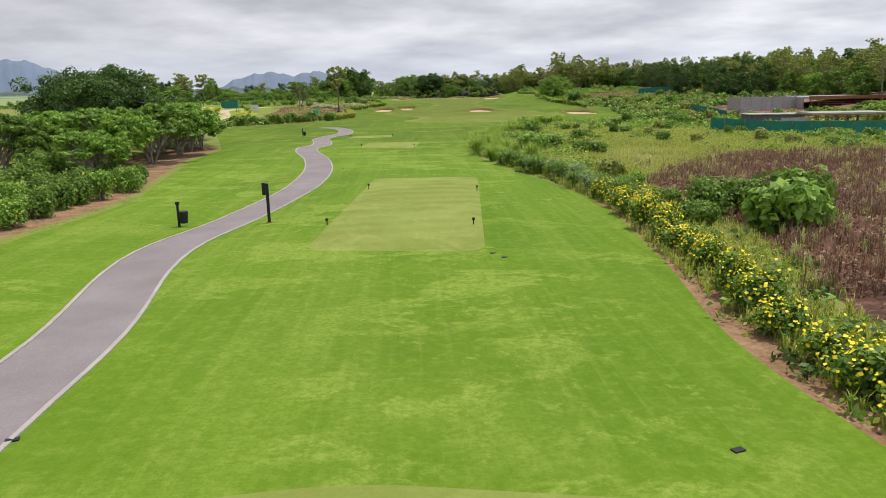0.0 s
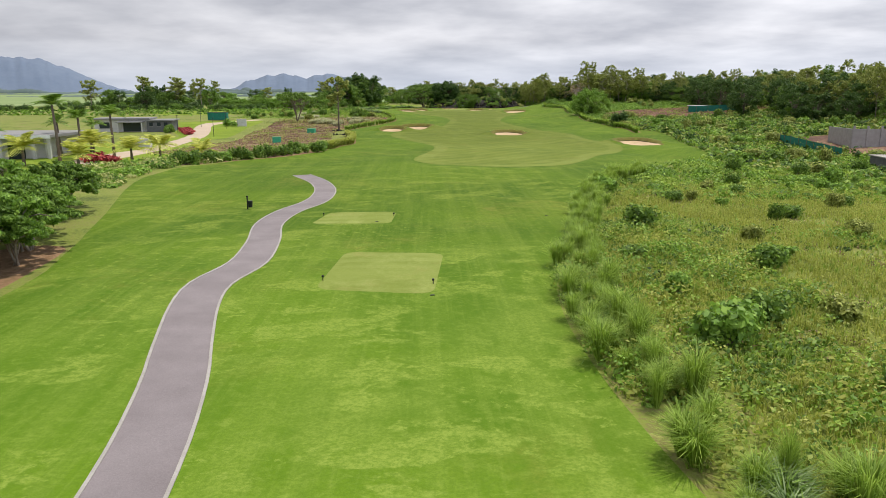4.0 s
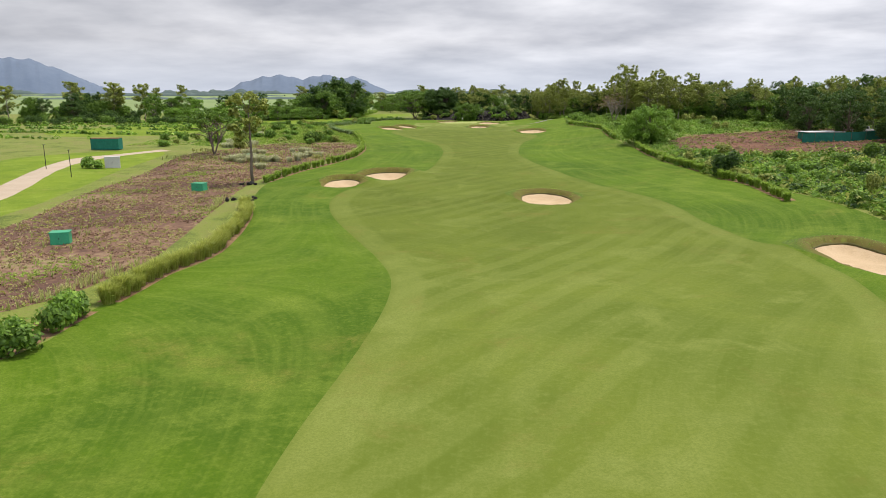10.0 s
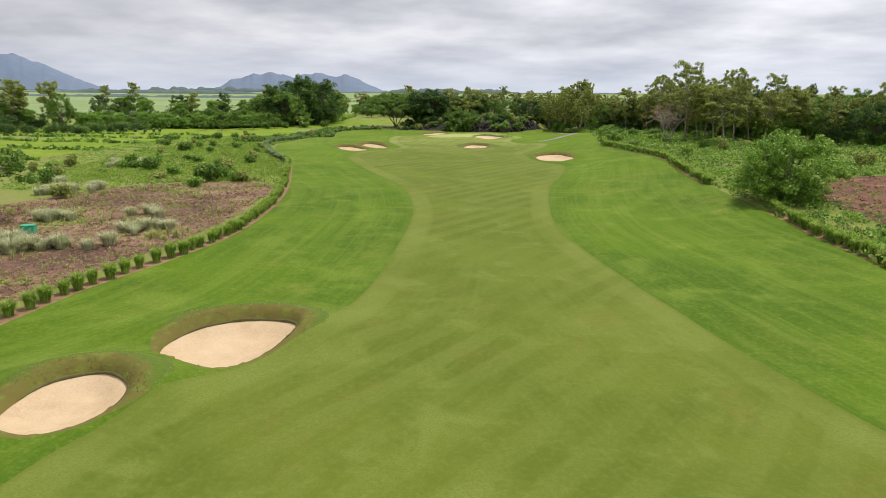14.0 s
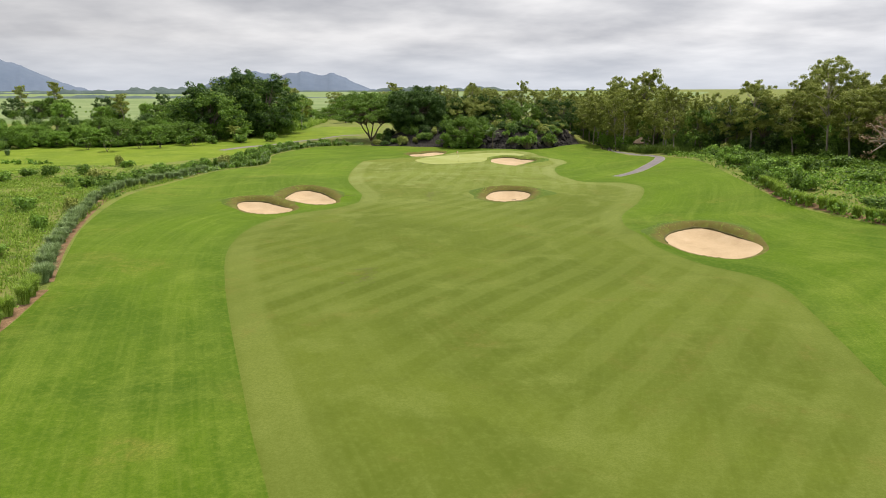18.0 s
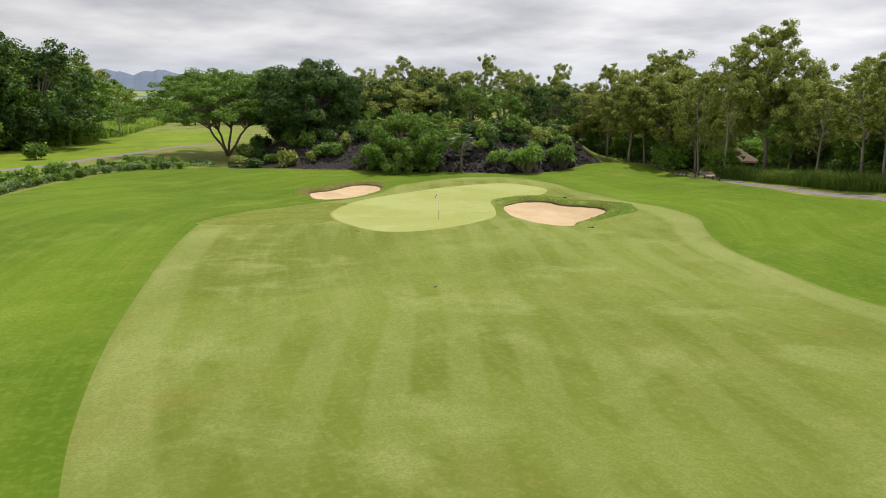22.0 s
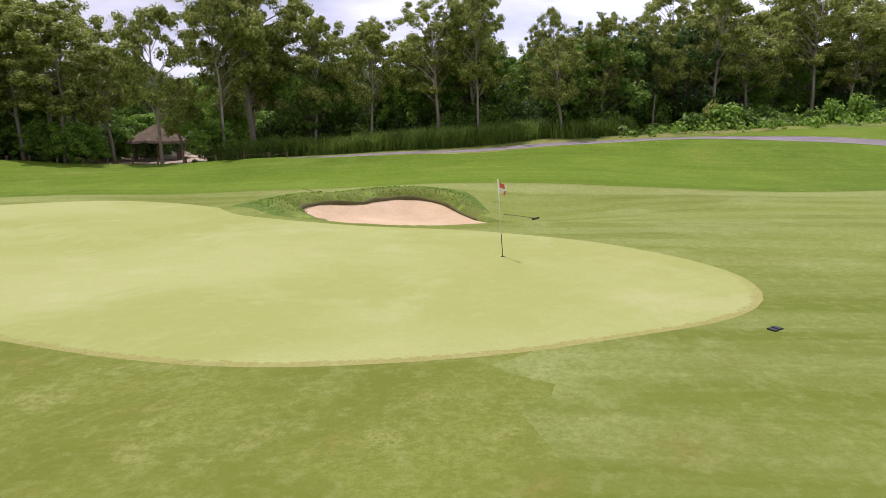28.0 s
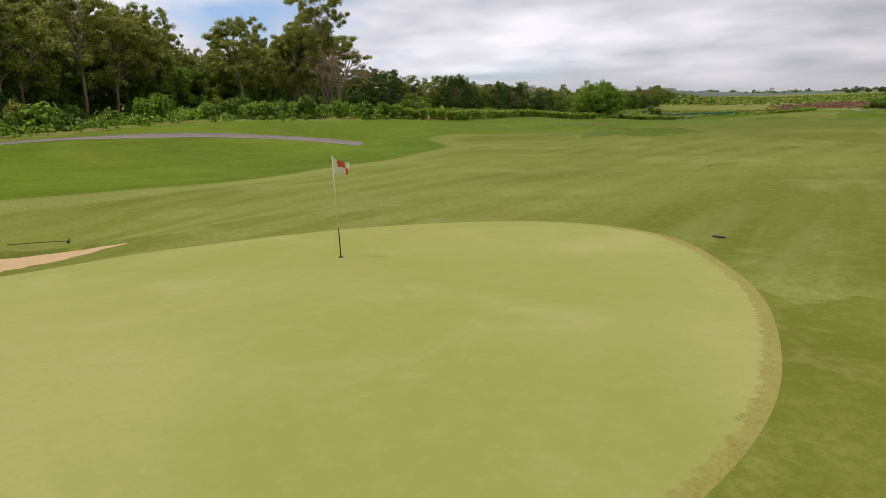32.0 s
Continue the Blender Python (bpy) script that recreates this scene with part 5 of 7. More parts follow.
    for i, (x, y, s) in enumerate(((-76, 437, 1.1), (-72, 446, 0.95), (-68, 449, 0.9), (-62.3, 458, 1.15), (-84, 444, 1.0))):
        tree("young_shade_tree", 400 + i, 3.6 * s, 2.3 * s, 0.1, 0.55, 14, 110, 0.1, LEAF["mid"], M["bark"], "young flat-topped shade tree on a thin trunk", clump_r=0.75, shape="dome", m=at(x, y), stems=2)
    stand(gums, [(-52, 520), (-49, 528), (-47, 536), (-60, 530), (-66, 522)], 0.95, 1.25)
    for cx, cy, n, w in ((-170, 440, 16, 18), (-215, 655, 5, 12), (-130, 620, 9, 26), (-30, 660, 8, 22), (10, 600, 12, 26)):
        stand(darks + gums[1:2], [(cx + r.normal(0, w), cy + r.normal(0, w * 0.35)) for _ in range(int(n * 1.5))], 0.95, 1.5, "grove_tree")
        stand(low, [(cx + r.normal(0, w * 1.1), cy - 3 + r.normal(0, w * 0.3)) for _ in range(n)], 1.2, 2.2)
    # low belt of bushes before the plain
    stand(low, [(x, y + 5 + r.normal(0, 4)) for x, y in smooth_line([(-230, 396), (-134, 406), (-112, 414), (-101, 456), (-76, 460), (-60, 486)], 2.0)], 0.8, 1.3, "hedgerow_bush", "low green bush in the far hedgerow", "bush")
    stand(low, [(x, 560 + r.normal(0, 6)) for x in np.arange(-280, -60, 4)], 0.9, 1.6, "hedgerow_bush", "low green bush in the far hedgerow", "bush")
    for p in gums + darks + low:
        drop_proto(p)


woods()


# single trees with a place of their own
def own_trees():
    r = np.random.default_rng(5)
    tree("tall_tree", 71, 13.2, 2.3, 0.22, 0.45, 13, 75, 0.17, LEAF["gum"], M["bark"], "lone tall tree with a thin bare trunk and small crown", clump_r=0.95, shape="tall", m=at(-27.8, 210.5))
    tree("umbrella_tree", 72, 9.6, 5.2, 0.28, 0.3, 34, 120, 0.10, LEAF["mid"], M["bark"], "spreading thin-leaved tree on the dry plot", clump_r=1.2, shape="dome", m=at(-46.5, 252), stems=3)
    tree("spreading_tree", 73, 7.6, 5.8, 0.34, 0.15, 54, 320, 0.08, LEAF["bright"], M["bark"], "broad low tree beside the mown rough", clump_r=1.6, shape="bushy", m=at(43, 261))
    shrub("round_bush", 74, 2.0, 3.4, 12, 110, 0.14, LEAF["dark"], "round dark green bush beside the rough", "bush", m=at(40.6, 213.5))
    tree("rain_tree", 75, 14.2, 13.2, 0.42, 0.5, 150, 330, 0.085, LEAF["mid"], M["bark"], "wide flat-topped shade tree with forked trunks", clump_r=2.0, shape="dome", m=at(-16.2, 473), stems=4)
    tree("fig_tree", 76, 10.6, 8.8, 0.6, 0.2, 90, 520, 0.095, LEAF["dark"], M["bark"], "dense round dark fig tree behind the green", clump_r=2.2, shape="bushy", m=at(-3.0, 466))
    tree("leafy_tree", 77, 7.9, 5.6, 0.35, 0.2, 74, 400, 0.08, LEAF["mid"], M["bark"], "wide dark-leaved tree among the lava rocks", clump_r=1.5, shape="bushy", m=at(9.5, 446.0), stems=3)
    tree("flowering_tree", 78, 8.6, 7.0, 0.4, 0.25, 70, 340, 0.08, LEAF["gum"], M["bark"], "yellow-green feathery tree behind the rocks", clump_r=1.8, shape="dome", m=at(14, 470), stems=3)
    tree("bare_tree", 79, 9.4, 5.4, 0.26, 0.28, 42, 22, 0.06, LEAF["dry"], M["pale_bark"], "half-bare grey spreading tree in the scrub", clump_r=1.0, shape="dome", m=at(53.8, 342), stems=2)
    tree("tall_gum_tree", 81, 16.8, 4.6, 0.26, 0.36, 46, 420, 0.066, LEAF["gum"], M["pale_bark"], "tallest gum tree of the wood with a wide crown", clump_r=1.35, shape="tall", m=at(49.2, 425), long=2.0, shell=0.18)
    # far left garden at the start
    tree("shade_tree", 80, 10.5, 6.2, 0.5, 0.2, 70, 420, 0.09, LEAF["mid"], M["bark"], "big dense shade tree in the garden", clump_r=1.8, shape="round", m=at(-43.5, 57))
    tree("shade_tree", 83, 6.8, 4.5, 0.4, 0.25, 54, 300, 0.07, LEAF["bronze"], M["bark"], "brownish thin-leaved tree in the garden", clump_r=1.9, shape="round", m=at(-34.6, 74.5), stems=2)
    tree("shade_tree", 84, 7.2, 4.5, 0.35, 0.25, 44, 300, 0.07, LEAF["dark"], M["bark"], "dark garden tree behind the frangipani row", clump_r=1.6, shape="round", m=at(-28, 61), stems=2)
    frangi = [tree("frangipani", 90 + i, 3.5, 2.0, 0.12, 0.3, 64, 120, 0.05, LEAF["mid" if i else "bright"], M["pale_bark"], "low round frangipani tree with pale forked stems", clump_r=0.45, shape="dome", stems=4, long=2.4) for i in range(2)]
    for x, y, s in ((-27.5, 82, 1.05), (-29.2, 86, 1.0), (-30.5, 80.5, 1.1), (-20.8, 45.5, 1.25), (-23.5, 48, 1.15), (-20.6, 52, 1.3), (-23.8, 55, 1.1), (-21.2, 59.2, 1.35), (-24, 62, 1.1), (-22.4, 66, 1.0), (-26.5, 44, 1.2), (-27.8, 52, 1.2), (-27, 60, 1.1), (-19.6, 40.5, 0.9), (-21.8, 67.5, 1.0), (-23.4, 71, 1.05), (-25.2, 75, 1.0), (-26, 70.5, 1.1), (-27.5, 77, 1.0), (-24.6, 65, 1.1)):
        put(frangi[int(r.integers(2))], x, y, r, s * 0.92, s * 1.08)
    for p in frangi:
        drop_proto(p)
    duranta = [shrub("golden_shrub", 95 + i, 0.8, 1.15, 14, 150, 0.042, LEAF["bright" if i else "mid"], "rounded garden shrub with bright new leaves", "shrub", flowers=2 * i) for i in range(2)]
    for y in np.arange(17, 40, 1.9):
        for k in range(2):
            put(duranta[int(r.integers(2))], -16.2 - 2.3 * k - 0.05 * max(y - 33, 0) + r.normal(0, 0.25), y + 0.9 * (k % 2) + r.normal(0, 0.3), r, 0.85, 1.15)
    for x, y in smooth_line([(-20.4, 24), (-20.8, 33), (-21.6, 38), (-22.6, 43)], 2.2):
        put(duranta[0], x + r.normal(0, 0.3), y, r, 1.2, 1.6)
    for p in duranta:
        drop_proto(p)


own_trees()


# ---------------------------------------------------------------- rows of ornamental grass, hedges, beds
def line_points(line, gap):
    return smooth_line(line, gap)


def plantings():
    r = np.random.default_rng(17)
    left_row = [grass_clump(120 + i, 1.15, 0.55, 1000, LEAF["blade"], "round clump of green fountain grass in a row", "grass row along the rough", 0.018, droop=0.65, root_r=0.5) for i in range(3)]
    lush_row = [grass_clump(126 + i, 1.25, 0.7, 900, LEAF["straw"], "lush pale green clump of fountain grass in a row", "grass row along the rough", 0.018, droop=0.7, root_r=0.5) for i in range(2)]
    silver_row = [grass_clump(130 + i, 1.2, 0.75, 1000, LEAF["silver"], "pale feathery clump of fountain grass", "pale grass clumps", 0.02, droop=0.7, root_r=0.5) for i in range(2)]
    rows = [([(-26.2, 211.5), (-24.9, 222), (-23.4, 230), (-20.5, 237.5), (-18.1, 246), (-17.9, 258), (-19.1, 273)], 1.5, left_row), ([(-20.4, 150), (-20.2, 157), (-18.9, 165), (-20.6, 180), (-22.6, 188)], 1.2, lush_row),
            ([(-19.1, 274), (-21, 286), (-23.4, 299), (-26, 312)], 2.1, left_row), ([(39.2, 190), (40.6, 203.5), (39.2, 211)], 1.3, left_row), ([(38.9, 217.5), (37.9, 231), (38.6, 251), (39, 256)], 1.15, left_row),
            ([(39.2, 276), (40.6, 290), (42.2, 308), (40.8, 323), (38.8, 337), (40.4, 347)], 1.5, left_row), ([(-26.8, 314), (-31.5, 325), (-35.2, 336), (-37, 342), (-40, 354), (-40.8, 363), (-40.3, 370.5), (-38.6, 376.5), (-37.2, 385)], 2.3, silver_row), ([(-118, 423), (-108, 425), (-95, 428.5)], 2.6, silver_row)]
    for line, gap, protos in rows:
        for x, y in line_points(line, gap):
            put(protos[int(r.integers(len(protos)))], x + r.normal(0, 0.12), y + r.normal(0, 0.12), r, 0.85, 1.15)
    for p in left_row + lush_row + silver_row:
        drop_proto(p)
    # drifts of white feathery grass on the dry plot
    plume = [grass_clump(136 + i, 1.15, 1.0, 420, LEAF["plume"], "white feathery clump of wild grass on the dry plot", "white wild grass clumps", 0.022, name="wild_grass_clump", droop=0.8, root_r=0.5) for i in range(2)]
    for cx, cy, wide, n in ((-48, 275, 3.4, 13), (-39.5, 254, 1.7, 7), (-36, 240, 2.6, 11), (-27.5, 248, 2.0, 7), (-31.5, 241.5, 2.2, 8), (-30, 256, 1.6, 4), (-54, 307, 3.5, 9), (-30.5, 228, 1.4, 3)):
        for _ in range(n):
            x, y = cx + r.normal(0, wide * 0.75), cy + r.normal(0, wide * 0.6)
            if x < -22.5:
                put(plume[int(r.integers(2))], x, y, r, 0.6, 1.25)
    for p in plume:
        drop_proto(p)
    # hedge shrubs along the left edge
    hedge = [shrub("hedge_shrub", 140 + i, 0.95, 1.35, 9, 90, 0.085, LEAF["mid" if i < 2 else "bright"], "rounded green hedge shrub beside the rough", "shrub", group="hedge shrubs along the plot") for i in range(3)]
    for x, y in line_points([(-33.5, 119), (-29.5, 124.5), (-26.2, 129.5), (-22.2, 139), (-21.2, 144), (-21.2, 148)], 1.5):
        put(hedge[int(r.integers(3))], x + r.normal(0, 0.3), y + r.normal(0, 0.3), r, 0.8, 1.25)
    for x, y in line_points([(-43.5, 362), (-39.6, 388), (-33.6, 404), (-36, 424), (-31.5, 449), (-20, 458)], 2.2):
        for k in range(2):
            put(hedge[int(r.integers(3))], x - 1 - 2.4 * k + r.normal(0, 0.8), y + r.normal(0, 0.8), r, 0.6, 1.25)
    for x, y in line_points([(44.8, 372), (43.6, 362), (41.5, 350), (40.6, 340)], 1.9):
        put(hedge[int(r.integers(3))], x + 1.5 + r.normal(0, 1.2), y + r.normal(0, 0.8), r, 0.7, 1.4)
    for x, y in line_points([(47, 388), (48, 380), (46, 368), (44, 352)], 2.4):
        put(hedge[int(r.integers(3))], x + 2 + r.normal(0, 1.5), y + r.normal(0, 1), r, 0.8, 1.6)
    crimson = shrub("crimson_shrub", 150, 1.2, 0.9, 9, 80, 0.1, LEAF["crimson"], "low dark red foliage plant by the drive", "shrub")
    for x, y in ((-57.5, 199), (-58.5, 202), (-60, 205), (-61.5, 208), (-63, 211), (-40, 121), (-42, 123), (-38.5, 120)):
        put(crimson, x - 3, y, r, 0.9, 1.3)
    drop_proto(crimson)
    for x, y in ((-67.5, 205), (-68, 208), (-69, 211), (-70.5, 214), (-66, 202), (-59.5, 229), (-61, 230)):
        put(hedge[int(r.integers(3))], x, y, r, 0.9, 1.6)
    for p in hedge:
        drop_proto(p)
    # flowering bushes along the right edge at the start
    gold = [shrub("yellow_flower_bush", 160 + i, 0.66, 1.0, 12, 130, 0.042, LEAF["mid"], "green bush covered in yellow flowers at the lawn edge", "flowering bush", group="yellow flowering bushes", flowers=34) for i in range(3)]
    for x, y in line_points([(7.6, 6), (6.8, 9), (6.5, 13), (6.9, 17), (7.2, 21.5), (7.3, 27), (7.3, 31)], 1.15):
        put(gold[int(r.integers(3))], x + r.normal(0, 0.15), y + r.normal(0, 0.2), r, 0.65, 1.0)
    for p in gold:
        drop_proto(p)
    lily = [grass_clump(170 + i, 1.0, 0.85, 300, LEAF["mid" if i else "silver"], "strap-leaved lily clump at the lawn edge", "lily clumps", 0.022, "lily_clump", 0.5) for i in range(2)]
    for x, y in line_points([(7.5, 29), (6.7, 35.5), (5.0, 43), (4.4, 47)], 0.55):
        put(lily[int(r.integers(4) > 0)], x + 0.35 + r.normal(0, 0.25), y, r, 0.7, 1.05)
    for x, y in line_points([(-35, 391), (-31.2, 404.5), (-34.2, 424), (-30, 447.5), (-20, 454)], 1.0):
        put(lily[int(r.integers(2))], x - 0.6 + r.normal(0, 0.35), y, r, 0.8, 1.3)
    for p in lily:
        drop_proto(p)
    # broad-leaved bush in the withered weeds
    castor = shrub("broad_leaved_bush", 175, 1.3, 1.2, 34, 170, 0.055, LEAF["mid"], "large dark bush with broad glossy leaves in the withered weeds", "bush", m=at(10.6, 26.2))
    for x, y, s in ((9.0, 24.2, 0.6), (9.2, 28.5, 0.5), (12.6, 24.0, 0.7)):
        copy_thing(castor, at(x, y, 1.3 * x)).scale = (s, s, s)
    cane_grass = [grass_clump(180 + i, 1.5, 1.0, 420, LEAF["blade"], "tall arching wild grass clump at the edge of the scrub", "tall wild grass clumps", 0.011) for i in range(3)]
    for x, y in line_points([(4.9, 46), (4.2, 51), (3.8, 57.6), (4.3, 64), (5.9, 72), (7.6, 80), (9, 86), (11.6, 95), (15.2, 103.5), (19, 109)], 1.15):
        for k in range(2):
            put(cane_grass[int(r.integers(3))], x - 0.55 + 1.1 * k + r.normal(0, 0.3), y + r.normal(0, 0.35), r, 0.5, 1.0)
    for p in cane_grass:
        drop_proto(p)


plantings()


# ---------------------------------------------------------------- wild growth, too many to count
def weeds(name, label, area, count, tall, leaves, size, kinds, seed, keep=None, lumps=0.6):
    """Low leafy growth over an area: one mesh of loose leaves for each tint."""
    r = np.random.default_rng(seed)
    x0, y0, x1, y1 = area
    x, y = r.uniform(x0, x1, count * 3), r.uniform(y0, y1, count * 3)
    ok = keep(x, y) if keep else np.ones(len(x), bool)
    ok &= (waves(x, y, 9, seed) + r.normal(0, 0.5, len(x))) > -lumps
    x, y = x[ok][:count], y[ok][:count]
    z = height(x, y)
    pick = waves(x, y, 14, seed + 1) + r.normal(0, 0.35, len(x))
    order = np.digitize(pick, np.quantile(pick, np.linspace(0, 1, len(kinds) + 1)[1:-1]))
    for k, kind in enumerate(kinds):
        sel = np.nonzero(order == k)[0]
        if not len(sel):
            continue
        h = tall * np.clip(0.65 + 0.5 * waves(x[sel], y[sel], 6, seed + 2), 0.25, 1.5) * r.uniform(0.6, 1.3, len(sel))
        wd = 0.7 * h + 0.18
        i = np.repeat(np.arange(len(sel)), leaves)
        d = r.normal(0, 1, (len(i), 3))
        d /= np.linalg.norm(d, axis=1)[:, None]
        c = np.stack([x[sel][i] + d[:, 0] * wd[i] * r.uniform(0.3, 1, len(i)), y[sel][i] + d[:, 1] * wd[i] * r.uniform(0.3, 1, len(i)), z[sel][i] + h[i] * (0.45 + 0.5 * d[:, 2])], 1)
        tagged(new(name, quads_mesh(name, leaf_quads(c, d, size, r, 0.45, 1.9), kind)), label, "undergrowth", kind="stuff")


def blades(name, label, area, count, tall, per, wide, kind, seed, keep=None):
    r = np.random.default_rng(seed)
    x0, y0, x1, y1 = area
    x, y = r.uniform(x0, x1, count * 3), r.uniform(y0, y1, count * 3)
    ok = (keep(x, y) if keep else True) & ((waves(x, y, 8, seed) + r.normal(0, 0.6, len(x))) > -0.3)
    x, y = x[ok][:count], y[ok][:count]
    z = height(x, y)
    q = [tuft_quads(a, b, c, tall * r.uniform(0.5, 1.3), tall * 0.6, per, r, wide) for a, b, c in zip(x, y, z)]
    tagged(new(name, quads_mesh(name, np.concatenate(q), kind)), label, "wild grass", kind="stuff")


ROUGH_LINE = np.vstack([smooth_line(LEFT_EDGE, 3), smooth_line(BACK_EDGE, 3), smooth_line(RIGHT_EDGE, 3)])
BROWN = smooth_line([(8.8, 12), (9.8, 19.5), (10.4, 27), (10.2, 33), (11.6, 38.5), (14.5, 43.5), (20, 48.5), (31, 48), (40, 40), (38, 20), (26, 9), (14, 7.5)], 2, True)
DRY = smooth_line([(-46, 141), (-40, 141), (-26.5, 146), (-23, 160), (-25, 181), (-28, 205), (-27.5, 218), (-24, 235), (-20.5, 250), (-20.6, 266), (-23, 284), (-36, 284), (-46, 276), (-52, 255), (-49, 222), (-46.5, 197), (-43, 175)], 3, True)
STRAW = smooth_line([(8.6, 44), (10.5, 41), (12.8, 40.2), (16, 44), (20.5, 48.5), (22, 51), (17.5, 54), (11, 51.5)], 1.5, True)
SITE = smooth_line(SITE_LINE, 3, True)
LOT = smooth_line(LOT_LINE, 3, True)


def right_scrub(x, y):
    return ~inside(x, y, ROUGH_LINE) & ~inside(x, y, BROWN) & ~inside(x, y, STRAW) & ~inside(x, y, SITE) & ~inside(x, y, LOT) & (away(x, y, ROUGH_LINE) > 0.12)


def withered(x, y):
    """The withered patch, with a ragged edge."""
    return inside(x + 1.7 * waves(x, y, 4, 31), y + 1.7 * waves(x, y, 4, 32), BROWN)


def wild():
    near = (3, 0, 42, 115)
    weeds("scrub_growth", "tangled green scrub and weeds", near, 15000, 0.22, 10, 0.03, [LEAF["gum"], LEAF["straw"], LEAF["blade"], LEAF["rust"], LEAF["bright"], LEAF["straw"], LEAF["gum"]], 201, right_scrub, 0.3)
    weeds("scrub_growth", "taller leafy weeds in the scrub", near, 2600, 0.6, 26, 0.045, [LEAF["mid"], LEAF["dark"], LEAF["bright"]], 202, lambda x, y: right_scrub(x, y) & (waves(x, y, 26, 8) > 0.1), 0.0)
    weeds("scrub_growth", "lush tall weeds along the mown edge", (3, 40, 13, 82), 1500, 0.8, 30, 0.042, [LEAF["mid"], LEAF["blade"], LEAF["straw"], LEAF["bright"]], 204, right_scrub, 0.3)
    blades("wild_grass", "fine yellow-green grass between the weeds", (3, 0, 36, 100), 42000, 0.36, 6, 0.011, LEAF["straw"], 212, lambda x, y: right_scrub(x, y) & (x + 0.2 * waves(x, y, 14, 2) > 6))
    weeds("scrub_growth", "tangled green scrub and weeds", (14, 90, 60, 240), 9000, 0.65, 12, 0.085, [LEAF["bright"], LEAF["mid"], LEAF["blade"]], 203, right_scrub)
    weeds("scrub_growth", "dense low green scrub on the rise", (36, 0, 110, 140), 9000, 0.8, 11, 0.15, [LEAF["bright"], LEAF["mid"], LEAF["gum"], LEAF["mid"], LEAF["blade"]], 205, right_scrub, 0.2)
    weeds("scrub_growth", "dense low green scrub on the rise", (38, 240, 95, 395), 7500, 1.1, 16, 0.09, [LEAF["mid"], LEAF["bright"], LEAF["bright"]], 207, right_scrub)
    weeds("scrub_growth", "dense green thicket behind the building site", (36, 118, 100, 245), 5000, 1.1, 12, 0.17, [LEAF["mid"], LEAF["bright"], LEAF["gum"], LEAF["dark"]], 206, right_scrub, 0.6)
    blades("wild_grass", "pale seeding wild grass in the scrub", (7, 30, 30, 60), 9000, 0.34, 9, 0.010, LEAF["straw"], 211, lambda x, y: inside(x, y, STRAW))
    blades("wild_grass", "taller pale seed heads over the dry grass", (7, 30, 30, 60), 1500, 0.5, 7, 0.008, LEAF["pale"], 214, lambda x, y: inside(x, y, STRAW))
    blades("wild_grass", "green wild grass in the scrub", (3, 0, 42, 115), 7000, 0.36, 9, 0.010, LEAF["blade"], 213, right_scrub)
    weeds("scrub_growth", "withered red-brown weeds", (8, 6, 41, 49), 12000, 0.34, 11, 0.03, [LEAF["rust"], LEAF["rust"], LEAF["dry"], LEAF["rust"], LEAF["rust"], LEAF["gum"]], 215, withered, 0.9)
    blades("wild_grass", "withered red-brown stalks", (8, 6, 41, 49), 12000, 0.6, 7, 0.009, LEAF["rust"], 216, withered)
    blades("wild_grass", "soft straw grass among the withered weeds", (8, 6, 41, 50), 5000, 0.4, 7, 0.009, LEAF["pale"], 219, lambda x, y: inside(x, y, BROWN) & (waves(x, y, 7, 33) > 0.35))
    blades("wild_grass", "straw-coloured dry stalks", (8, 6, 41, 50), 700, 0.5, 26, 0.012, LEAF["pale"], 217, withered)
    weeds("scrub_growth", "sparse weeds on the cleared site", (45, 232, 96, 282), 2200, 0.32, 12, 0.055, [LEAF["bright"], LEAF["rust"], LEAF["gum"], LEAF["dry"]], 218, lambda x, y: inside(x, y, SITE))
    # the dry plot on the left
    weeds("dry_weeds", "withered brown and straw-coloured weeds on the dry plot", (-56, 140, -20, 286), 22000, 0.15, 8, 0.036, [LEAF["rust"], LEAF["dry"], LEAF["pale"], LEAF["straw"], LEAF["dry"], LEAF["rust"], LEAF["rust"], LEAF["blade"]], 221, lambda x, y: inside(x, y, DRY), 0.5)
    blades("wild_grass", "pale grass behind the planted row", (-34, 146, -18, 196), 2200, 0.7, 9, 0.016, LEAF["pale"], 226, lambda x, y: inside(x, y, DRY) & (away(x, y, ROUGH_LINE) > 1.2) & (away(x, y, ROUGH_LINE) < 4.5) & (y > 148))
    blades("wild_grass", "white feathery grass on the plot", (-54, 236, -22, 290), 700, 0.75, 46, 0.018, LEAF["pale"], 227, lambda x, y: ~inside(x, y, ROUGH_LINE) & (away(x, y, ROUGH_LINE) > 2.5) & (waves(x, y, 13, 12) > 0.55))
    blades("wild_grass", "tufts of straw-coloured grass on the plot", (-56, 140, -20, 290), 500, 0.5, 16, 0.02, LEAF["pale"], 225, lambda x, y: inside(x, y, DRY))
    left = lambda x, y: ~inside(x, y, ROUGH_LINE) & (away(x, y, ROUGH_LINE) > 0.8) & ~inside(x, y, DRY)
    weeds("meadow_growth", "low green weeds and saplings on the meadow", (-75, 276, -18, 400), 9000, 0.36, 10, 0.05, [LEAF["blade"], LEAF["bright"], LEAF["bright"], LEAF["blade"]], 231, lambda x, y: left(x, y) & (x > -80 + 0.05 * (y - 276)), 0.3)
    blades("meadow_grass", "long bright green grass on the meadow", (-66, 284, -18, 378), 20000, 0.42, 6, 0.020, LEAF["blade"], 228, lambda x, y: left(x, y) & (x > -62))
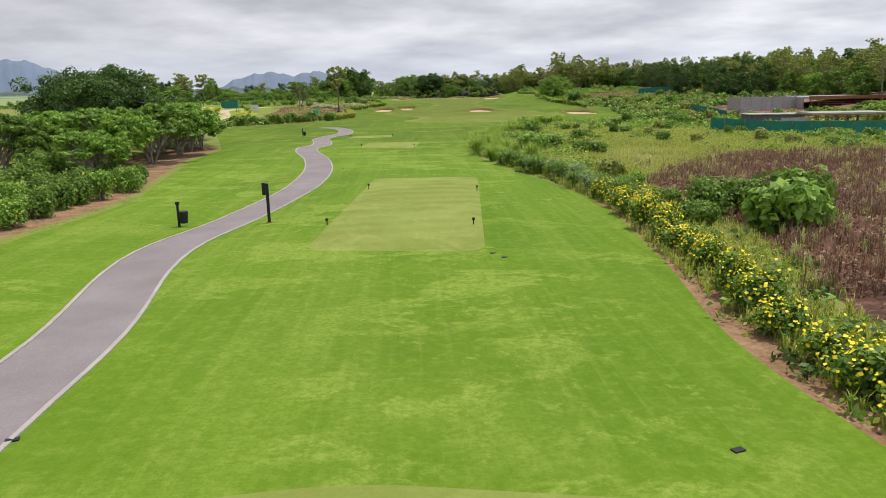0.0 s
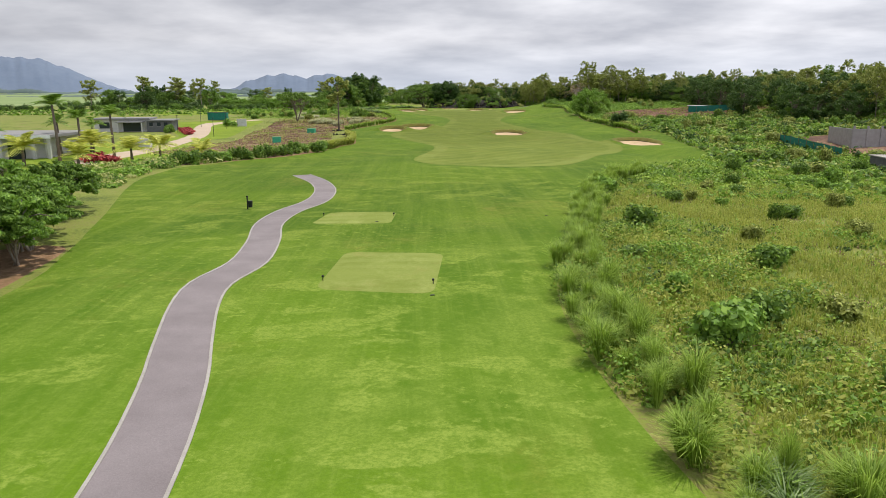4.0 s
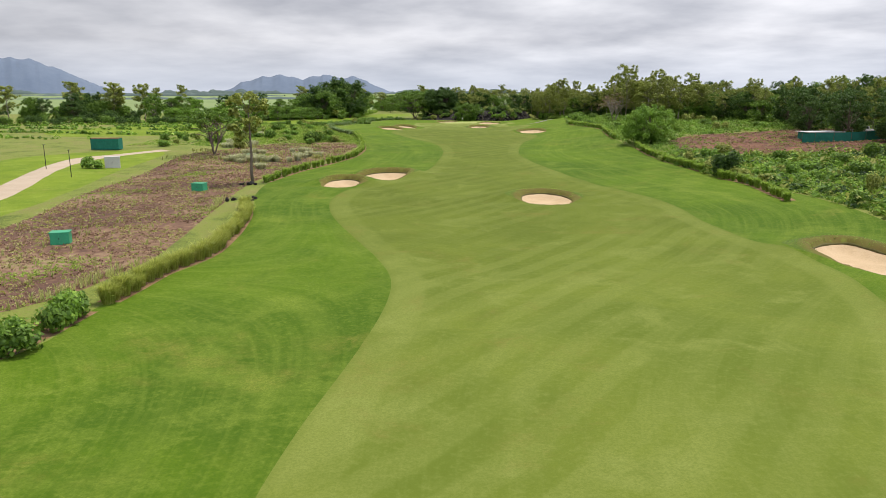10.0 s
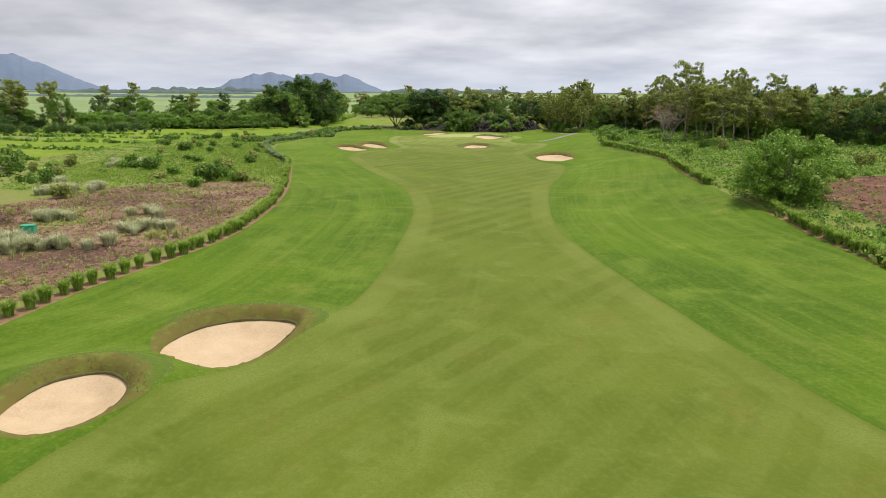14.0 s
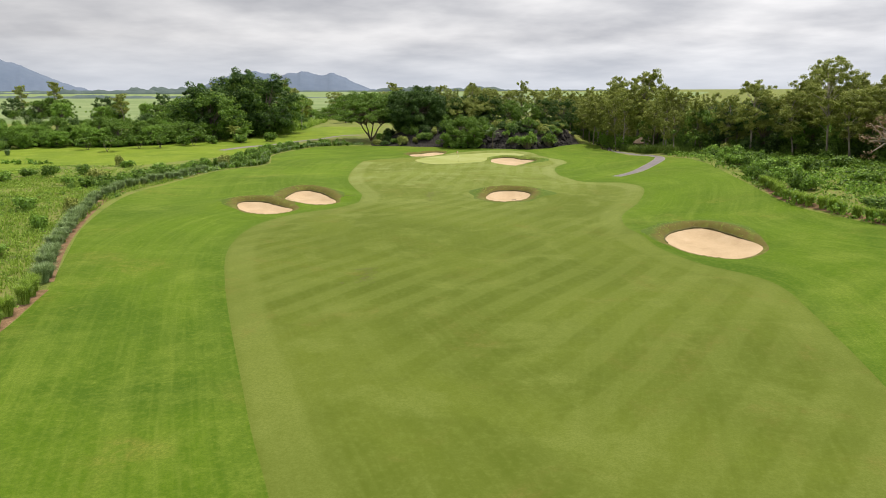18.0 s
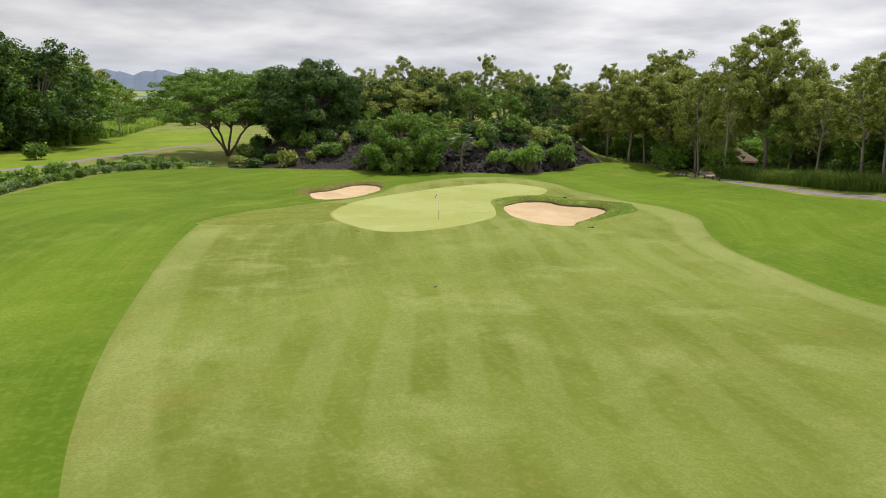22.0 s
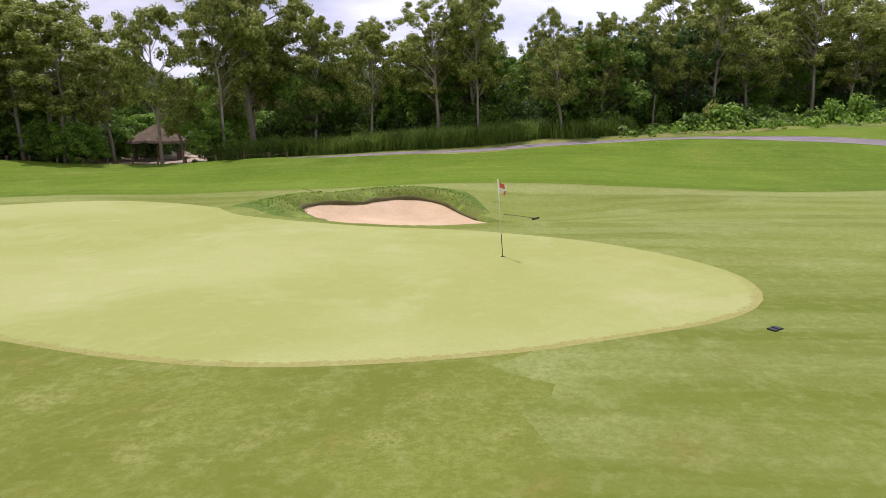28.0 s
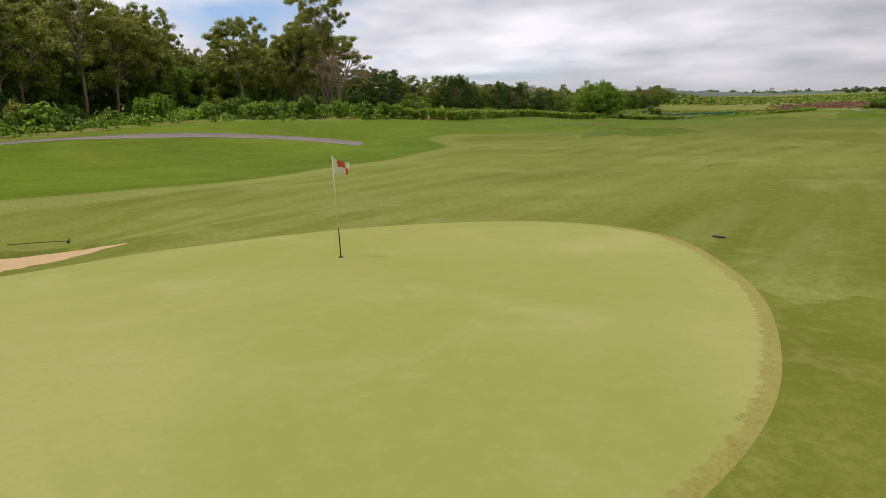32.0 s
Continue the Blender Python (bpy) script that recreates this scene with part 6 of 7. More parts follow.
    weeds("meadow_growth", "mounds of leafy scrub on the meadow", (-64, 280, -22, 380), 900, 0.95, 34, 0.07, [LEAF["mid"], LEAF["bright"], LEAF["gum"], LEAF["mid"]], 229, lambda x, y: left(x, y) & (waves(x, y, 12, 4) > 0.5), 0.6)
    weeds("bed_growth", "mixed green bedding plants beside the hole", (-44, 375, -17, 462), 1800, 0.7, 12, 0.1, [LEAF["mid"], LEAF["silver"], LEAF["bright"]], 233, lambda x, y: left(x, y) & (away(x, y, ROUGH_LINE) < 6.5))
    weeds("bed_growth", "low garden planting between the shrubs", (-46, 96, -24, 130), 900, 0.8, 12, 0.1, [LEAF["mid"], LEAF["pale"], LEAF["bright"]], 235, lambda x, y: left(x, y) & (away(x, y, ROUGH_LINE) < 11))
    weeds("garden_growth", "dense garden foliage behind the beds", (-70, 5, -30, 84), 1900, 0.9, 10, 0.14, [LEAF["mid"], LEAF["dark"], LEAF["bright"]], 237, left)
    # long grass on the bank by the next hole
    tall_bank = smooth_line([(-55, 500), (-49, 506), (-46.5, 528), (-47, 568), (-50, 620), (-70, 620), (-74, 580), (-64, 530)], 4, True)
    blades("tall_grass", "bank of tall pale green grass beside the next hole", (-76, 498, -46, 622), 2600, 1.7, 9, 0.06, LEAF["blade"], 239, lambda x, y: inside(x, y, tall_bank))
    # ragged turf round the sand
    for k, (line, (o, bank, face)) in enumerate(zip(SAND, BUNKERS)):
        lip = banked(line, face)
        lo, hi = lip.min(0), lip.max(0)
        blades("bunker_fringe", "ragged tufts of long grass round the bunker", (lo[0], lo[1], hi[0], hi[1]), 2600 if k == 8 else 700, 0.10 if k == 8 else 0.08, 7, 0.008, LEAF["bright" if k % 2 else "blade"], 600 + k, lambda x, y: inside(x, y, lip) & ~inside(x, y, line) & (away(x, y, line) > 0.1) & ((x - line[:, 0].mean()) * face[0] + (y - line[:, 1].mean()) * face[1] > 0.6))
    weeds("hillside_wood", "closed canopy of dark woodland on the far hillside", (98, -80, 300, 460), 1700, 5.0, 44, 0.5, [LEAF["dark"], LEAF["mid"], LEAF["gum"], LEAF["dark"]], 240, None, 0.9)
    weeds("hillside_wood", "closed canopy of dark woodland on the far hillside", (60, -460, 300, -80), 1100, 5.0, 44, 0.5, [LEAF["dark"], LEAF["mid"], LEAF["gum"]], 242, lambda x, y: x + 0.25 * (y + 80) > 62, 0.9)
    # the land behind the start
    weeds("far_scrub", "pale green scrub on the slope behind the start", (-90, -330, 190, -66), 2600, 1.3, 12, 0.42, [LEAF["bright"], LEAF["blade"], LEAF["gum"], LEAF["mid"]], 246, None, 0.5)
    weeds("far_scrub", "brown weeds on the earth bank behind the start", (-90, -66, 30, -26), 1500, 0.4, 10, 0.2, [LEAF["rust"], LEAF["dry"], LEAF["rust"]], 247, None, 0.3)
    weeds("far_wood", "dark wood along the skyline behind the start", (-330, -560, 420, -500), 900, 5.5, 46, 0.7, [LEAF["dark"], LEAF["mid"], LEAF["dark"]], 248, None, 0.8)
    # reeds along the path by the wood
    reed = smooth_line([(48.2, 394.4), (47.2, 398), (46.0, 404), (45.4, 411), (45.2, 421), (45.6, 426)], 2)
    blades("reed_bed", "strip of tall green reeds along the wood", (42, 392, 51, 428), 10500, 1.25, 10, 0.012, LEAF["reed"], 241, lambda x, y: (away(x, y, reed, False) < 1.7) & (x > 43.2))
    weeds("forest_floor", "shady undergrowth of the wood", (44, 340, 85, 500), 3000, 0.6, 9, 0.13, [LEAF["dark"], LEAF["mid"]], 243, lambda x, y: right_scrub(x, y) & ~((x > 42) & (x < 57) & (y > 424) & (y < 440)) & (away(x, y, ROUGH_LINE) > 3))
    weeds("cane_edge", "low hedge rows along the plain", (-260, 300, -70, 420), 3500, 1.0, 8, 0.3, [LEAF["mid"], LEAF["bright"]], 245, lambda x, y: (np.abs((y + 0.25 * x) % 22 - 11) < 1.6) & (x < -72))


wild()


def scrub_bushes():
    r = np.random.default_rng(23)
    kinds = [shrub("wild_bush", 190 + i, 1.1, 1.5, 11, 95, 0.09, LEAF[k], lab, "bush", group="wild bushes in the scrub") for i, (k, lab) in enumerate((("dark", "dark wild bush in the scrub"), ("mid", "leafy green wild bush in the scrub"), ("bright", "bright green wild bush in the scrub"), ("gum", "olive feathery wild bush in the scrub")))]
    done = 0
    while done < 170:
        x, y = (r.uniform(7, 40), r.uniform(5, 112)) if done < 50 else (r.uniform(16, 88), r.uniform(100, 240)) if done < 125 else (r.uniform(42, 92), r.uniform(255, 392))
        px, py = np.array([x]), np.array([y])
        if right_scrub(px, py)[0] and away(px, py, ROUGH_LINE)[0] > 1.6:
            put(kinds[int(r.integers(1, 4))], x, y, r, 0.3 if done < 50 else 0.7, 0.75 if done < 50 else 1.6)
            done += 1
    for x, y, s in ((11.2, 22.5, 1.1), (12.4, 24.5, 1.1), (9.5, 58, 0.7), (7.2, 55.5, 0.85), (8.2, 57, 0.7), (10.4, 51.4, 0.6), (11.6, 51.2, 0.6), (10.2, 77, 0.9), (11.4, 92.5, 0.9), (13, 66, 0.7)):
        put(kinds[int(r.integers(1, 3))], x, y, r, s, s * 1.1)
    for i in range(70):
        x, y = r.uniform(-74, -24), r.uniform(268, 400)
        px, py = np.array([x]), np.array([y])
        if not inside(px, py, ROUGH_LINE)[0] and away(px, py, ROUGH_LINE)[0] > 2:
            put(kinds[int(r.integers(1, 4))], x, y, r, 0.7, 1.5)
    for x, y, s in ((-32.5, 287, 1.8), (-34.2, 289, 1.5), (-31.5, 290.5, 1.2), (-36, 303, 1.2), (-33, 312, 1.1)):
        put(kinds[1], x, y, r, s, s)
    # low trees of the red bed by the next hole
    for x, y in [(-98 + 6.5 * k + r.normal(0, 1), 452 + 2.0 * k + r.normal(0, 2)) for k in range(9)]:
        put(kinds[1], x, y, r, 1.4, 2.0)
    # growth over the bank behind the green
    for k in range(110):
        x = r.uniform(-14, 40)
        y = np.interp(x, BACK_X, BACK_Y) + (r.uniform(7.5, 20) if x > 3 else r.uniform(1.5, 20))
        put(kinds[int(r.choice([0, 0, 1, 3]))], x, y, r, 0.7, 1.5)
    for p in kinds:
        drop_proto(p)


scrub_bushes()


# ---------------------------------------------------------------- palms, screw pines, rocks
def frond_quads(root, direction, length, r, wide=0.32, droop=0.8, k=16):
    """A feather leaf: a bent rib with narrow leaflets to both sides."""
    d = np.array(direction) / np.linalg.norm(direction)
    us = np.linspace(0, 1, k)
    rib = root + np.outer(us * length, d) + np.outer(-(us**2) * droop * length * 0.55, [0, 0, 1])
    side = np.cross(d, [0, 0, 1.0])
    side /= np.linalg.norm(side) + 1e-9
    q = []
    for i in range(1, k):
        t = (rib[i] - rib[i - 1]) / np.linalg.norm(rib[i] - rib[i - 1])
        w = wide * length * (math.sin(math.pi * (0.12 + 0.86 * us[i])) ** 0.7)
        for s in (-1, 1):
            tip = rib[i] + side * s * w + t * w * 0.55 + np.array([0, 0, -0.25 * w])
            b = t * length / k * 0.45
            q.append([rib[i] - b, rib[i] + b, tip + b * 0.15, tip - b * 0.15])
        q.append([rib[i - 1] - side * 0.02, rib[i - 1] + side * 0.02, rib[i] + side * 0.015, rib[i] - side * 0.015])
    return np.array(q)


def palm(x, y, trunk, length, kind, label, seed, n=16, r0=0.16, dz=0.0):
    r = np.random.default_rng(seed)
    top = thing("palm_tree", at(x, y, 0, 1, dz), label, "palm")
    lean = r.normal(0, 0.04, 2) * trunk
    tube([(0, 0, -0.2), (lean[0] * 0.3, lean[1] * 0.3, trunk * 0.5), (lean[0], lean[1], trunk)], [r0 * 1.3, r0, r0 * 0.8], 8, bm := bmesh.new())
    part("trunk", bm, top, "", M["bark"])
    for i in range(n):
        a, e = 2.4 * i, r.uniform(0.15, 1.25)
        d = (math.cos(a) * math.cos(e), math.sin(a) * math.cos(e), math.sin(e))
        part("frond", quads_mesh("frond", frond_quads(np.array([lean[0], lean[1], trunk]), d, length * r.uniform(0.85, 1.1), r), kind), top)


for i, (x, y, tr, ln) in enumerate(((-48, 120.5, 7.0, 2.5), (-47.2, 133, 5.8, 2.4), (-49.6, 129, 5.2, 2.3), (-54.5, 133, 4.6, 2.0), (-58, 124, 4.0, 2.0), (-52, 137, 4.3, 2.0))):
    palm(x, y, tr, ln, LEAF["mid"], "tall feather palm with dark green fronds", 300 + i)
for i, (x, y, tr, ln) in enumerate(((-46.6, 125.4, 2.3, 2.3), (-41.5, 125.5, 1.7, 2.2), (-39.5, 129.5, 2.0, 2.2), (-33.0, 126.5, 1.4, 2.0), (-51.5, 119, 2.2, 2.3), (-44, 117, 1.6, 2.0))):
    palm(x, y, tr, ln * 1.4, LEAF["palm"], "young palm with yellow-green arching fronds", 320 + i, 20)
palm(16.4, 442.3, 4.1, 2.2, LEAF["silver"], "silvery palm standing among the lava rocks", 340, 18)
palm(-52, 470, 2.5, 3.4, LEAF["mid"], "fan palm clump beside the next hole", 341, 20)
palm(-55, 472, 3.2, 3.2, LEAF["gum"], "fan palm clump beside the next hole", 342, 20)


def rosette_quads(c, length, k, r, wide):
    """Stiff strap leaves that stand out from one point in all upper directions and fold down at the tip."""
    a, e = r.uniform(0, 6.28, k), np.arcsin(r.uniform(-0.35, 1.0, k))
    d = np.stack([np.cos(a) * np.cos(e), np.sin(a) * np.cos(e), np.sin(e)], 1)
    side = np.stack([-np.sin(a), np.cos(a), np.zeros(k)], 1) * wide
    ln = (length * r.uniform(0.7, 1.15, k))[:, None]
    mid = c + d * ln * 0.6
    tip = c + d * ln * 0.95 + np.array([0, 0, -1.0]) * ln * r.uniform(0.05, 0.4, (k, 1))
    return np.concatenate([np.stack([c - side * 0.6, c + side * 0.6, mid + side, mid - side], 1), np.stack([mid - side, mid + side, tip + side * 0.1, tip - side * 0.1], 1)])


def screw_pine(x, y, s, seed, kind):
    r = np.random.default_rng(seed)
    top = thing("screw_pine", at(x, y), "spiky screw pine with strap leaf rosettes", "screw pine", "screw pines on the rocks")
    bm = bmesh.new()
    q = []
    for i in range(int(11 * s) + 6):
        a, o = r.uniform(0, 6.28), r.uniform(0.05, 1) ** 0.55
        c = np.array([math.cos(a) * o * 0.8 * s, math.sin(a) * o * 0.8 * s, s * (0.35 + 1.05 * r.uniform(0.35, 1) * (1.2 - 0.75 * o))])
        tube([(c[0] * 0.2, c[1] * 0.2, -0.1), (c[0] * 0.7, c[1] * 0.7, c[2] * 0.6), tuple(c)], [0.08 * s, 0.06 * s, 0.05 * s], 6, bm, False)
        q.append(rosette_quads(c, 0.5 * s, 46, r, 0.022 * s))
    part("branchwork", bm, top, "", M["bark"])
    part("foliage", quads_mesh("foliage", np.concatenate(q), kind), top)


for i, (x, y, s) in enumerate(((25.0, 440.9, 2.7), (30.6, 442.8, 2.4), (21.8, 443.2, 1.8), (26.3, 451.5, 2.3), (20.5, 448, 1.3), (29.5, 449, 1.2), (34, 452, 1.6))):
    screw_pine(x, y, s, 350 + i, LEAF["bright" if i % 2 == 0 else "mid"])


def rocks():
    r = np.random.default_rng(31)
    forms = []
    for i in range(6):
        bm = bmesh.new()
        bmesh.ops.create_icosphere(bm, subdivisions=2, radius=0.55)
        for v in bm.verts:
            n3 = noise.noise_vector(v.co * 1.7 + Vector((i * 7.3, 0, 0)))
            v.co = v.co * (1 + 0.45 * noise.noise(v.co * 3.1 + Vector((0, i * 3.7, 0)))) + n3 * 0.28
            v.co.z *= 0.75
        me = bpy.data.meshes.new("rock")
        bm.to_mesh(me)
        bm.free()
        me.materials.append(M["rock"])
        forms.append(me)
    bank = thing("rock_bank", Matrix(), "bank of loose black lava rocks behind the green", "rock bank", kind="structure")
    for k in range(300):
        x = r.uniform(4, 37)
        b = np.interp(x, BACK_X, BACK_Y)
        y = b + 0.4 + 8.0 * r.uniform(0, 1) ** 1.25
        s = 0.45 + 1.2 * r.uniform(0, 1) ** 2.2
        ob = new("rock", forms[int(r.integers(6))])
        ob.parent = bank
        ob.matrix_world = Matrix.LocRotScale((x, y, ground_z(x, y) + 0.2 * s), Euler(r.uniform(0, 6.28, 3)), Vector((s * r.uniform(0.8, 1.4), s, s * r.uniform(0.7, 1.0))))
    # rubble between the big stones
    v, f = [], []
    base = [(-1, -0.6, 0), (0.7, -0.9, 0.1), (1, 0.7, 0), (-0.6, 0.9, 0.1), (0.1, 0, 0.9)]
    for k in range(4200):
        x = r.uniform(-4, 38)
        y = np.interp(x, BACK_X, BACK_Y) + 0.3 + 11 * r.uniform(0, 1)
        z, s, a = ground_z(x, y), r.uniform(0.12, 0.48), r.uniform(0, 6.28)
        i = len(v)
        v += [(x + s * (p[0] * math.cos(a) - p[1] * math.sin(a)), y + s * (p[0] * math.sin(a) + p[1] * math.cos(a)), z + s * p[2] * r.uniform(0.6, 1.3) - 0.03) for p in base]
        f += [(i, i + 1, i + 4), (i + 1, i + 2, i + 4), (i + 2, i + 3, i + 4), (i + 3, i, i + 4)]
    tagged(new("rock_rubble", mesh_of("rock_rubble", v, f, M["rock"])), "dark lava rubble between the rocks", "rubble", kind="stuff")
    for cx, cy in ((-28.6, 209.5), (-24.5, 195)):
        for k in range(10):
            x, y, s = cx + r.normal(0, 0.9), cy + r.normal(0, 0.9), r.uniform(0.3, 0.7)
            ob = tagged(new("field_stone", forms[int(r.integers(6))]), "dark field stone on the dry plot", "stone", "field stones on the plot")
            ob.matrix_world = Matrix.LocRotScale((x, y, ground_z(x, y) + 0.1 * s), Euler(r.uniform(0, 6.28, 3)), Vector((s, s, s)))


rocks()


# ---------------------------------------------------------------- golf things
def flagstick(x, y):
    top = thing("flagstick", at(x, y) @ Euler((-0.075, -0.019, 0)).to_matrix().to_4x4(), "golf flagstick with a red and white flag standing in the hole", "flagstick")
    part("lower_pole", tube([(0, 0, -0.1), (0, 0, 0.62)], [0.011, 0.011], 8), top, "dark lower pole", M["black"])
    part("upper_pole", tube([(0, 0, 0.62), (0, 0, 2.13)], [0.011, 0.009], 8), top, "white upper pole", M["white"])
    rows, cols = 6, 9
    cells = {}
    for i in range(cols):
        for j in range(rows):
            def p(a, b):
                u, w = a / cols, b / rows
                return (-0.33 * u * 0.85, 0.09 * math.sin(6 * u + w) * u - 0.16 * u, 2.10 - 0.31 * w * (1 - 0.25 * u) - 0.16 * u)
            red = ((i // 3) + 2 * (j // 3)) % 3 == 1
            cells.setdefault(red, []).append([p(i, j), p(i + 1, j), p(i + 1, j + 1), p(i, j + 1)])
    for red, q in cells.items():
        part("flag_check" if red else "flag_cloth", quads_mesh("flag", np.array(q), M["red_cloth"] if red else M["white"]), top, "red flag squares" if red else "white flag squares")


flagstick(6.51, 406.09)
hole = bmesh.new()
bmesh.ops.create_cone(hole, cap_ends=True, segments=20, radius1=0.054, radius2=0.054, depth=0.02)
cup = thing("hole_cup", at(6.51, 406.09, 0, 1, 0.0), "dark round hole cut into the green", "golf hole")
part("cup", hole, cup, "", M["black"])


def waste_post(x, y, turn=0.0):
    top = thing("course_bin", at(x, y, turn), "black waste bin hung on a low post beside the path", "waste bin", "black bins on posts")
    part("post", box(-0.04, -0.04, -0.1, 0.04, 0.04, 0.85, 0.01), top, "", M["black"])
    bm = bmesh.new()
    bmesh.ops.create_cone(bm, cap_ends=True, segments=16, radius1=0.14, radius2=0.17, depth=0.42)
    bmesh.ops.translate(bm, verts=bm.verts, vec=(0.2, 0, 0.36))
    part("bin", bm, top, "", M["black"])
    bm = bmesh.new()
    bmesh.ops.create_cone(bm, cap_ends=True, segments=16, radius1=0.18, radius2=0.16, depth=0.04)
    bmesh.ops.translate(bm, verts=bm.verts, vec=(0.2, 0, 0.59))
    part("rim", bm, top, "", M["black"])
    part("cap", box(-0.07, -0.06, 0.85, 0.07, 0.06, 0.97, 0.02), top, "", M["black"])


waste_post(-9.9, 27)
waste_post(-15.6, 84.8)
sign = thing("hole_sign", at(-6.38, 26.7, 0.15), "tall black hole sign on a post beside the cart path", "sign post")
part("post", box(-0.055, -0.055, -0.2, 0.055, 0.055, 1.5, 0.01), sign, "", M["black"])
part("board", box(-0.19, -0.03, 1.07, -0.06, 0.03, 1.52, 0.01), sign, "", M["black"])
part("plate", box(0.058, -0.035, 1.08, 0.064, 0.035, 1.42), sign, "small grey plate", M["kerb"])
part("foot", box(-0.12, -0.12, -0.05, 0.12, 0.12, 0.03, 0.01), sign, "", M["red_soil"])


def tee_marker(x, y):
    top = thing("tee_marker", at(x, y), "small black tee marker on the grass", "tee marker", "tee markers")
    part("stake", tube([(0, 0, -0.05), (0, 0, 0.13)], [0.02, 0.02], 8), top, "", M["black"])
    part("head", box(-0.05, -0.05, 0.13, 0.05, 0.05, 0.22, 0.02), top, "", M["black"])


for x, y in ((-4.0, 25.4), (1.25, 24.7), (-3.3, 34.3), (1.85, 33.1), (-6.6, 63.6), (-1.95, 63.3), (-9.6, 81.4), (-4.9, 81), (-0.9, -3), (2.4, -3)):
    tee_marker(x, y)


def ground_box(x, y, s=0.09):
    top = thing("valve_cover", at(x, y, 0.4), "small black valve cover let into the turf", "valve cover", "valve covers in the turf")
    part("lid", box(-s, -s * 0.6, -0.04, s, s * 0.6, 0.025, 0.008), top, "", M["black"])


for x, y in ((1.6, 20.6), (1.9, 20.1), (-6.0, 9.2), (3.9, 8.6), (-5.9, 45), (-1.95, 61.6), (-5.8, 78.7), (6.1, 78), (5.3, 82), (2.2, 384.5), (-0.35, 401.63), (-0.45, 401.75), (-0.4, 415.8), (-0.6, 416.3)):
    ground_box(x, y)


def rake(x, y, turn, dz=0.03):
    top = thing("bunker_rake", at(x, y, turn, 1, dz), "long-handled bunker rake lying beside the sand", "rake", "bunker rakes")
    part("handle", tube([(0, 0, 0.02), (0.8, 0, 0.05), (1.7, 0, 0.06)], [0.014, 0.014, 0.014], 6), top, "", M["wood"])
    part("head", box(-0.03, -0.28, 0.0, 0.03, 0.28, 0.05, 0.01), top, "black rake head", M["black"])
    for k in range(7):
        part("tine", box(-0.01, -0.25 + k * 0.083 - 0.008, -0.06, 0.01, -0.25 + k * 0.083 + 0.008, 0.01), top, "", M["black"])


rake(18.8, 403.9, 0.9)
rake(11.1, 349.6, -1.1, 0.1)
rake(-9.8, 352.2, 0.3)
rake(20.2, 413.9, 0.6)


# ---------------------------------------------------------------- buildings
def window(parent, x0, z0, x1, z1, y, name="window"):
    """A framed pane in a wall that faces south (y)."""
    w = part(name, box(x0 - 0.06, y - 0.05, z0 - 0.06, x1 + 0.06, y + 0.02, z1 + 0.06), parent, "", M["black"])
    part("pane", box(x0, y - 0.062, z0, x1, y - 0.05, z1), w, "", M["glass"])
    part("sill", box(x0 - 0.1, y - 0.14, z0 - 0.12, x1 + 0.1, y - 0.05, z0 - 0.06), w, "", M["kerb"])


villa = thing("villa", pose(-79.2, 213, ground_z(-79, 213), 0, 0, 10), "low modern villa with flat grey roof and dark stone front", "house")
part("wall", box(-8, -3, -0.5, 4.2, 5, 2.9), villa, "pale rendered walls", M["wall"])
part("stone_wing", box(4.2, -4, -0.5, 10, 4.2, 2.5), villa, "dark stone wing", M["grey_wall"])
part("roof", box(-8.6, -3.6, 2.9, 4.8, 5.6, 3.25, 0.04), villa, "", M["roof"])
part("roof", box(3.9, -4.4, 2.5, 10.4, 4.6, 2.8, 0.04), villa, "", M["roof"])
part("canopy", box(-2.5, -5.6, 2.2, 3.6, -3.0, 2.4, 0.03), villa, "", M["roof"])
for x in (-2.2, 3.3):
    part("column", box(x - 0.12, -5.4, -0.5, x + 0.12, -5.16, 2.2), villa, "", M["wall"])
window(villa, -6.8, 0.9, -4.6, 2.2, -3.0)
window(villa, -1.4, 0.1, 2.6, 2.1, -3.0, "glass_door")
for x in (5.2, 7.0, 8.6):
    window(villa, x - 0.35, 1.3, x + 0.35, 2.1, -4.0)
villa2 = thing("villa", pose(-61, 133, ground_z(-61, 133), 0, 0, 0), "modern villa with a deep grey flat roof and pale columns", "house")
part("wall", box(-7, -2, -0.5, 5.5, 7, 3.0), villa2, "pale rendered walls", M["wall"])
part("roof", box(-7.8, -4.2, 3.06, 7.5, 7.8, 3.5, 0.05), villa2, "grey roofing", M["roof"])
part("fascia", box(-7.86, -4.26, 2.98, 7.56, -4.2, 3.42, 0.01), villa2, "white painted edge", M["white"])
for x in (-4, 0.5, 5.0, 7.0):
    part("column", box(x - 0.2, -3.9, -0.5, x + 0.2, -3.5, 3.0), villa2, "", M["wall"])
for x in (-4.8, -1.6, 1.6):
    window(villa2, x - 1.1, 0.1, x + 1.1, 2.3, -2.0, "glass_door")


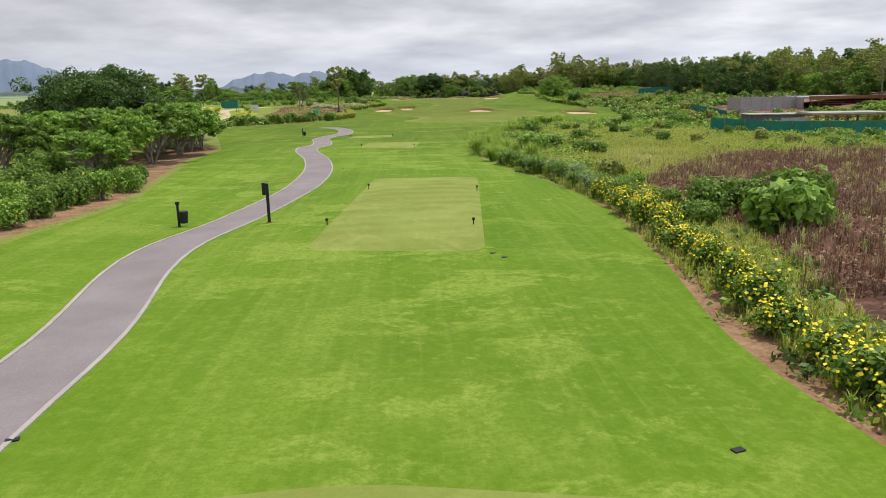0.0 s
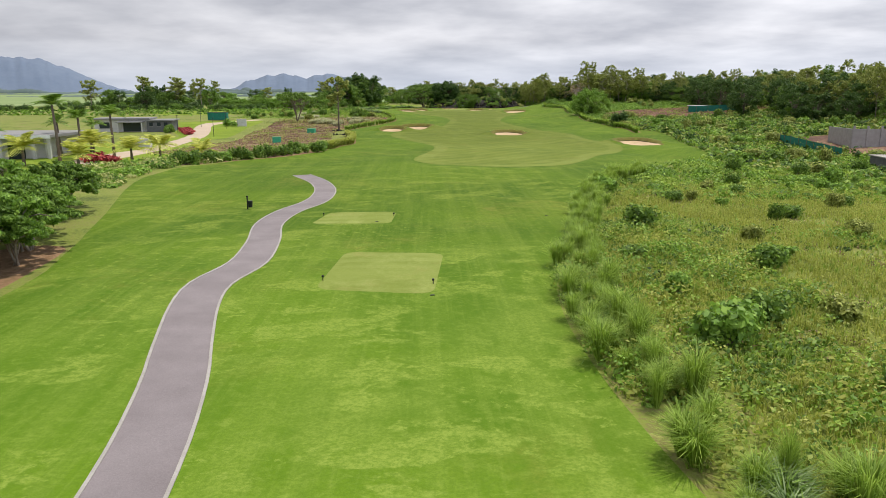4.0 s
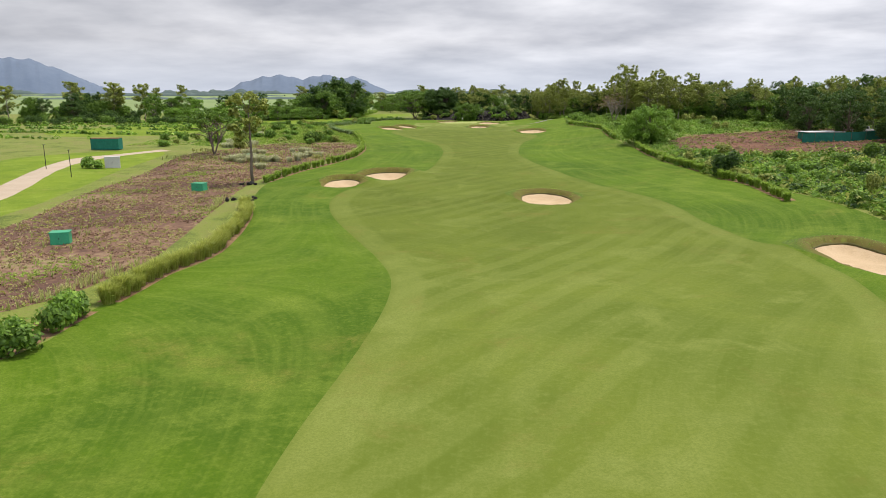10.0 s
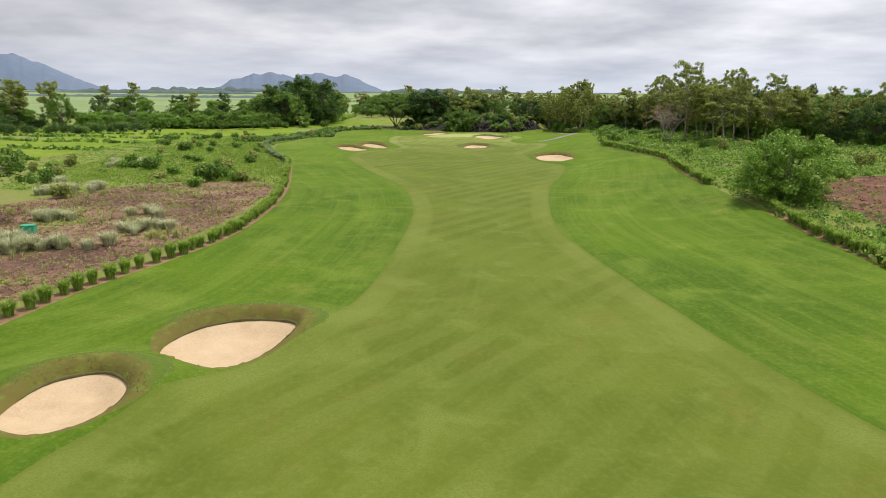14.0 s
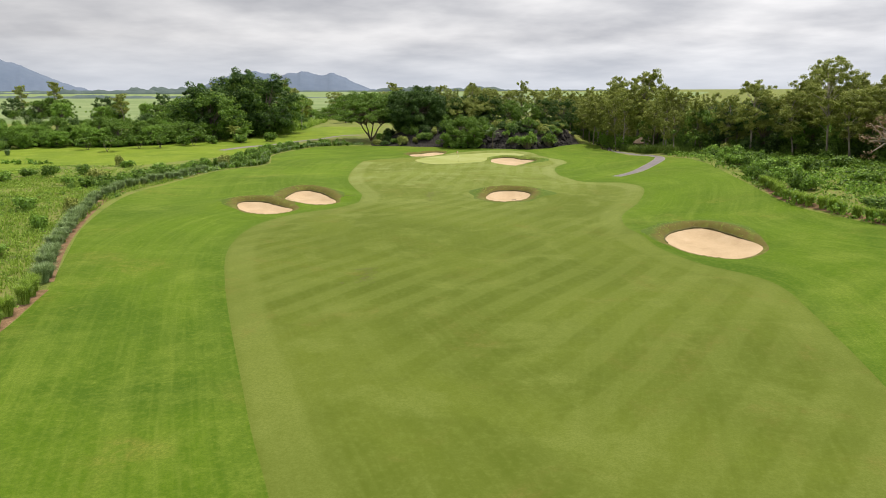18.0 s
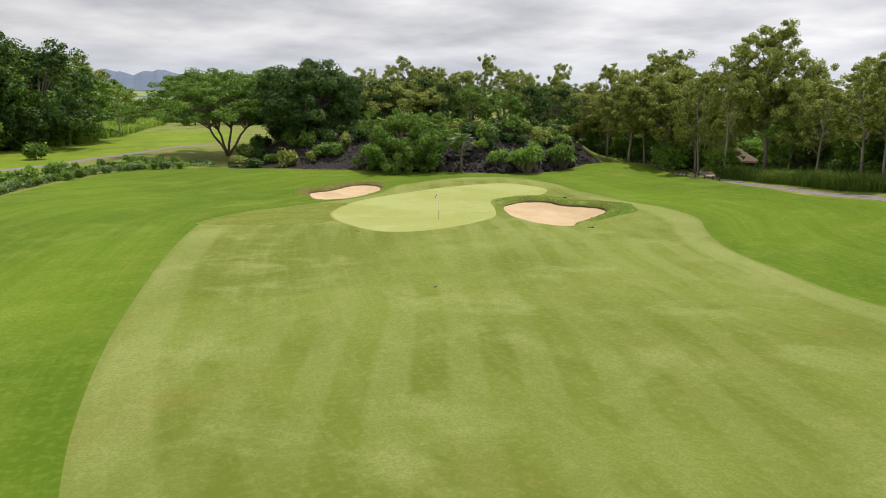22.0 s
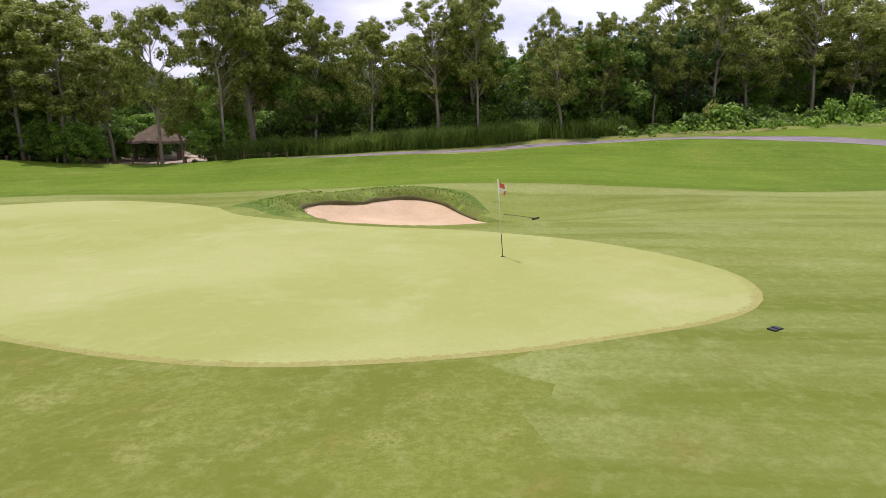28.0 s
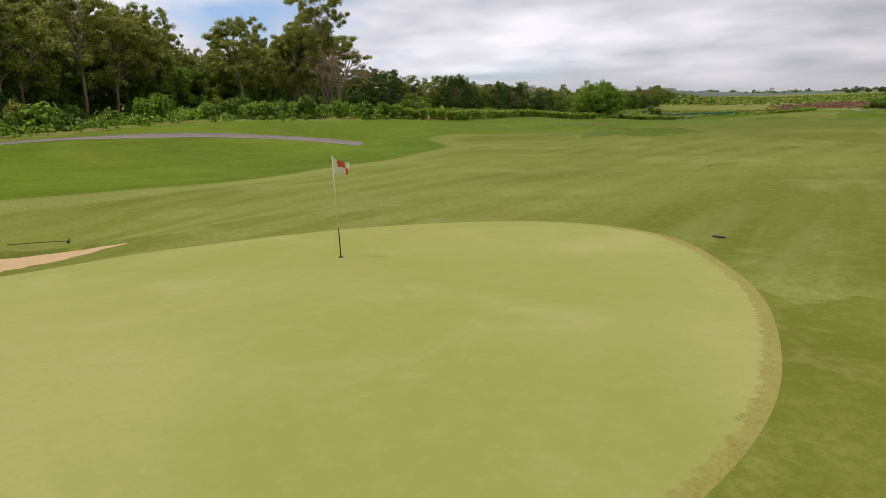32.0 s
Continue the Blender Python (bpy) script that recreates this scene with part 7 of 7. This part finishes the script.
def cabinet(x, y, w, d, h, mname, label, turn=0):
    top = thing("utility_cabinet", at(x, y, turn), label, "utility cabinet")
    part("body", box(-w / 2, -d / 2, -0.1, w / 2, d / 2, h, 0.03), top, "", M[mname])
    part("roof", box(-w / 2 - 0.05, -d / 2 - 0.05, h, w / 2 + 0.05, d / 2 + 0.05, h + 0.07, 0.02), top, "", M[mname])
    for k in (-1, 1):
        dr = part("door", box(k * w / 4 - w / 4 + 0.03, -d / 2 - 0.02, 0.06, k * w / 4 + w / 4 - 0.03, -d / 2 + 0.01, h - 0.06), top, "", M[mname])
        part("handle", box(-0.06 * k - 0.015, -d / 2 - 0.05, h * 0.45, -0.06 * k + 0.015, -d / 2 - 0.02, h * 0.6), dr, "", M["black"])


cabinet(-57.3, 231, 2.4, 1.4, 1.9, "wall", "pale grey utility cabinet beside the drive", 0.4)
cabinet(-33.2, 168.6, 1.5, 1.2, 1.0, "green_box", "bright green utility cabinet on the dry plot", 0.3)
cabinet(-33.4, 204.4, 1.7, 1.2, 1.0, "green_box", "bright green utility cabinet on the dry plot", -0.2)
cabinet(-38.1, 247.6, 1.2, 0.9, 0.7, "green_box", "small green utility cabinet in the weeds", 0.2)
cabinet(-54.5, 159, 3.4, 1.6, 1.5, "wall", "low pale concrete kiosk by the drive", 0.1)


def container(x, y, turn):
    top = thing("site_container", at(x, y, turn), "dark teal site container on the plot", "container")
    part("body", box(-3, -1.2, 0.1, 3, 1.2, 2.5, 0.03), top, "", M["green_net"])
    for k in range(22):
        part("rib", box(-2.85 + k * 0.27, -1.23, 0.2, -2.75 + k * 0.27, -1.2, 2.4), top, "", M["green_net"])
    part("roof", box(-3.02, -1.22, 2.5, 3.02, 1.22, 2.56), top, "", M["rust"])


container(-75, 267, 0.05)


def lamp_post(x, y, h=4.0):
    top = thing("street_lamp", at(x, y), "slim dark street lamp beside the drive", "street lamp", "street lamps on the drive")
    part("pole", tube([(0, 0, -0.2), (0, 0, h)], [0.06, 0.045], 8), top, "", M["black"])
    part("head", box(-0.12, -0.3, h, 0.12, 0.35, h + 0.08, 0.02), top, "", M["black"])


for x, y in ((-51.9, 190.3), (-57.4, 217.3), (-67.7, 229), (-64, 202)):
    lamp_post(x, y)

# thatched hut in the wood
hz = ground_z(51.4, 434.2)
hut = thing("thatched_hut", pose(51.4, 434.2, hz - 0.1, 0, 0, 20), "small open hut with a thatched roof in the wood", "hut")
bm = bmesh.new()
rings = []
for rad, z in ((2.7, 1.7), (2.6, 1.9), (1.4, 2.6), (0.2, 3.3)):
    rings.append([bm.verts.new((rad * math.cos(a), rad * math.sin(a), z + 0.04 * math.sin(5 * a))) for a in (math.pi * k / 8 for k in range(16))])
for a, b in zip(rings, rings[1:]):
    for k in range(16):
        bm.faces.new((a[k], a[(k + 1) % 16], b[(k + 1) % 16], b[k]))
bm.faces.new(rings[-1])
part("roof", bm, hut, "grey-brown thatch", M["thatch"])
for k in range(6):
    a = math.pi * k / 3
    part("post", tube([(2.3 * math.cos(a), 2.3 * math.sin(a), -0.2), (2.3 * math.cos(a), 2.3 * math.sin(a), 2.2)], [0.09, 0.08], 8), hut, "", M["wood"])
part("counter", box(-1.6, -1.9, -0.1, 1.6, -1.5, 0.95, 0.03), hut, "", M["wood"])
part("bench", box(-1.2, 0.9, 0.35, 1.2, 1.3, 0.45, 0.02), hut, "", M["wood"])

# rail of short posts along the path by the wood
rail = thing("post_rail", Matrix(), "low dark wooden post rail along the path", "rail", kind="structure")
pl = smooth_line([(40.2, 420), (41, 430), (43, 441), (46, 456)], 2.2)
for p, q in zip(pl, pl[1:]):
    z, z2 = ground_z(*p), ground_z(*q)
    part("rail_post", box(p[0] - 0.06, p[1] - 0.06, z - 0.1, p[0] + 0.06, p[1] + 0.06, z + 0.4, 0.01), rail, "", M["wood"])
    part("rail_rope", tube([(*p, z + 0.33), (*((p + q) / 2), (z + z2) / 2 + 0.25), (*q, z2 + 0.33)], [0.018, 0.018, 0.018], 5), rail, "", M["wood"])
white_post = thing("marker_post", at(46.6, 393.9), "short white marker post beside the reeds", "marker post")
part("post", box(-0.05, -0.05, -0.1, 0.05, 0.05, 0.75, 0.015), white_post, "", M["white"])

# clearing of pale earth round the hut
clear = smooth_line([(46, 426), (56, 424), (63, 431), (61, 442), (52, 446), (46.8, 436)], 1.5, True)
cx, cy = clear.mean(0)
v = [(cx, cy, ground_z(cx, cy) + 0.03)] + [(x, y, ground_z(x, y) + 0.03) for x, y in clear]
tagged(new("clearing", mesh_of("clearing", v, [(0, k, k % len(clear) + 1) for k in range(1, len(clear) + 1)], M["drive"], True)), "bare pale earth clearing round the hut", "soil", kind="structure")


# ---------------------------------------------------------------- building site on the right
def net_fence(pts, h, label):
    top = thing("net_fence", Matrix(), label, "net fence", kind="structure")
    p = smooth_line(pts, 2.5)
    for i, (a, b) in enumerate(zip(p, p[1:])):
        za, zb = ground_z(*a), ground_z(*b)
        part("fence_post", tube([(*a, za - 0.1), (*a, za + h + 0.1)], [0.04, 0.04], 6), top, "", M["wood"])
        s = 0.15 * math.sin(i * 1.9)
        m2 = (a + b) / 2 + np.array([0.0, s])
        q = [[(*a, za), (*m2, (za + zb) / 2), (*m2, (za + zb) / 2 + h - 0.08), (*a, za + h)], [(*m2, (za + zb) / 2), (*b, zb), (*b, zb + h), (*m2, (za + zb) / 2 + h - 0.08)]]
        part("net_panel", quads_mesh("net_panel", np.array(q), M["green_net"]), top)


net_fence([(33.5, 88), (41, 83), (50, 79), (76, 72)], 1.7, "sagging dark green netting fence round the building site")
net_fence([(56.1, 159.7), (56.2, 148.2), (56.7, 140.8)], 1.6, "sagging dark green netting fence round the building site")
net_fence([(70, 251), (78, 248), (86, 250)], 1.8, "green netting fence beside the cleared site")
raw = thing("unfinished_house", pose(63, 150, ground_z(72, 150), 0, 0, -6), "unfinished concrete block house with timber props", "building site")
part("wall", box(0, 0, -1, 11, 0.25, 2.4), raw, "grey block wall", M["block"])
part("wall", box(0, 0.25, -1, 0.25, 9, 2.4), raw, "grey block wall", M["block"])
part("wall", box(11, -3.5, -1, 11.25, 8, 2.2), raw, "grey block wall", M["block"])
for k in range(6):
    part("pillar", box(0.1 + k * 2.1, -0.12, -1, 0.45 + k * 2.1, 0.0, 2.9), raw, "", M["block"])
part("slab", box(11.3, -6, 2.0, 34, 9, 2.35), raw, "raw concrete slab", M["block"])
part("slab_edge", box(11.2, -6.12, 1.9, 34.1, -6.0, 2.5), raw, "rusty red shuttering boards", M["rust"])
for k in range(16):
    for j in range(2):
        x, y = 11.9 + k * 1.45, -5.6 + j * 4.5
        part("prop", tube([(x, y, -1), (x + 0.05, y, 2.0)], [0.06, 0.06], 6), raw, "", M["rust"])
for k in range(5):
    part("prop_rail", box(11.5, -5.75, 0.1 + k * 0.42, 34, -5.65, 0.18 + k * 0.42), raw, "", M["rust"])
store = thing("site_store", at(60, 126, -0.1), "low dark unplastered store on the building site", "shed")
part("wall", box(-5, -0.1, -0.6, 5, 0.1, 1.6), store, "dark unplastered wall", M["grey_wall"])
part("wall", box(-5, 0.1, -0.6, -4.8, 5, 1.6), store, "dark unplastered wall", M["grey_wall"])
part("wall", box(4.8, 0.1, -0.6, 5, 5, 1.6), store, "dark unplastered wall", M["grey_wall"])
part("roof", box(-5.2, -0.4, 1.6, 5.2, 5.2, 1.75, 0.02), store, "", M["kerb"])
timber = thing("timber_pile", at(47.5, 96, 0.3), "pile of red-brown shuttering boards and rubble", "timber pile")
r_t = np.random.default_rng(61)
for k in range(26):
    x, y, z = r_t.uniform(-3.5, 3.5), r_t.uniform(-1.2, 1.2), 0.06 + 0.9 * r_t.uniform(0, 1) ** 2
    bm = box(-1.3, -0.09, 0, 1.3, 0.09, 0.06)
    bmesh.ops.rotate(bm, verts=bm.verts, matrix=Euler((0, r_t.normal(0, 0.08), r_t.normal(0, 0.5))).to_matrix())
    bmesh.ops.translate(bm, verts=bm.verts, vec=(x, y, z))
    part("board", bm, timber, "", M["rust"])
part("block_stack", box(-1.2, -0.6, -0.1, 1.2, 0.6, 0.7, 0.02), timber, "grey concrete blocks", M["block"])
frame_z = ground_z(57, 104)
scaffold = thing("timber_scaffold", pose(52.5, 100, frame_z, 0, 0, -4), "red-brown timber frame with a raw concrete slab on top", "building site")
for k in range(8):
    for j in range(3):
        part("pole", tube([(1.4 * k, 2.6 * j, -0.4), (1.4 * k + 0.04, 2.6 * j, 2.5)], [0.06, 0.055], 6), scaffold, "", M["rust"])
for k in range(4):
    part("rail", box(-0.3, -0.1, 0.35 + 0.62 * k, 10.2, -0.03, 0.47 + 0.62 * k), scaffold, "", M["rust"])
part("beam", box(-0.4, -0.35, 2.5, 10.3, 5.5, 2.62), scaffold, "rusty red shuttering boards", M["rust"])
part("slab", box(-0.3, -0.2, 2.62, 10.2, 5.4, 2.85, 0.02), scaffold, "pale raw concrete slab", M["kerb"])
part("wall", box(-4.2, 0.6, -0.4, -0.3, 0.85, 2.2), scaffold, "grey block wall", M["block"])
shed = thing("site_shed", at(76, 256, 0.1), "low site shed with a white sheet roof", "shed")
part("wall", box(-3.5, -2, -0.2, 3.5, 2, 1.3), shed, "", M["green_net"])
part("roof", box(-3.9, -2.4, 1.3, 3.9, 2.4, 1.42, 0.03), shed, "", M["white"])


def pickup(x, y, turn):
    top = thing("pickup_truck", at(x, y, turn), "white pickup truck parked on the cleared site", "car")
    part("body", box(-2.4, -0.85, 0.45, 2.4, 0.85, 1.0, 0.12), top, "", M["white"])
    bm = box(-0.6, -0.78, 1.0, 1.3, 0.78, 1.7, 0.0)
    for v in bm.verts:
        if v.co.z > 1.5:
            v.co.x *= 0.7
            v.co.y *= 0.88
    part("cab", bm, top, "", M["white"])
    part("windscreen", box(0.93, -0.6, 1.12, 1.16, 0.6, 1.55), top, "", M["glass"])
    for s in (-1, 1):
        part("side_window", box(-0.4, s * 0.75 - 0.02, 1.12, 0.8, s * 0.75 + 0.02, 1.55), top, "", M["glass"])
        for k in (-1.5, 1.5):
            bm = bmesh.new()
            bmesh.ops.create_cone(bm, cap_ends=True, segments=16, radius1=0.36, radius2=0.36, depth=0.24)
            bmesh.ops.rotate(bm, verts=bm.verts, matrix=Matrix.Rotation(math.pi / 2, 3, "X"))
            bmesh.ops.translate(bm, verts=bm.verts, vec=(k, s * 0.78, 0.36))
            part("wheel", bm, top, "", M["black"])


pickup(88, 262, 0.1)


# scars that machines left in the turf
def scars():
    r = np.random.default_rng(41)
    top = thing("turf_scar", Matrix(), "dark brown wheel scars torn into the fairway turf", "turf damage", kind="stuff")
    v, f = [], []
    for x0, y0, a, ln, k in ((1.0, 354.5, 1.42, 7.0, 20), (1.3, 350.6, 1.2, 2.5, 6), (2.2, 358, 0.9, 2.5, 4), (-3.6, 316, 0.76, 5.0, 16), (-0.3, 323, 0.9, 1.6, 4), (-5.6, 314, 0.7, 2.0, 3), (3.9, 363, 0.5, 1.2, 3)):
        for _ in range(k):
            cx, cy = x0 + r.normal(0, 0.22), y0 + r.normal(0, ln * 0.3)
            b, m, w = a + r.normal(0, 0.35), ln * r.uniform(0.06, 0.22), r.uniform(0.012, 0.04)
            d, s = np.array([math.cos(b), math.sin(b)]), np.array([-math.sin(b), math.cos(b)])
            i = len(v)
            for u in (-1, -0.4, 0.3, 1):
                for q in (-1, 1):
                    p = np.array([cx, cy]) + d * m * u + s * w * q * (1 - 0.7 * abs(u)) + s * 0.1 * u * u
                    v.append((*p, ground_z(*p) + 0.012))
            f += [(i, i + 1, i + 3, i + 2), (i + 2, i + 3, i + 5, i + 4), (i + 4, i + 5, i + 7, i + 6)]
    part("scar", mesh_of("scar", v, f, M["scar"]), top)


scars()
